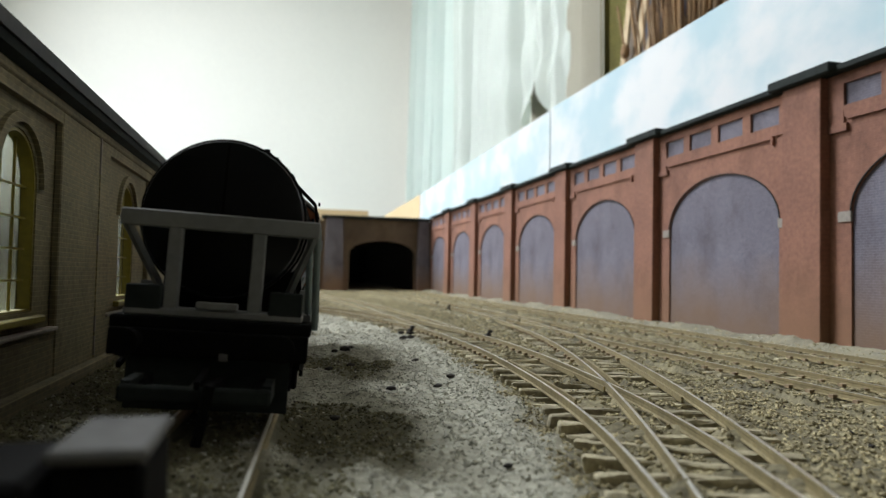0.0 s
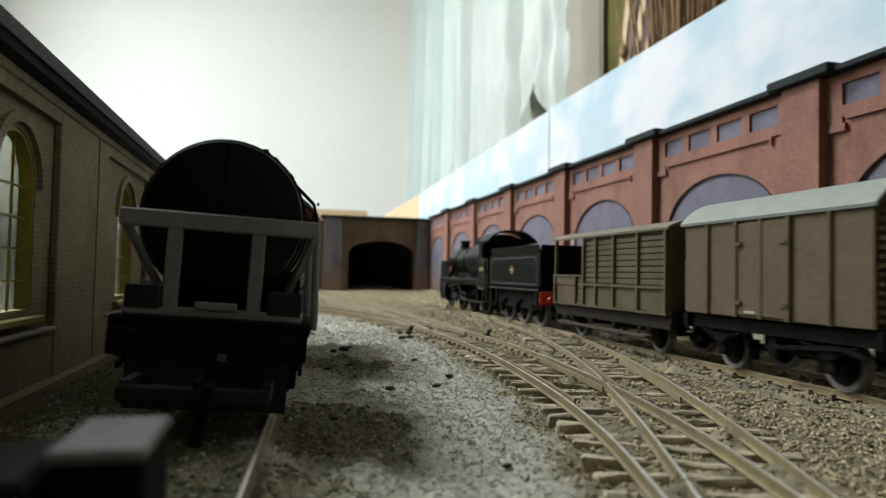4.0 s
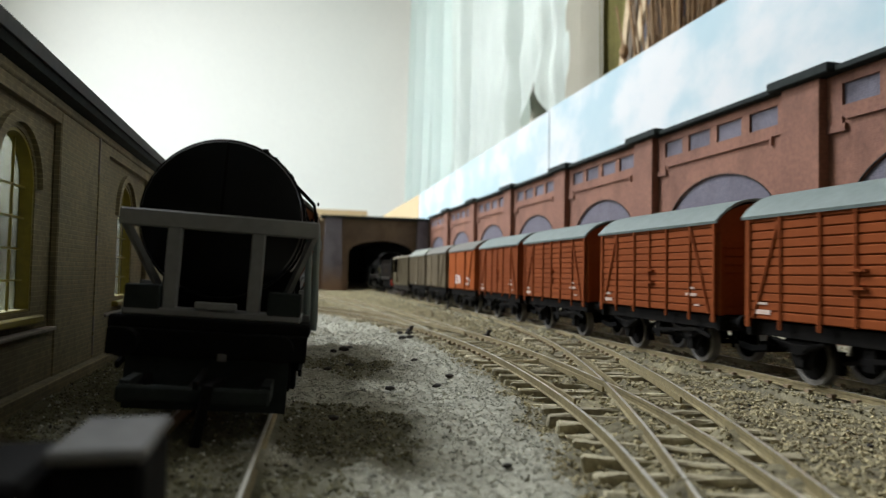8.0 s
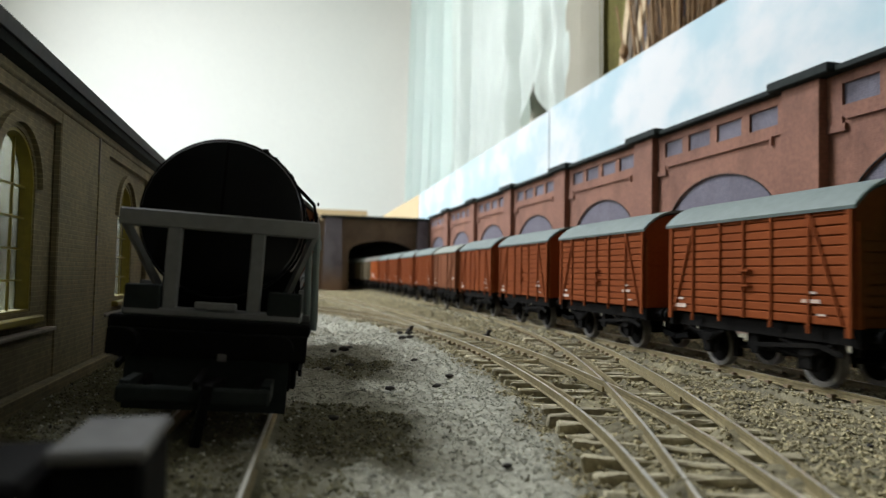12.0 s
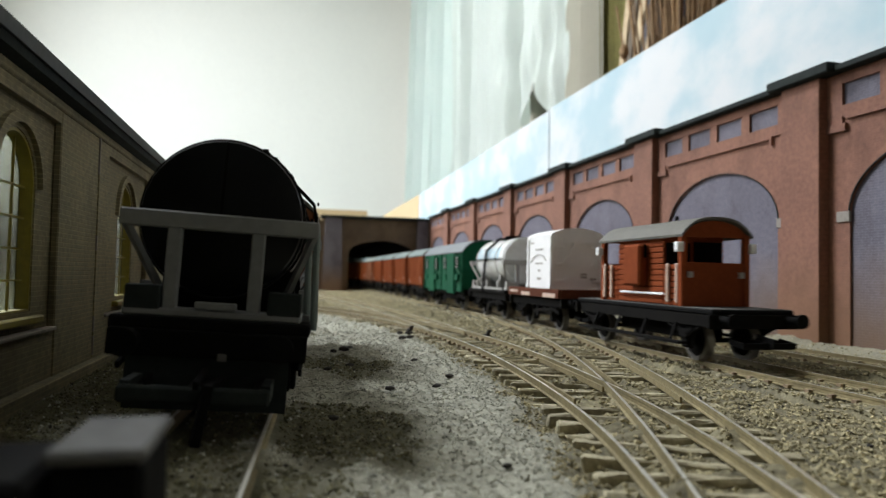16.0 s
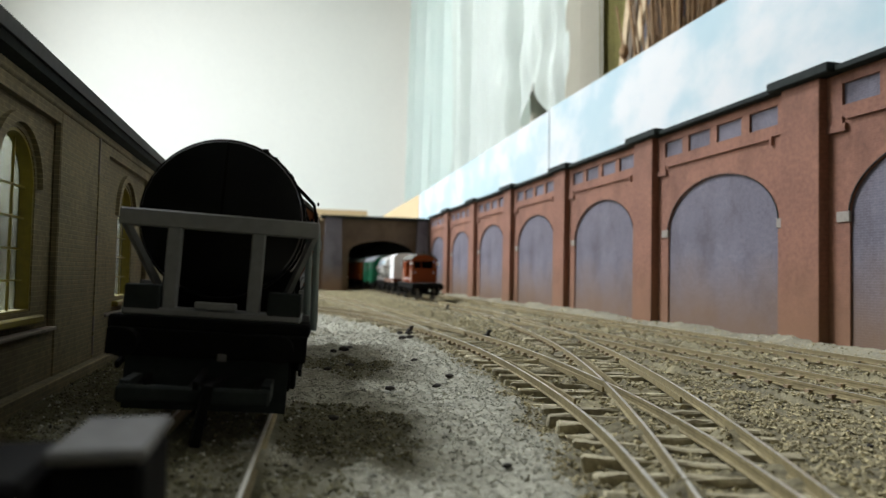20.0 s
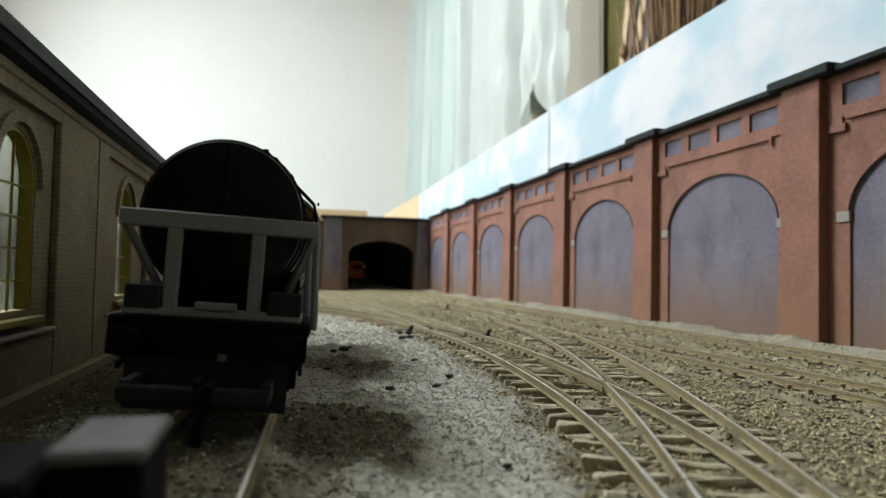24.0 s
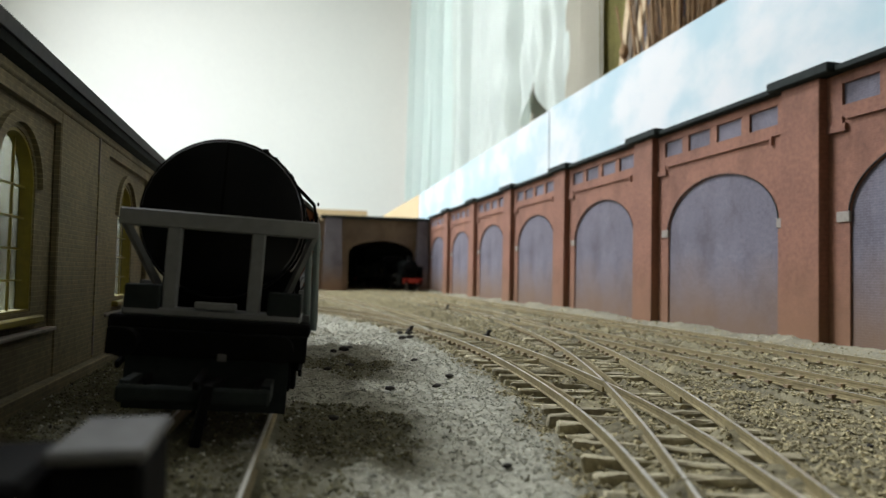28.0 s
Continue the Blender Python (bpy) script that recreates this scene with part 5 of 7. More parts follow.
def utility_van():
    ob = thing("utility_van", "long green planked parcels van with barred windows and grey roof", "goods wagon")
    L, half, z0, ea, cr = 0.1280, 0.0162, 0.0135, 0.0425, 0.0505
    mat = "green"
    underframe(ob, L, 0.0840, r=0.0068)
    boxes("body", [(-half + 0.0009, half - 0.0009, -L / 2 + 0.0006, L / 2 - 0.0006, z0, ea)], M[mat], ob)
    doors = ((-0.0330, 0.0105), (0.0330, 0.0105))
    wins = (-0.0515, -0.0155, 0.0155, 0.0515)
    for s in (-1, 1):
        x = s * half
        planks(ob, "plank", mat, -L / 2 + 0.0004, L / 2 - 0.0004, z0, ea, 14, x)
        for c, w in doors:
            boxes("door", [(min(x, x + s * 0.0012), max(x, x + s * 0.0012), c - w, c + w, z0 - 0.0016, ea - 0.0015)], M[mat], ob, "pair of planked double doors", 0.0003)
            for i in range(10):
                z = z0 + 0.0005 + i * 0.0026
                bm = bmesh.new()
                box(bm, min(x + s * 0.0012, x + s * 0.0015), max(x + s * 0.0012, x + s * 0.0015), c - w + 0.0006, c + w - 0.0006, z, z + 0.0021)
                part("door_board", bm, M[mat], ob)
        for c in wins:
            boxes("window_frame", [(min(x, x + s * 0.0011), max(x, x + s * 0.0011), c - 0.0042, c + 0.0042, 0.0285, 0.0392)], M[mat], ob)
            boxes("pane", [(min(x, x + s * 0.0013), max(x, x + s * 0.0013), c - 0.0032, c + 0.0032, 0.0300, 0.0382)], M["black"], ob, "dark window opening")
            for z in (0.0312, 0.0333, 0.0355, 0.0375):
                boxes("window_bar", [(min(x, x + s * 0.0016), max(x, x + s * 0.0016), c - 0.0032, c + 0.0032, z - 0.00035, z + 0.00035)], M["silver_frame"], ob, "pale window bar")
            boxes("vent_hood", [(min(x, x + s * 0.0018), max(x, x + s * 0.0018), c - 0.0040, c + 0.0040, 0.0215, 0.0258)], M[mat], ob)
        for y in (-0.0635, -0.0470, -0.0210, 0.0, 0.0210, 0.0470, 0.0635):
            boxes("stanchion", [(min(x, x + s * 0.0008), max(x, x + s * 0.0008), y - 0.0006, y + 0.0006, z0, ea - 0.0005)], M[mat], ob)
        for ya, yb in ((0.0626, 0.0574), (-0.0626, -0.0574)):
            bm = bmesh.new()
            bar(bm, (x + s * 0.0005, ya, z0), (x + s * 0.0005, yb, 0.0405), 0.0007, 0.0009, (1, 0, 0))
            part("diagonal_brace", bm, M[mat], ob)
    for s in (-1, 1):
        y = s * (L / 2 - 0.0002)
        bm = bmesh.new()
        end_panel(bm, y - 0.0004, y + 0.0004, half - 0.0004, z0, ea, cr - 0.0011)
        part("end_wall", bm, M[mat], ob)
        for xx in (-0.008, 0.0, 0.008):
            boxes("end_stanchion", [(xx - 0.0006, xx + 0.0006, min(y, y + s * 0.0012), max(y, y + s * 0.0012), z0, ea)], M[mat], ob)
    roof_part(ob, -L / 2 - 0.0014, L / 2 + 0.0014, half + 0.0010, ea - 0.0002, cr, "roof_slate")
    return ob


def tank_barrel(bm, r, y0, y1, z, seg=40):
    """A barrel with gently dished ends."""
    prof = [(y0 - 0.0016, 0.0), (y0 - 0.0014, r * 0.5), (y0 - 0.0006, r * 0.85), (y0, r * 0.985), (y0 + 0.0006, r), (y1 - 0.0006, r), (y1, r * 0.985), (y1 + 0.0006, r * 0.85), (y1 + 0.0014, r * 0.5), (y1 + 0.0016, 0.0)]
    rings = []
    for y, q in prof:
        rings.append([bm.verts.new((q * cos(2 * pi * i / seg), y, z + q * sin(2 * pi * i / seg))) for i in range(seg)] if q else [bm.verts.new((0, y, z))])
    for a, b in zip(rings, rings[1:]):
        for i in range(seg):
            j = (i + 1) % seg
            if len(a) == 1:
                bm.faces.new((a[0], b[j], b[i]))
            elif len(b) == 1:
                bm.faces.new((a[i], a[j], b[0]))
            else:
                bm.faces.new((a[i], a[j], b[j], b[i]))
    bmesh.ops.recalc_face_normals(bm, faces=bm.faces[:])


def tank_wagon(label, barrel, frame, under, r, zc, L, marks, name="tank_wagon"):
    ob = thing(name, label, "tank wagon")
    underframe(ob, L, 0.040, mat=under)
    boxes("deck", [(-0.0158, 0.0158, -L / 2, L / 2, 0.0151, 0.0172)], M[under], ob, bevel=0.0003)
    for s in (-1, 1):
        boxes("end_sill", [(-0.0142, 0.0142, min(s * (L / 2 - 0.0065), s * (L / 2 - 0.0010)), max(s * (L / 2 - 0.0065), s * (L / 2 - 0.0010)), 0.0172, 0.0186)], M[frame], ob, bevel=0.0003)
        boxes("side_sill", [(min(s * 0.0124, s * 0.0154), max(s * 0.0124, s * 0.0154), -L / 2 + 0.0070, L / 2 - 0.0070, 0.0172, 0.0184)], M[frame], ob)
    bm = bmesh.new()
    b0 = L / 2 - 0.0085
    tank_barrel(bm, r, -b0, b0, zc)
    t = part("barrel", bm, M[barrel], ob, smooth=True)
    for y in (-b0 * 0.93, -b0 * 0.42, b0 * 0.42, b0 * 0.93):
        bm = bmesh.new()
        sweep(bm, [((r + 0.0002) * cos(2 * pi * i / 40), y, zc + (r + 0.0002) * sin(2 * pi * i / 40)) for i in range(40)], 0.0006, 0.0011, (0, 1, 0), True)
        part("barrel_band", bm, M[barrel], t)
    for s in (-1, 1):
        y = s * (L / 2 - 0.0030)
        for x in (-0.0073, 0.0061):
            boxes("end_post", [(x - 0.0011, x + 0.0011, y - 0.0011, y + 0.0011, 0.0180, zc + 0.0002)], M[frame], ob, bevel=0.0002)
        boxes("end_beam", [(-0.0160, 0.0160, y - 0.0013, y + 0.0013, zc - 0.0026, zc - 0.0002 + 0.0004)], M[frame], ob, "horizontal end beam against the barrel", 0.0002)
        for x in (-1, 1):
            bm = bmesh.new()
            bar(bm, (x * 0.0152, y, zc - 0.0022), (x * 0.0100, y + -s * 0.010, 0.0190), 0.0009, 0.0012)
            part("stay", bm, M[frame], ob)
            boxes("saddle_block", [(min(x * 0.0085, x * 0.0140), max(x * 0.0085, x * 0.0140), y - 0.0020, y + 0.0012, 0.0181, 0.0222)], M[frame if marks else "coping"], ob, bevel=0.0002)
    for y in (-b0 * 0.55, b0 * 0.55):
        bm = bmesh.new()
        prism(bm, [(-0.0125, 0.0178), (0.0125, 0.0178), (0.0115, zc - r * 0.62), (-0.0115, zc - r * 0.62)], y - 0.0014, y + 0.0014, "y")
        part("saddle", bm, M[frame if marks else "black"], ob)
    for x in (-1, 1):
        for y in (-b0 * 0.75, 0.0, b0 * 0.75):
            boxes("side_bracket", [(x * 0.0140 - 0.0010, x * 0.0140 + 0.0010, y - 0.0012, y + 0.0012, 0.0180, 0.0225)], M[frame], ob)
        bm = bmesh.new()
        bar(bm, (x * (r + 0.0006), -b0, zc + 0.001), (x * (r + 0.0006), b0, zc + 0.001), 0.0005, 0.0006)
        part("side_rail", bm, M[under], ob)
        # ladder up the side
        lad = None
        for dy in (-0.0016, 0.0016):
            bm = bmesh.new()
            pts = [(x * 0.0164, 0.0150), (x * (r + 0.0016), zc - 0.002), (x * (r + 0.0014) * 0.92, zc + r * 0.48), (x * 0.0045, zc + r + 0.0014)]
            for a, b in zip(pts, pts[1:]):
                bar(bm, (a[0], dy + 0.004, a[1]), (b[0], dy + 0.004, b[1]), 0.0006, 0.0006)
            lad = part("ladder_side", bm, M[under], ob)
        for i in range(9):
            u = i / 8
            z = 0.0165 + u * (zc + r * 0.5 - 0.0165)
            xx = x * (0.0164 + (r + 0.0016 - 0.0164) * min(1, u * 1.4)) * (1 if u < 0.72 else 0.96)
            bm = bmesh.new()
            bar(bm, (xx, 0.0024, z), (xx, 0.0056, z), 0.0004, 0.0005)
            part("ladder_rung", bm, M[under], lad)
    bm = bmesh.new()
    rod(bm, (0, -0.002, zc + r - 0.001), (0, -0.002, zc + r + 0.0016), 0.0040, 18)
    rod(bm, (0, -0.002, zc + r + 0.0014), (0, -0.002, zc + r + 0.0022), 0.0034, 18)
    part("manhole", bm, M[under], ob, smooth=True)
    boxes("walkway", [(-0.0060, 0.0060, -0.0085, 0.0100, zc + r + 0.0002, zc + r + 0.0008)], M[under], ob)
    for i in range(3):
        bm = bmesh.new()
        rod(bm, (0.0035, -0.006 + i * 0.004, zc + r), (0.0035, -0.006 + i * 0.004, zc + r + 0.0026), 0.0006, 8)
        part("filler_valve", bm, M[under], ob)
    if marks:
        for x in (-1, 1):
            for k in range(7):
                y = 0.0235 - k * 0.0066
                bm = bmesh.new()
                w, z0, z1 = (0.0046, 0.0030, 0.0050, 0.0044, 0.0036, 0.0048, 0.0042)[k], zc + 0.0010, zc + 0.0078
                a0, a1 = math.asin((z0 - zc) / r), math.asin((z1 - zc) / r)
                q = r + 0.00012
                st = [(q * cos(a0 + (a1 - a0) * i / 4), zc + q * sin(a0 + (a1 - a0) * i / 4)) for i in range(5)]
                for (xa, za), (xb, zb) in zip(st, st[1:]):
                    bm.faces.new([bm.verts.new(v) for v in ((x * xa, y - w / 2, za), (x * xa, y + w / 2, za), (x * xb, y + w / 2, zb), (x * xb, y - w / 2, zb))])
                part("marking", bm, M["blue"], t, "plain blue painted mark")
    return ob


def flat_wagon():
    ob = thing("flat_wagon", "brown plank-sided flat wagon carrying a white container", "goods wagon")
    L = 0.0700
    underframe(ob, L, 0.040)
    boxes("floor", [(-0.0160, 0.0160, -L / 2, L / 2, 0.0158, 0.0176)], M["flat_brown"], ob)
    for s in (-1, 1):
        boxes("side_plank", [(s * 0.0160 - 0.0006, s * 0.0160 + 0.0006, -L / 2, L / 2, 0.0156, 0.0198)], M["flat_brown"], ob, bevel=0.0002)
        boxes("end_plank", [(-0.0154, 0.0154, s * L / 2 - 0.0006, s * L / 2 + 0.0006, 0.0156, 0.0198)], M["flat_brown"], ob, bevel=0.0002)
        lettering(ob, s * 0.0166, [(0.0255, 0.0178, 0.012, 0.0012), (0.0075, 0.0168, 0.012, 0.0018), (-0.0240, 0.0168, 0.0150, 0.0020)], "faded_white")
    return ob


def container():
    ob = thing("container", "white ribbed goods container with curved top and dark lettering", "container")
    hx, hy, z0, ea, cr = 0.0134, 0.0160, 0.0177, 0.0462, 0.0492
    bm = bmesh.new()
    end_panel(bm, -hy, hy, hx, z0, ea, cr)
    body = part("body", bm, M["white"], ob)
    for s in (-1, 1):
        for x in (-hx + 0.0012, hx - 0.0012):
            boxes("corner_post", [(x - 0.0012, x + 0.0012, min(s * hy, s * (hy + 0.0006)), max(s * hy, s * (hy + 0.0006)), z0, ea - 0.001)], M["white"], ob, bevel=0.0002)
        for z in (z0 + 0.0022, z0 + 0.0125, ea - 0.004):
            boxes("door_bar", [(-0.0122, 0.0122, min(s * hy, s * (hy + 0.0008)), max(s * hy, s * (hy + 0.0008)), z - 0.0004, z + 0.0004)], M["white"], ob)
        for x in (-0.0095, 0.0095):
            for z in (z0 + 0.006, z0 + 0.014, z0 + 0.022):
                boxes("hinge", [(x - 0.0022, x + 0.0022, min(s * hy, s * (hy + 0.0013)), max(s * hy, s * (hy + 0.0013)), z - 0.0006, z + 0.0006)], M["white"], ob, bevel=0.0002)
        bm = bmesh.new()
        bar(bm, (-0.0065, s * (hy + 0.0005), z0 + 0.0150), (-0.0010, s * (hy + 0.0005), ea - 0.0035), 0.0016, 0.0012, (0, 1, 0))
        bar(bm, (-0.0075, s * (hy + 0.0005), ea - 0.0035), (0.0000, s * (hy + 0.0005), ea - 0.0035), 0.0016, 0.0010, (0, 1, 0))
        bar(bm, (-0.0080, s * (hy + 0.0005), z0 + 0.0150), (-0.0005, s * (hy + 0.0005), z0 + 0.0150), 0.0016, 0.0010, (0, 1, 0))
        part("brace", bm, M["white"], ob, "raised brace across the doors")
        for x, z in ((0.0032, z0 + 0.0092), (0.0032, z0 + 0.0078), (0.0082, z0 + 0.0070)):
            boxes("marking", [(x - 0.0016, x + 0.0016, min(s * hy, s * (hy + 0.0002)), max(s * hy, s * (hy + 0.0002)), z - 0.0004, z + 0.0004)], M["line_grey"], ob, "small bar of unreadable dark lettering")
        lettering(ob, s * hx, [(0.0105, 0.0425, 0.005, 0.0008), (0.000, 0.0390, 0.010, 0.0008), (0.0, 0.0320, 0.010, 0.0008), (0.0, 0.0285, 0.003, 0.0012), (0.0, 0.0245, 0.005, 0.0013)], "line_grey")
        bm = bmesh.new()
        for i in range(8):
            a0, a1 = radians(35 + 110 * i / 8), radians(35 + 110 * (i + 0.7) / 8)
            bar(bm, (s * (hx + 0.0001), 0.0125 * cos(a0), 0.0280 + 0.0085 * sin(a0)), (s * (hx + 0.0001), 0.0125 * cos(a1), 0.0280 + 0.0085 * sin(a1)), 0.0002, 0.0010, (1, 0, 0))
        part("marking", bm, M["line_grey"], ob, "arched row of unreadable dark letters")
        for y in (-hy + 0.001, hy - 0.001):
            boxes("side_post", [(min(s * hx, s * (hx + 0.0006)), max(s * hx, s * (hx + 0.0006)), y - 0.0010, y + 0.0010, z0, ea - 0.001)], M["white"], ob)
            for z in (z0 + 0.003, z0 + 0.010, z0 + 0.0215):
                boxes("lashing_ring", [(min(s * hx, s * (hx + 0.0010)), max(s * hx, s * (hx + 0.0010)), y - 0.0014, y + 0.0014, z - 0.0007, z + 0.0007)], M["white"], ob)
    return ob


def brake_van():
    ob = thing("brake_van", "red-brown guard's brake van with open verandas and black platforms", "brake van")
    L, half, z0, ea, cr = 0.0930, 0.0117, 0.0168, 0.0405, 0.0462
    underframe(ob, L, 0.0640, step=True, lever=False)
    boxes("platform", [(-0.0142, 0.0142, -L / 2 - 0.0006, L / 2 + 0.0006, 0.0152, 0.0166)], M["black"], ob, bevel=0.0003)
    boxes("platform_top", [(-0.0138, 0.0138, -L / 2, L / 2, 0.01665, 0.01685)], M["pale_cap"], ob, "worn grey platform planking")
    boxes("cabin", [(-half + 0.0006, half - 0.0006, -0.0160, 0.0160, z0 + 0.0002, ea)], M["red_body"], ob)
    for s in (-1, 1):
        x = s * half
        planks(ob, "plank", "red_body", -0.0160, 0.0160, z0 + 0.0002, ea, 12, x)
        boxes("ducket", [(min(x, x + s * 0.0036), max(x, x + s * 0.0036), -0.0060, 0.0060, 0.0230, 0.0378)], M["red_body"], ob, "side lookout box", 0.0008)
        boxes("ducket_window", [(x + s * 0.0012 - 0.0006, x + s * 0.0012 + 0.0006, -0.0063, -0.0060, 0.0330, 0.0375)], M["black"], ob)
        for e in (-1, 1):
            y = e * 0.0275
            boxes("corner_post", [(x - 0.0010, x + 0.0010, y - 0.0010, y + 0.0010, z0, ea)], M["red_body"], ob)
            planks(ob, "veranda_plank", "red_body", min(e * 0.0162, e * 0.0266), max(e * 0.0162, e * 0.0266), z0, 0.0305, 7, x)
            bm = bmesh.new()
            box(bm, min(x + s * 0.0004, x + s * 0.0012), max(x + s * 0.0004, x + s * 0.0012), e * 0.0200 - 0.0008, e * 0.0200 + 0.0008, z0 + 0.0010, 0.0308, 0.0003)
            part("handrail", bm, M["faded_white"], ob, "broad pale upright handrail")
            bm = bmesh.new()
            box(bm, min(x + s * 0.0004, x + s * 0.0012), max(x + s * 0.0004, x + s * 0.0012), e * 0.0256 - 0.0008, e * 0.0256 + 0.0008, z0 + 0.0010, 0.0308, 0.0003)
            part("handrail", bm, M["faded_white"], ob, "broad pale upright handrail")
            bm = bmesh.new()
            box(bm, x + s * 0.0018 - 0.0012, x + s * 0.0018 + 0.0012, y + e * 0.0008 - 0.0012, y + e * 0.0008 + 0.0012, 0.0345, 0.0377, 0.0003)
            part("side_lamp", bm, M["white"], ob, "white side lamp")
        bm = bmesh.new()
        rod(bm, (x + s * 0.0010, -0.0180, 0.0205), (x + s * 0.0010, 0.0120, 0.0205), 0.00045, 6)
        part("handrail", bm, M["white"], ob, "long white handrail")
    for e in (-1, 1):
        y = e * 0.0275
        boxes("end_panel", [(-half, half, y - 0.0006, y + 0.0006, z0, 0.0312)], M["red_body"], ob, bevel=0.0002)
        boxes("end_head", [(-half, half, y - 0.0006, y + 0.0006, ea - 0.0010, ea + 0.0002)], M["red_body"], ob)
        bm = bmesh.new()
        end_panel(bm, y - 0.0006, y + 0.0006, half, ea - 0.0002, ea + 0.0002, cr - 0.0012)
        part("end_arch", bm, M["red_body"], ob)
        boxes("door_recess", [(-0.0108, -0.0015, e * 0.0161 - 0.0003, e * 0.0161 + 0.0003, z0 + 0.001, 0.0380)], M["frame"], ob)
        boxes("cabin_window", [(-0.0002, 0.0108, e * 0.0161 - 0.0003, e * 0.0161 + 0.0003, 0.0300, 0.0385)], M["black"], ob)
        for x in (-0.0095, 0.0095):
            boxes("lamp_bracket", [(x - 0.0009, x + 0.0009, min(y, y + e * 0.0014), max(y, y + e * 0.0014), 0.0262, 0.0282)], M["line_grey"], ob)
    roof_part(ob, -0.0295, 0.0295, half + 0.0016, ea, cr, "roof_dull", label="grey-green arched roof")
    bm = bmesh.new()
    rod(bm, (0.006, 0.004, cr - 0.002), (0.006, 0.004, cr + 0.0030), 0.0007, 8)
    part("chimney", bm, M["black"], ob)
    return ob


def toad_van():
    ob = thing("brake_van", "weathered grey planked brake van with one long open veranda", "brake van")
    L, half, z0, ea, cr = 0.0950, 0.0158, 0.0140, 0.0428, 0.0458
    mat = "toad_grey"
    underframe(ob, L, 0.0640, mat="dirty_frame", step=True, lever=False, board="footboard")
    y0, y1 = -L / 2 + 0.0008, 0.0170
    boxes("cabin", [(-half + 0.0008, half - 0.0008, y0, y1, z0, ea)], M[mat], ob)
    boxes("floor", [(-half, half, -L / 2, L / 2, z0 - 0.0006, z0 + 0.0006)], M[mat], ob)
    for s in (-1, 1):
        x = s * half
        planks(ob, "plank", mat, y0, y1, z0 + 0.0092, ea, 9, x, gap=0.00016)
        planks(ob, "plank", mat, y0, y1, z0, z0 + 0.0080, 1, x)
        planks(ob, "plank", mat, y1 + 0.0070, L / 2 - 0.0006, z0, z0 + 0.0080, 1, x)
        planks(ob, "plank", mat, y1, y1 + 0.0066, z0 - 0.001, z0 + 0.0118, 5, x)
        boxes("waist_rail", [(min(x, x + s * 0.0010), max(x, x + s * 0.0010), y0, y1, z0 + 0.0082, z0 + 0.0092)], M[mat], ob)
        boxes("veranda_rail", [(min(x - s * 0.0004, x + s * 0.0010), max(x - s * 0.0004, x + s * 0.0010), y1, L / 2, z0 + 0.0118, z0 + 0.0126)], M[mat], ob)
        boxes("veranda_board", [(x - 0.0004, x + 0.0004, y1 + 0.0070, L / 2 - 0.0006, z0 + 0.0082, z0 + 0.0118)], M[mat], ob)
        boxes("bottom_rail", [(min(x, x + s * 0.0010), max(x, x + s * 0.0010), -L / 2, L / 2, z0 - 0.0004, z0 + 0.0004)], M[mat], ob)
        for y in (y0 + 0.0006, -0.0280, -0.0100, 0.0050, y1 - 0.0006):
            boxes("stanchion", [(min(x, x + s * 0.0010), max(x, x + s * 0.0010), y - 0.0007, y + 0.0007, z0, ea - 0.0004)], M["grey_brown"], ob)
        for y in (y1 + 0.0072, L / 2 - 0.0012):
            boxes("stanchion", [(min(x, x + s * 0.0010), max(x, x + s * 0.0010), y - 0.0007, y + 0.0007, z0, z0 + 0.0120)], M[mat], ob)
        boxes("roof_post", [(x - 0.0007, x + 0.0007, L / 2 - 0.0020, L / 2 - 0.0008, z0, ea)], M[mat], ob)
        boxes("deep_solebar", [(s * 0.0146 - 0.0006, s * 0.0146 + 0.0006, -L / 2, L / 2, 0.0090, 0.0132)], M["dirty_frame"], ob, "dirty brown-black solebar")
    boxes("veranda_end", [(-half, half, L / 2 - 0.0010, L / 2 - 0.0002, z0, z0 + 0.0120)], M[mat], ob)
    for s in (-1, 1):
        y = y0 if s < 0 else y1
        bm = bmesh.new()
        end_panel(bm, y - 0.0004, y + 0.0004, half - 0.0002, z0, ea, cr - 0.0011)
        part("end_wall", bm, M[mat], ob)
    end_planks(ob, "end_plank", mat, y0 - 0.0008, half - 0.0006, z0, ea - 0.001, 12)
    for x in (-0.008, 0.008):
        boxes("end_window", [(x - 0.0028, x + 0.0028, y0 - 0.0016, y0 - 0.0010, 0.0320, 0.0385)], M["black"], ob)
    roof_part(ob, -L / 2 - 0.0012, L / 2 + 0.0012, half + 0.0014, ea, cr, "roof_tan")
    return ob


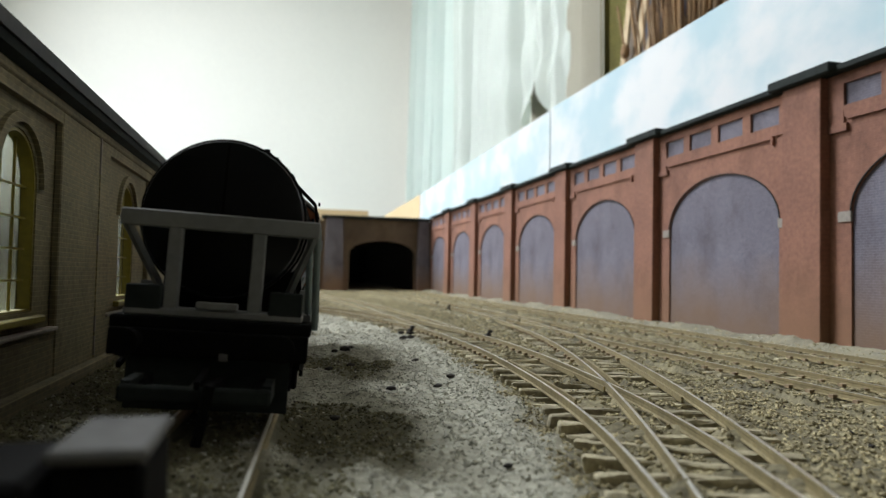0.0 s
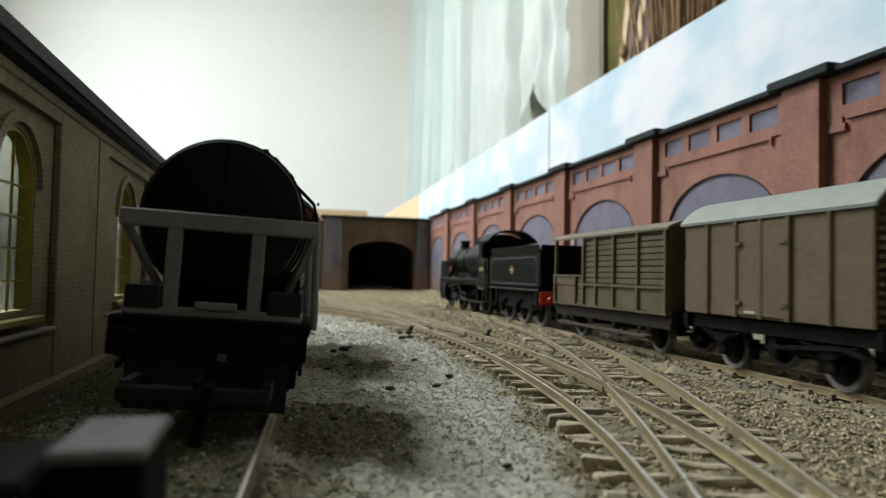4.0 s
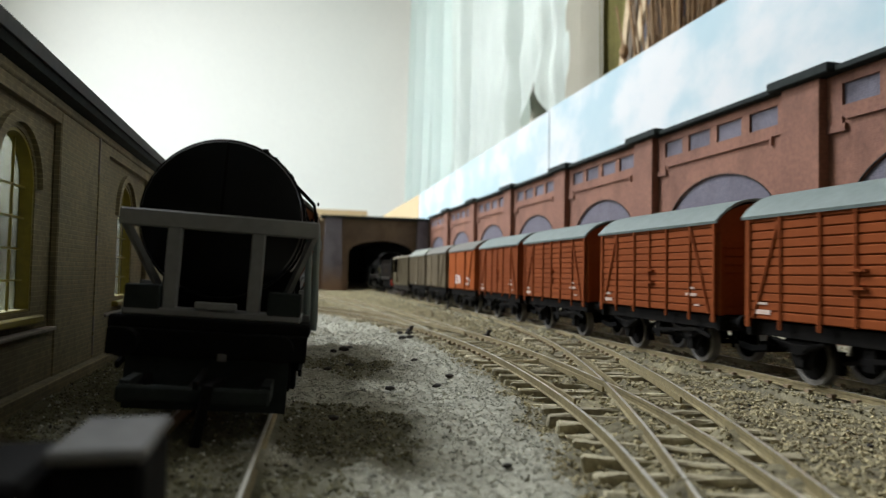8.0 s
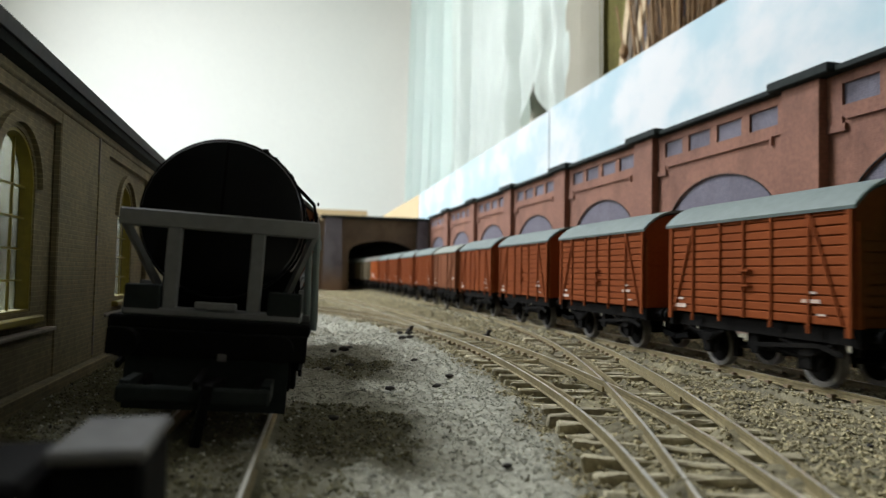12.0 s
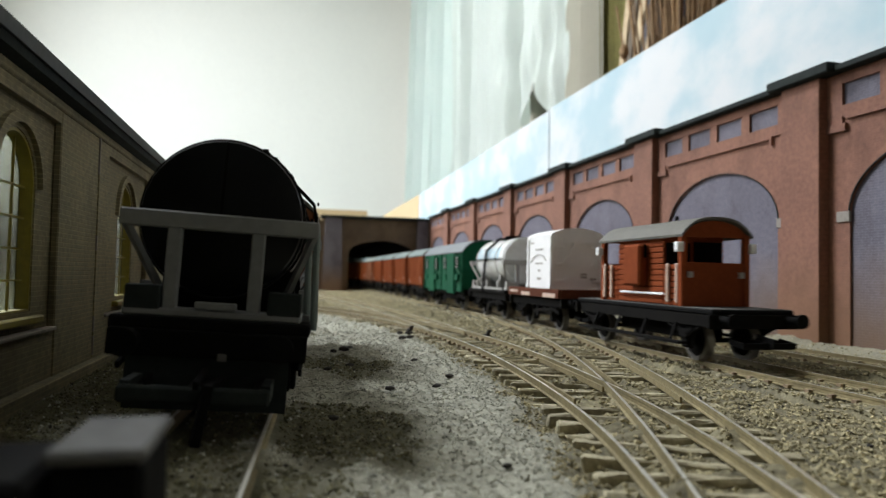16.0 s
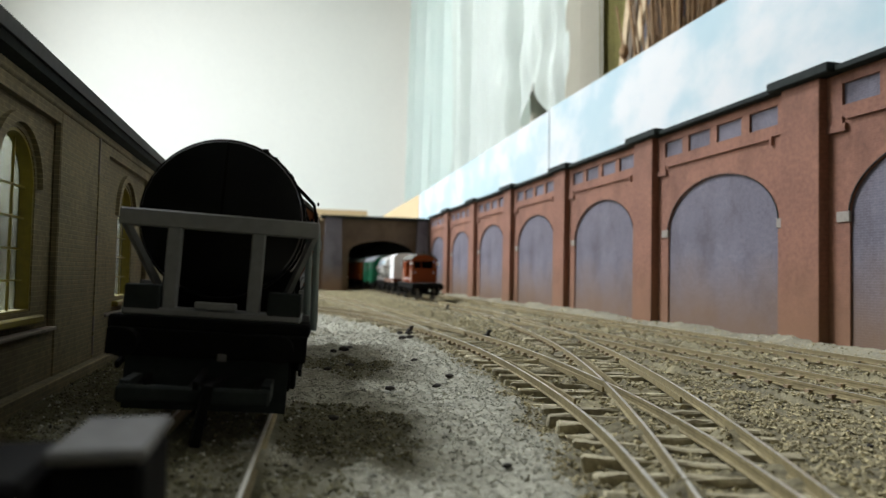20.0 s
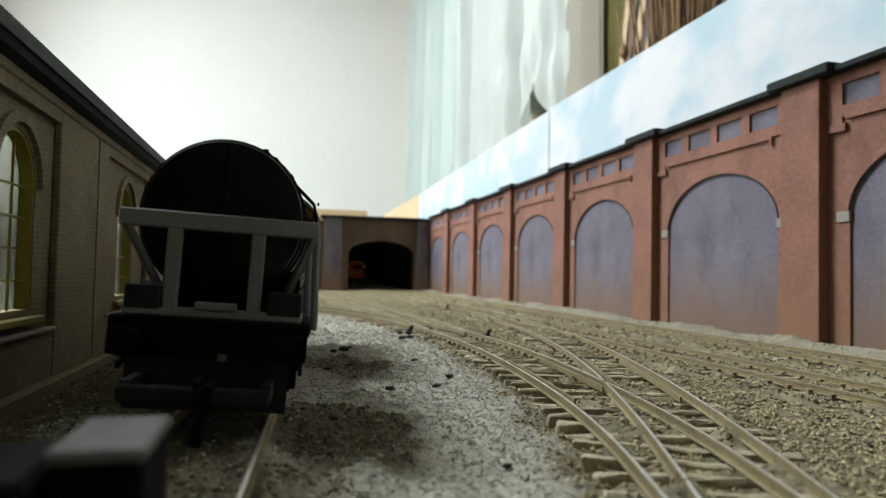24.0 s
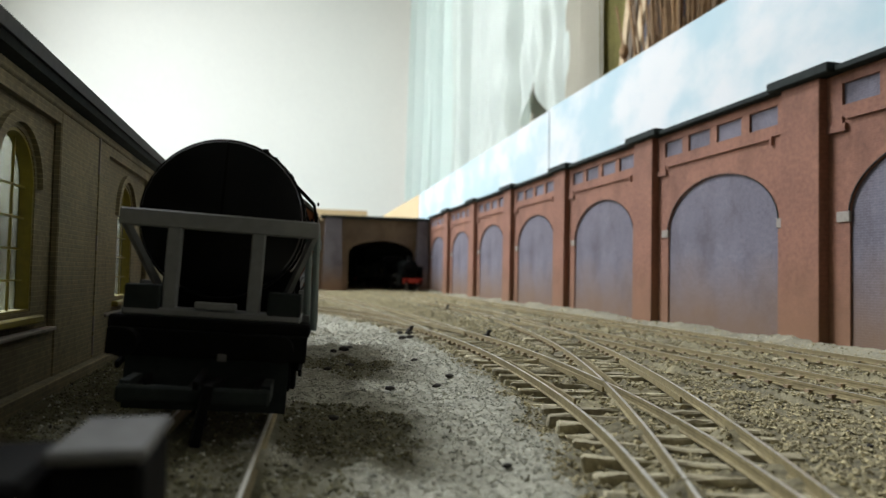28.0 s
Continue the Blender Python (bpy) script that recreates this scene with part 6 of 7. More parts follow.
def locomotive(label):
    ob = thing("steam_locomotive", label, "locomotive")
    b = "loco"
    zc, r = 0.0352, 0.0112
    # running plate with its bright lined edge, frames and buffer beam
    boxes("running_plate", [(-0.0165, 0.0165, -0.0640, 0.0640, 0.0224, 0.0234)], M[b], ob)
    for s in (-1, 1):
        boxes("valance", [(s * 0.0160 - 0.0004, s * 0.0160 + 0.0004, -0.0475, 0.0640, 0.0192, 0.0224)], M[b], ob)
        boxes("lining", [(s * 0.0166 - 0.0002, s * 0.0166 + 0.0002, -0.0470, 0.0600, 0.0228, 0.0231)], M["thin_line"], ob, "thin pale line along the running plate")
    boxes("main_frame", [(-0.0062, 0.0062, -0.0640, 0.0610, 0.0075, 0.0224), (-0.0080, 0.0080, -0.0460, 0.0360, 0.0224, 0.0275)], M["frame"], ob)
    boxes("front_beam", [(-0.0160, 0.0160, 0.0640, 0.0652, 0.0110, 0.0190)], M[b], ob)
    boxes("buffer_beam", [(-0.0156, 0.0156, 0.0652, 0.0655, 0.0113, 0.0186)], M["red"], ob, "red buffer beam face")
    buffers(ob, 0.0655, 1, 0.0140)
    coupling(ob, 0.0600, 1)
    # boiler, smokebox, firebox
    bm = bmesh.new()
    rod(bm, (0, -0.0150, zc), (0, 0.0360, zc), r, 40, r * 0.95)
    part("boiler", bm, M[b], ob, smooth=True)
    bm = bmesh.new()
    rod(bm, (0, 0.0360, zc), (0, 0.0560, zc), r * 0.99, 40)
    part("smokebox", bm, M[b], ob, smooth=True)
    bm = bmesh.new()
    rod(bm, (0, 0.0560, zc), (0, 0.0575, zc), r * 0.80, 32, r * 0.62)
    rod(bm, (0, 0.0575, zc), (0, 0.0592, zc), 0.0009, 8)
    part("smokebox_door", bm, M["black"], ob, smooth=True)
    boxes("smokebox_saddle", [(-0.0075, 0.0075, 0.0350, 0.0550, 0.0205, 0.0290)], M[b], ob)
    bm = bmesh.new()
    prism(bm, [(-0.0085, 0.0225), (0.0085, 0.0225), (0.0112, 0.0280), (0.0121, 0.0340), (0.0118, 0.0392), (0.0102, 0.0434), (0.0075, 0.0461), (0.0040, 0.0476), (-0.0040, 0.0476), (-0.0075, 0.0461), (-0.0102, 0.0434), (-0.0118, 0.0392), (-0.0121, 0.0340), (-0.0112, 0.0280)], -0.0445, -0.0040, "y")
    part("firebox", bm, M[b], ob, smooth=True)
    for y in (0.0355, 0.0125):
        bm = bmesh.new()
        q = r + 0.0002 - 0.0005 * max(0, y) / 0.033
        sweep(bm, [(q * cos(2 * pi * i / 36), y, zc + q * sin(2 * pi * i / 36)) for i in range(36)], 0.0005, 0.0010, (0, 1, 0), True)
        part("boiler_band", bm, M[b], ob)
    bm = bmesh.new()
    prof = [(0.0050, 0.0440), (0.0038, 0.0462), (0.0032, 0.0500), (0.0036, 0.0506), (0.0044, 0.0511), (0.0042, 0.0519), (0.0034, 0.0521)]
    rings = [[bm.verts.new((q * cos(2 * pi * i / 20), 0.0484 + q * sin(2 * pi * i / 20), z)) for i in range(20)] for q, z in prof]
    for a, c in zip(rings, rings[1:]):
        for i in range(20):
            bm.faces.new((a[i], a[(i + 1) % 20], c[(i + 1) % 20], c[i]))
    bm.faces.new(rings[-1])
    part("chimney", bm, M["black"], ob, smooth=True)
    bm = bmesh.new()
    bmesh.ops.create_uvsphere(bm, u_segments=20, v_segments=12, radius=0.0062, matrix=Matrix.Translation((0, 0.0055, 0.0464)) @ Matrix.Diagonal((0.85, 1.25, 0.98, 1)))
    part("dome", bm, M["black"], ob, smooth=True)
    bm = bmesh.new()
    for x in (-0.0022, 0.0022):
        rod(bm, (x, -0.0250, 0.0465), (x, -0.0250, 0.0498), 0.0009, 8)
    part("safety_valve", bm, M["brass"], ob)
    for s in (-1, 1):
        # smoke deflectors, steam pipes, handrail, cylinders, rods
        bm = bmesh.new()
        prism(bm, [(0.0405, 0.0234), (0.0660, 0.0234), (0.0662, 0.0330), (0.0655, 0.0352), (0.0638, 0.0362), (0.0405, 0.0364)], s * 0.0150 - 0.0003, s * 0.0150 + 0.0003, "x")
        part("smoke_deflector", bm, M[b], ob, "flat black smoke deflector plate")
        bm = bmesh.new()
        rod(bm, (s * 0.0122, -0.0460, zc + 0.0035), (s * 0.0114, 0.0560, zc + 0.0035), 0.00024, 6)
        part("handrail", bm, M["brass"], ob)
        bm = bmesh.new()
        rod(bm, (s * 0.0098, 0.0400, zc - 0.002), (s * 0.0140, 0.0440, 0.0210), 0.0016, 10)
        part("steam_pipe", bm, M["black"], ob)
        bm = bmesh.new()
        prism(bm, [(s * 0.0108, 0.0070), (s * 0.0160, 0.0070), (s * 0.0172, 0.0092), (s * 0.0172, 0.0160), (s * 0.0160, 0.0205), (s * 0.0108, 0.0205)], 0.0410, 0.0570, "y")
        part("cylinder", bm, M[b], ob, "black cylinder casing with flat cladding")
        for y in (0.0416, 0.0564):
            bm = bmesh.new()
            prism(bm, [(s * 0.0106, 0.0066), (s * 0.0162, 0.0066), (s * 0.0175, 0.0090), (s * 0.0175, 0.0162), (s * 0.0162, 0.0207), (s * 0.0106, 0.0207)], y - 0.0004, y + 0.0004, "y")
            part("cylinder_flange", bm, M["brass"], ob)
        bm = bmesh.new()
        rod(bm, (s * 0.0140, 0.0400, 0.0178), (s * 0.0140, 0.0590, 0.0178), 0.0020, 14)
        part("valve_chest", bm, M[b], ob, smooth=True)
        bm = bmesh.new()
        bar(bm, (s * 0.0148, 0.0330, 0.0225), (s * 0.0148, 0.0300, 0.0130), 0.0008, 0.0014)
        bar(bm, (s * 0.0148, 0.0400, 0.0170), (s * 0.0148, 0.0060, 0.0190), 0.0007, 0.0010)
        bar(bm, (s * 0.0148, 0.0075, 0.0215), (s * 0.0148, 0.0050, 0.0135), 0.0010, 0.0018)
        bar(bm, (s * 0.0152, 0.0060, 0.0140), (s * 0.0145, -0.0100, 0.0120), 0.0007, 0.0009)
        part("valve_gear", bm, M["brass"], ob, "oily steel valve gear links")
        boxes("motion_bracket", [(min(s * 0.0105, s * 0.0158), max(s * 0.0105, s * 0.0158), 0.0180, 0.0192, 0.0130, 0.0222)], M[b], ob)
        boxes("sand_pipe", [(s * 0.0100 - 0.0004, s * 0.0100 + 0.0004, y - 0.0004, y + 0.0004, 0.0030, 0.0200) for y in (0.0335,)], M["frame"], ob)
        for y in (0.0320, 0.0205, -0.0010):
            bm = bmesh.new()
            rod(bm, (s * 0.0150, y, 0.0232), (s * 0.0150, y, 0.0252), 0.0008, 8)
            part("lubricator", bm, M["brass"], ob)
        bm = bmesh.new()
        rod(bm, (s * 0.0138, 0.0570, 0.0115), (s * 0.0138, 0.0582, 0.0115), 0.0030, 16)
        part("cylinder_cover", bm, M["brass"], ob)
        bm = bmesh.new()
        bar(bm, (s * 0.0135, 0.0360, 0.0115), (s * 0.0135, 0.0180, 0.0115), 0.0010, 0.0010)
        bar(bm, (s * 0.0135, 0.0360, 0.0150), (s * 0.0135, 0.0200, 0.0150), 0.0010, 0.0014)
        bar(bm, (s * 0.0135, 0.0360, 0.0090), (s * 0.0135, 0.0200, 0.0090), 0.0010, 0.0012)
        box(bm, s * 0.0135 - 0.0010, s * 0.0135 + 0.0010, 0.0180, 0.0225, 0.0095, 0.0140)
        bar(bm, (s * 0.0140, 0.0190, 0.0180), (s * 0.0140, 0.0160, 0.0100), 0.0009, 0.0012)
        part("slide_bar", bm, M["brass"], ob)
        boxes("cab_step", [(s * 0.0152 - 0.0014, s * 0.0152 + 0.0014, -0.0620, -0.0580, 0.0085, 0.0092), (s * 0.0152 - 0.0014, s * 0.0152 + 0.0014, -0.0620, -0.0580, 0.0140, 0.0147), (s * 0.0150 - 0.0003, s * 0.0150 + 0.0003, -0.0612, -0.0588, 0.0085, 0.0200)], M[b], ob)
        boxes("front_step", [(s * 0.0150 - 0.0014, s * 0.0150 + 0.0014, 0.0560, 0.0600, 0.0095, 0.0102), (s * 0.0150 - 0.0003, s * 0.0150 + 0.0003, 0.0568, 0.0592, 0.0095, 0.0200)], M[b], ob)
        # cab side with window cut-out, number panel as plain bars
        x0, x1 = s * 0.0157 - 0.0003, s * 0.0157 + 0.0003
        boxes("cab_side", [(x0, x1, -0.0522, -0.0440, 0.0165, 0.0472), (x0, x1, -0.0590, -0.0522, 0.0165, 0.0366)], M[b], ob)
        bm = bmesh.new()
        prism(bm, [(-0.0522, 0.0472), (-0.0522, 0.0425), (-0.0528, 0.0445), (-0.0540, 0.0458), (-0.0590, 0.0462), (-0.0590, 0.0472)], x0, x1, "x")
        part("cab_window_head", bm, M[b], ob)
        xa, xb = min(s * 0.0160, s * 0.0162), max(s * 0.0160, s * 0.0162)
        boxes("number_patch", [(xa, xb, -0.0553 + 0.0018 * i, -0.0540 + 0.0018 * i, 0.0281, 0.0307) for i in range(5)], M["dull_yellow"], ob, "small row of plain yellow bars")
        boxes("power_mark", [(xa, xb, -0.0522, -0.0496, 0.0326, 0.0331), (xa, xb, -0.0520, -0.0498, 0.0252, 0.0258)], M["dull_yellow"], ob)
        for d in ((-0.0575, -0.0454, 0.0212, 0.0215), (-0.0575, -0.0454, 0.0348, 0.0351), (-0.0575, -0.0572, 0.0212, 0.0351), (-0.0457, -0.0454, 0.0212, 0.0351)):
            boxes("cab_lining", [(min(s * 0.0160, s * 0.01612), max(s * 0.0160, s * 0.01612), *d)], M["thin_line"], ob)
        bm = bmesh.new()
        sweep(bm, [(s * 0.0166, y, z) for y, z in ((-0.0420, 0.0228), (-0.0438, 0.0222), (-0.0448, 0.0205), (-0.0456, 0.0186), (-0.0472, 0.0176), (-0.0590, 0.0172))], 0.0004, 0.0004, (1, 0, 0))
        part("cab_valance", bm, M["thin_line"], ob, "thin pale edge that drops under the cab")
        bm = bmesh.new()
        rod(bm, (s * 0.0152, -0.0606, 0.0190), (s * 0.0152, -0.0606, 0.0360), 0.0004, 6)
        part("cab_handrail", bm, M["thin_line"], ob)
    boxes("cab_front", [(-0.0156, 0.0156, -0.0446, -0.0438, 0.0210, 0.0472)], M[b], ob)
    boxes("cab_floor", [(-0.0156, 0.0156, -0.0655, -0.0410, 0.0185, 0.0200)], M["frame"], ob)
    bm = bmesh.new()
    end_panel(bm, -0.0446, -0.0438, 0.0156, 0.0470, 0.0472, 0.0522)
    part("cab_arch", bm, M[b], ob)
    roof_part(ob, -0.0640, -0.0432, 0.0162, 0.0472, 0.0538, b, label="arched black cab roof")
    # wheels
    wheelset(ob, 0.0575, 0.0062, 10, True)
    for y in (0.0200, -0.0100, -0.0420):
        wheelset(ob, y, 0.0110, 16, False)
    for s in (-1, 1):
        bm = bmesh.new()
        bar(bm, (s * 0.0120, 0.0200, 0.0080), (s * 0.0120, -0.0420, 0.0080), 0.0008, 0.0011)
        part("coupling_rod", bm, M["brass"], ob)
        bm = bmesh.new()
        bar(bm, (s * 0.0130, 0.0200, 0.0115), (s * 0.0130, -0.0100, 0.0080), 0.0008, 0.0010)
        part("connecting_rod", bm, M["brass"], ob)
        boxes("splasher", [(s * 0.0130 - 0.0020, s * 0.0130 + 0.0020, -0.0520, -0.0410, 0.0210, 0.0235)], M[b], ob)
    return ob


def tender(label):
    ob = thing("tender", label, "tender")
    b = "loco"
    hl, half = 0.0380, 0.0155
    boxes("tank_side", [(-half, half, -hl, hl + 0.0080, 0.0195, 0.0372)], M[b], ob, bevel=0.0005)
    for s in (-1, 1):
        bm = bmesh.new()
        prism(bm, [(s * half, 0.0372), (s * (half + 0.0002), 0.0385), (s * (half + 0.0009), 0.0412), (s * (half + 0.0003), 0.0414), (s * (half - 0.0008), 0.0372)], -hl + 0.001, hl + 0.0030, "y")
        part("coal_rail", bm, M[b], ob)
        x = s * half
        for d in ((-0.0335, 0.0420, 0.0213, 0.0216), (-0.0310, 0.0395, 0.0351, 0.0354), (-0.0338, -0.0335, 0.0213, 0.0330), (0.0420, 0.0423, 0.0213, 0.0330)):
            boxes("lining", [(min(x, x + s * 0.00025), max(x, x + s * 0.00025), *d)], M["thin_line"], ob, "thin pale lining")
        for ya, yb in ((-0.0336, -0.0310), (0.0421, 0.0395)):
            bm = bmesh.new()
            bar(bm, (x + s * 0.0001, ya, 0.0329), (x + s * 0.0001, yb, 0.0353), 0.0003, 0.0003, (1, 0, 0))
            part("lining_corner", bm, M["thin_line"], ob)
        boxes("crest", [(min(x, x + s * 0.0003), max(x, x + s * 0.0003), 0.0000, 0.0080, 0.0284, 0.0292)], M["dull_yellow"], ob, "small plain yellow and red emblem")
        boxes("crest_shield", [(min(x, x + s * 0.0004), max(x, x + s * 0.0004), 0.0024, 0.0054, 0.0268, 0.0308)], M["crest"], ob)
        boxes("crest_pale", [(min(x, x + s * 0.00045), max(x, x + s * 0.00045), 0.0032, 0.0048, 0.0284, 0.0296)], M["line_grey"], ob)
        boxes("footplate", [(x - 0.0012, x + 0.0012, -hl, hl, 0.0180, 0.0192)], M[b], ob)
        boxes("footplate_line", [(min(x + s * 0.0012, x + s * 0.0014), max(x + s * 0.0012, x + s * 0.0014), -hl, hl + 0.003, 0.0186, 0.0189)], M["thin_line"], ob)
        boxes("outer_frame", [(s * 0.0125 - 0.0005, s * 0.0125 + 0.0005, -hl + 0.002, hl - 0.004, 0.0085, 0.0180)], M["frame"], ob)
        for y in (0.0245, 0.0, -0.0245):
            bm = bmesh.new()
            box(bm, s * 0.0138 - 0.0012, s * 0.0138 + 0.0012, y - 0.0020, y + 0.0020, 0.0055, 0.0105, 0.0003)
            for k in range(3):
                w = 0.0070 - 0.0018 * k
                bar(bm, (s * 0.0138, y - w, 0.0128 - 0.0006 * k), (s * 0.0138, y + w, 0.0128 - 0.0006 * k), 0.0012, 0.0005)
            part("axle_box", bm, M["frame"], ob)
        boxes("step", [(s * 0.0152 - 0.0014, s * 0.0152 + 0.0014, 0.0300, 0.0345, 0.0085, 0.0092), (s * 0.0150 - 0.0003, s * 0.0150 + 0.0003, 0.0308, 0.0336, 0.0085, 0.0180)], M[b], ob)
        boxes("step", [(s * 0.0152 - 0.0014, s * 0.0152 + 0.0014, -0.0345, -0.0300, 0.0085, 0.0092), (s * 0.0150 - 0.0003, s * 0.0150 + 0.0003, -0.0336, -0.0308, 0.0085, 0.0180)], M[b], ob)
    boxes("underframe", [(-0.0120, 0.0120, -hl + 0.001, hl - 0.001, 0.0110, 0.0192)], M["frame"], ob)
    boxes("rear_flare", [(-half + 0.001, half - 0.001, -hl + 0.0004, -hl + 0.0016, 0.0372, 0.0412)], M[b], ob)
    boxes("buffer_beam", [(-0.0158, 0.0158, -hl - 0.0012, -hl, 0.0115, 0.0182)], M["red"], ob, "red buffer beam", 0.0003)
    buffers(ob, -hl - 0.0012, -1, 0.0142, "red")
    coupling(ob, -hl, -1)
    g = random.Random(8)
    bm = bmesh.new()
    for i in range(90):
        y = g.uniform(-0.012, 0.026)
        x = g.uniform(-0.012, 0.012)
        z = 0.0372 + 0.0035 * (1 - (x / 0.013) ** 2) * (1 - abs(y - 0.007) / 0.03)
        bmesh.ops.create_icosphere(bm, subdivisions=1, radius=g.uniform(0.0012, 0.0022), matrix=Matrix.Translation((x, y, z)))
    tagged(part("coal", bm, M["clinker"], ob, "heap of black coal"), kind="stuff")
    bm = bmesh.new()
    rod(bm, (0.0, -0.030, 0.0370), (0.0, -0.030, 0.0395), 0.0030, 14)
    part("water_filler", bm, M[b], ob)
    for y in (0.0245, 0.0, -0.0245):
        wheelset(ob, y, 0.0080, 12, True)
    return ob


# ---- standing wagons on the siding and the stop in front of them ----
def standing_wagons():
    black = tank_wagon("black tank wagon with a grey end frame, standing on the siding", "gloss_black", "grey_frame", "black", 0.0138, 0.0343, 0.0700, False)
    yc = 0.1165 + 0.035
    turn = -math.degrees(math.atan(0.06))
    black.matrix_basis = pose(line_siding(yc) - 0.0018, yc, RAIL_Z + 0.0002, 0, 3.0, turn)
    bm = bmesh.new()
    box(bm, -0.0112, 0.0108, -0.0445, -0.0432, 0.0052, 0.0078, 0.0004)
    for x in (-0.0104, 0.0100):
        box(bm, x - 0.0007, x + 0.0007, -0.0430, -0.0350, 0.0054, 0.0082)
    # dark plate added behind the loop in place of shade under the wagon
    box(bm, -0.0128, 0.0128, -0.0345, -0.0335, 0.0024, 0.0112)
    part("coupling_loop", bm, M["coping"], black, "worn broad coupling loop with a dark plate added as shade behind")
    bm = bmesh.new()
    bar(bm, (0.0026, -0.0360, 0.0070), (0.0018, -0.0462, 0.0072), 0.0012, 0.0024)
    bar(bm, (0.0020, -0.0458, 0.0084), (0.0008, -0.0462, -0.0004), 0.0014, 0.0014)
    part("coupling_hook", bm, M["black"], black)
    boxes("label_plate", [(0.0016, 0.0030, -0.0364, -0.0358, 0.0107, 0.0119)], M["pale_cap"], black, "tiny pale plate under the headstock")
    for x, y in ((0.0062, -0.012), (0.0085, -0.004), (0.0060, 0.006), (0.0015, -0.016)):
        bm = bmesh.new()
        z = 0.0343 + sqrt(0.0138 ** 2 - x * x)
        rod(bm, (x, y, z - 0.001), (x, y, z + 0.0007), 0.0010, 10)
        rod(bm, (x, y, z + 0.0006), (x, y, z + 0.0012), 0.0006, 8)
        part("pipe_cap", bm, M["black"], black)
    boxes("sill_box", [(-0.0030, 0.0036, -0.0345, -0.0325, 0.0187, 0.0199)], M["grey_frame"], black, "small grey box on the end sill", 0.0002)
    for x0, x1, y0, y1 in ((0.0156, 0.0163, -0.0310, -0.0300), (0.0142, 0.0150, -0.0270, -0.0260)):
        bm = bmesh.new()
        rod(bm, (x0, y0, 0.0335), (x1, y1, 0.0160), 0.0006, 8)
        part("drain_pipe", bm, M["roof_grey"], black, "pale grey pipe down the side of the barrel", smooth=True)
    bm = bmesh.new()
    sweep(bm, [(-0.0009, -0.02655 - 0.0015 * (1 - (q / 0.0138) ** 2), 0.0343 + q) for q in [0.0134 * i / 8 for i in range(9)]], 0.0005, 0.0005, (1, 0, 0))
    part("end_seam", bm, M["black"], black, "thin seam up the end of the barrel")
    for ob in black.children:
        if ob.name.startswith("barrel"):
            ob.location.x -= 0.0009
    back = plank_van("red-brown van standing behind the black tank wagon", "old_brown", "roof_dull")
    back.matrix_basis = pose(line_siding(yc + 0.0900) - 0.0025, yc + 0.0900, RAIL_Z, 0, 0, turn)
    ob = thing("buffer_stop", "black buffer stop with a pale grey cap at the siding end", "buffer stop")
    boxes("frame", [(-0.0152, -0.0090, 0.0508, 0.0618, -0.002, 0.0150)], M["black"], ob, bevel=0.0005)
    boxes("cap", [(-0.0154, -0.0088, 0.0505, 0.0622, 0.0151, 0.0161)], M["pale_cap"], ob, "pale grey cap plate", 0.0003)
    boxes("side_beam", [(-0.0300, -0.0156, 0.0480, 0.0600, -0.002, 0.0148)], M["black"], ob, bevel=0.0006)


standing_wagons()


def clutter():
    for x, y, s in ((0.0585, 0.317, 0.52), (0.0925, 0.303, 0.42), (0.127, 0.526, 0.6), (0.134, 0.600, 0.5)):
        ob = thing("point_lever", "small black point lever on its base beside the track", "lever", Matrix.Translation((x, y, 0.0)), group="ground levers")
        boxes("base", [(-0.0034 * s, 0.0034 * s, -0.0014, 0.0014, -0.001, 0.0014)], M["clinker"], ob, bevel=0.0003)
        bm = bmesh.new()
        bar(bm, (0, 0, 0.001), (0.0012, 0.0, 0.0072 * s), 0.0014, 0.0014)
        rod(bm, (0.0012, 0, 0.0062 * s), (0.0012, 0, 0.0078 * s), 0.0011, 8)
        part("handle", bm, M["clinker"], ob)
    g = random.Random(21)
    for x, y, r in ((0.0221, 0.247, 0.0017), (0.0245, 0.250, 0.0012), (0.0199, 0.203, 0.0011), (0.0444, 0.179, 0.0010), (0.0419, 0.145, 0.0010), (0.0375, 0.164, 0.0009), (0.0414, 0.214, 0.0009),
                    (0.0257, 0.162, 0.0009), (0.0323, 0.0945, 0.0006), (0.0508, 0.289, 0.0015), (0.0545, 0.293, 0.0013), (0.061, 0.329, 0.0013), (0.0535, 0.313, 0.0013), (0.0180, 0.240, 0.0010), (0.0130, 0.196, 0.0009), (0.0100, 0.130, 0.0008)):
        bm = bmesh.new()
        bmesh.ops.create_icosphere(bm, subdivisions=1, radius=r, matrix=Matrix.Diagonal((1.4, 1, 0.7, 1)))
        for v in bm.verts:
            v.co *= g.uniform(0.75, 1.2)
        solid("coal_lump", bm, M["clinker"], "black lump of coal lying on the ash", "coal", group="coal lumps on the ash", m=Matrix.Translation((x, y, 0.0012)))


clutter()

# ---- the goods train and the second engine ----
SPEED = 0.1184
TRAIN = []


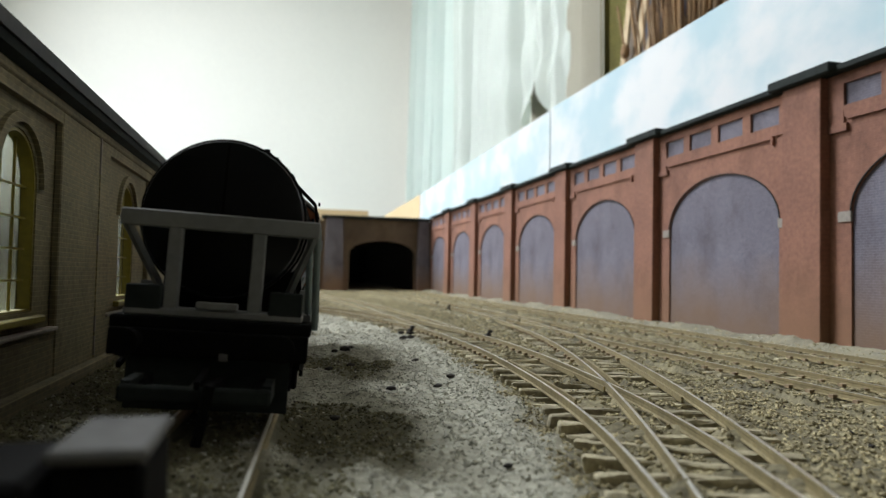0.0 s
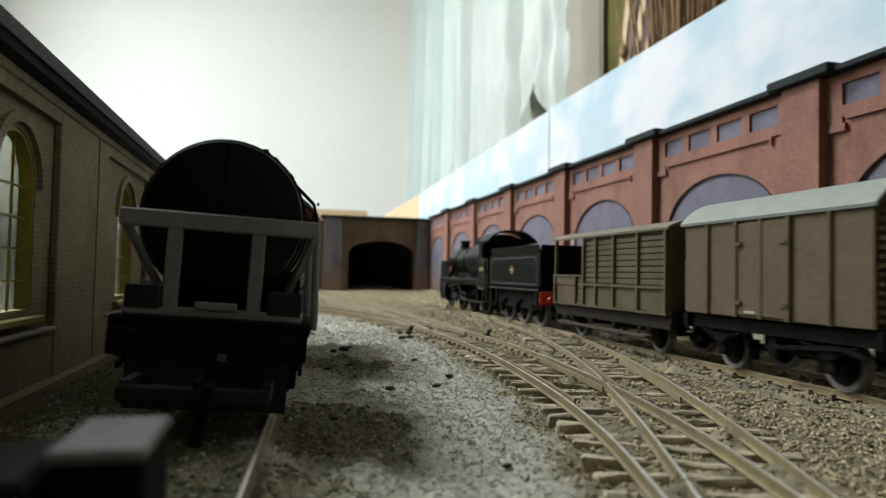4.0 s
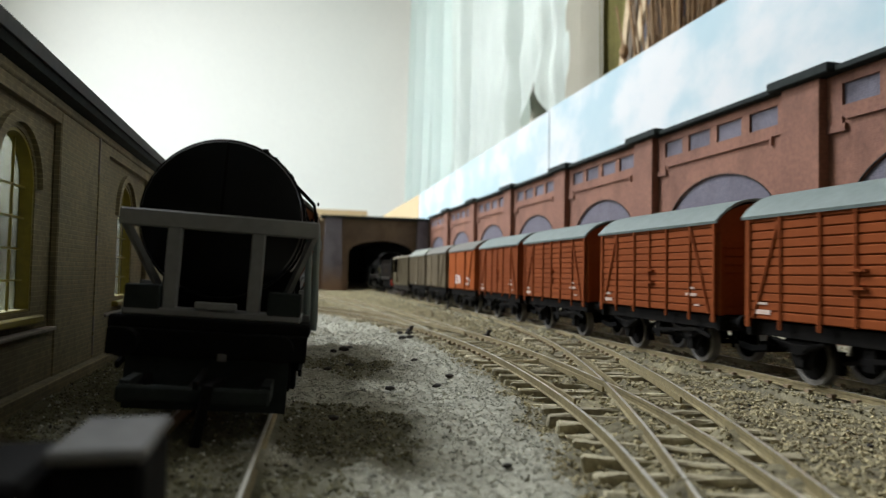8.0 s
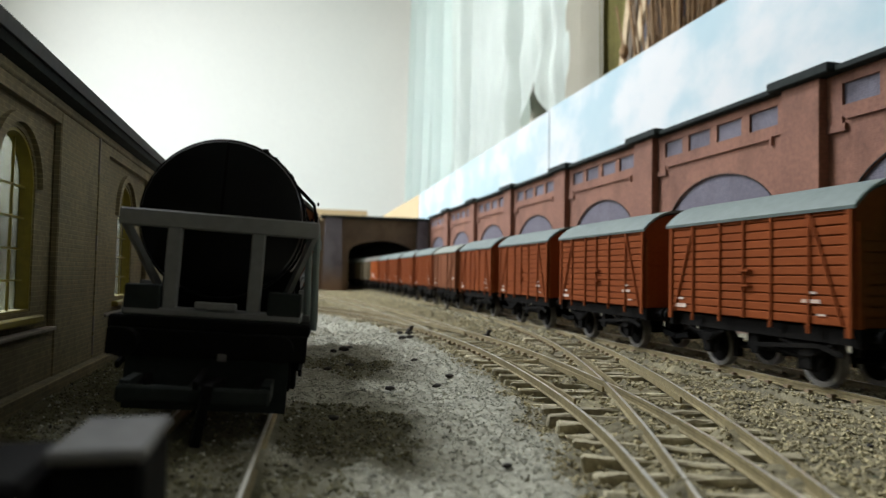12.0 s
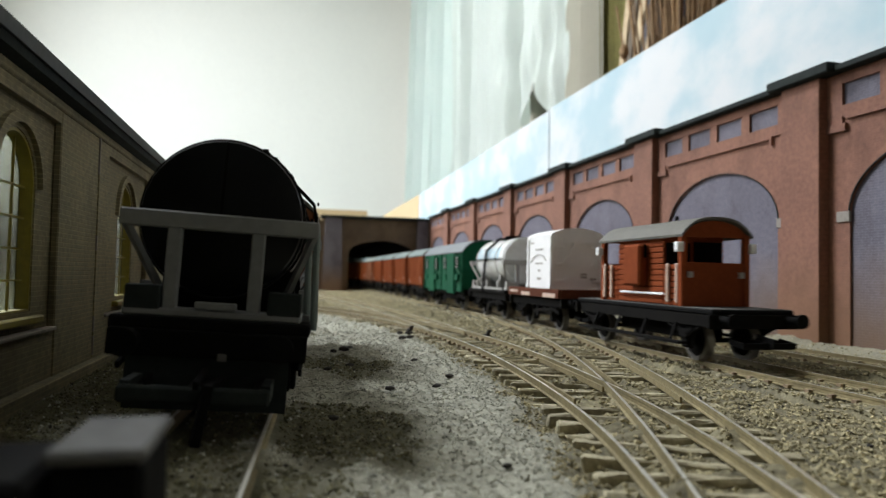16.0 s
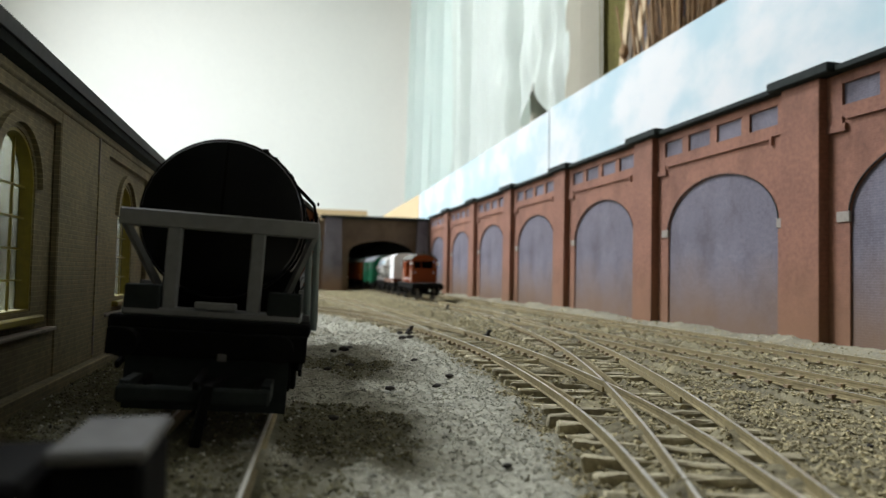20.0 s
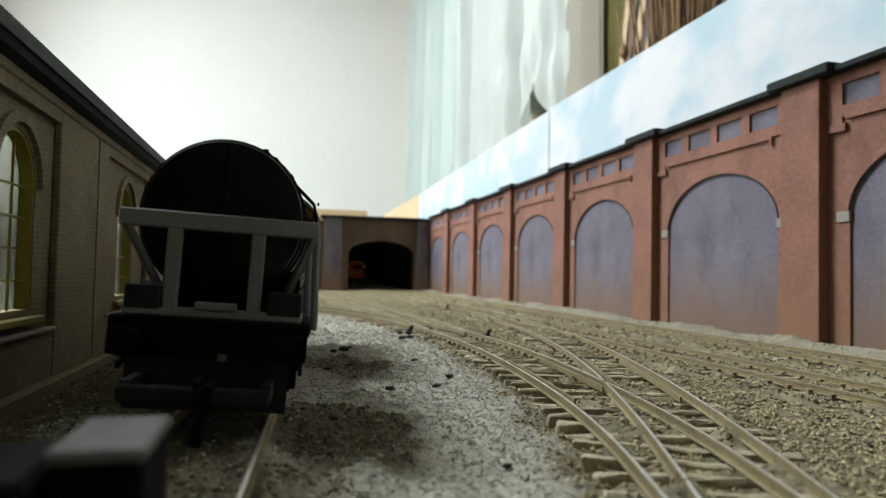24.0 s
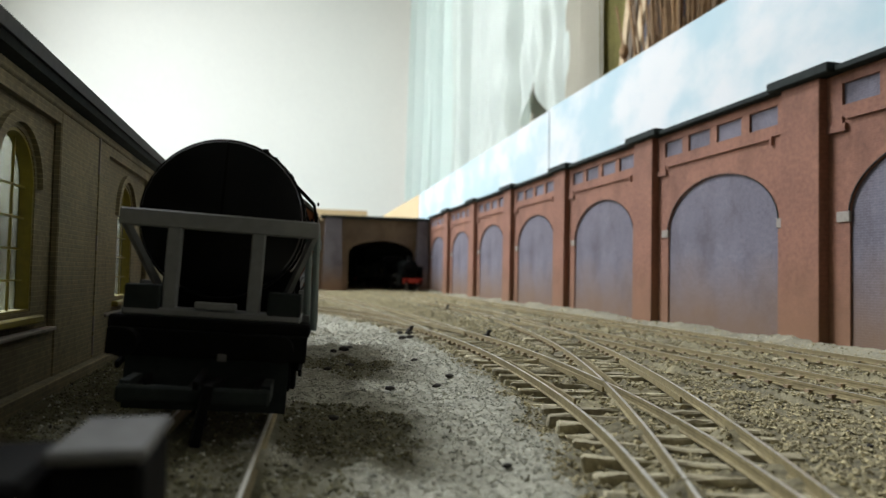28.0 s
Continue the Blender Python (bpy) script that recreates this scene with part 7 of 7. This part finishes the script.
def build_trains():
    def add(ob, c):
        TRAIN.append((ob, c))
    add(locomotive("black steam locomotive with smoke deflectors and lined running plate"), -0.0085)
    add(tender("black lined tender with coal and a red buffer beam"), -0.1215)
    add(toad_van(), -0.2270)
    add(flat_van("small weathered grey-brown van with ribbed sides", "grey_brown", "roof_pale", True, False), -0.3190)
    add(flat_van("weathered grey-brown insulated van with slatted ends", "grey_brown", "roof_dull", False, False), -0.3990)
    add(flat_van("bright orange-brown insulated van with white lettering patches", "orange", "roof_dull"), -0.4815)
    first = plank_van("orange-brown planked goods van with a grey curved roof", "bauxite", "roof_grey")
    add(first, -0.5665)
    for c in (-0.6490, -0.7367, -0.8230):
        add(copy_thing(first, Matrix()), c)
    add(plank_van("faded brown planked van with a flat door and pale roof", "old_brown", "roof_pale", 13, True), -0.9045)
    for c in (-0.9920, -1.0815, -1.1698, -1.2592):
        add(copy_thing(first, Matrix()), c)
    add(utility_van(), -1.3710)
    add(tank_wagon("white tank wagon with plain blue marks and a dark ladder", "silver", "silver_frame", "frame", 0.0135, 0.0345, 0.0750, True), -1.4885)
    add(flat_wagon(), -1.5705)
    add(container(), -1.5735)
    add(brake_van(), -1.6690)


build_trains()
SECOND = [(locomotive("black steam locomotive with a red buffer beam at the tunnel"), 0.0655), (tender("black tender of the second locomotive"), 0.1785)]


def place(s, off, back=False):
    """The pose at s metres along a running line that lies off to the right of the near one."""
    r = MAIN_N + off - LOOP_X
    turn = 180 if back else 0
    if s <= LOOP_Y:
        return pose(MAIN_N + off, s, RAIL_Z, 0, 0, turn)
    a = (s - LOOP_Y) / r
    if a <= pi:
        return pose(LOOP_X + r * cos(a), LOOP_Y + r * sin(a), RAIL_Z, 0, 0, math.degrees(a) + turn)
    return pose(LOOP_X - r, LOOP_Y - (a - pi) * r, RAIL_Z, 0, 0, 180 + turn)


def gone(t):
    """How far the train has run by t."""
    return SPEED * t


def second_gone(t):
    return 1.016 + 0.092 * (28.0 - t)


def spin(wheels, run, v, t0, t1):
    """Keys for wheels that roll between t0 and t1."""
    for ax, y, r in wheels:
        step = min(0.25, 1.35 * r / v)
        k = max(1, int((t1 - t0) / step) + 1)
        ts = [t0 + (t1 - t0) * i / k for i in range(k + 1)]
        fr = sorted({frame(t) for t in ts})
        rows = [((f - 1) / FPS, Matrix.Translation((0, y, r)) @ Matrix.Rotation(-run((f - 1) / FPS) / r, 4, "X")) for f in fr]
        if rows[0][0] > 0:
            rows.insert(0, (0.0, rows[0][1]))
        if rows[-1][0] < 28.0:
            rows.append((28.0, rows[-1][1]))
        walk(ax, rows)


def wheels_of(ob):
    found = []
    for ax in ob.children:
        if ax.name.startswith("wheelset"):
            p = ax.matrix_basis.translation
            found.append((ax, p.y, p.z))
    return found


def motions():
    for ob, c in TRAIN:
        ts = sorted({round(0.5 * i, 2) for i in range(57)})
        walk(ob, [(t, place(c + gone(t), 0.0)) for t in ts])
        t0, t1 = max(0.0, (0.05 - c) / SPEED), min(28.0, (1.12 - c) / SPEED)
        spin(wheels_of(ob), gone, SPEED, t0, t1)
    for ob, c in SECOND:
        ts = sorted({round(0.5 * i, 2) for i in range(57)})
        walk(ob, [(t, place(c + second_gone(t), MAIN_F - MAIN_N, True)) for t in ts])
        spin(wheels_of(ob), lambda t: 0.092 * t, 0.092, 26.0, 28.0)


motions()
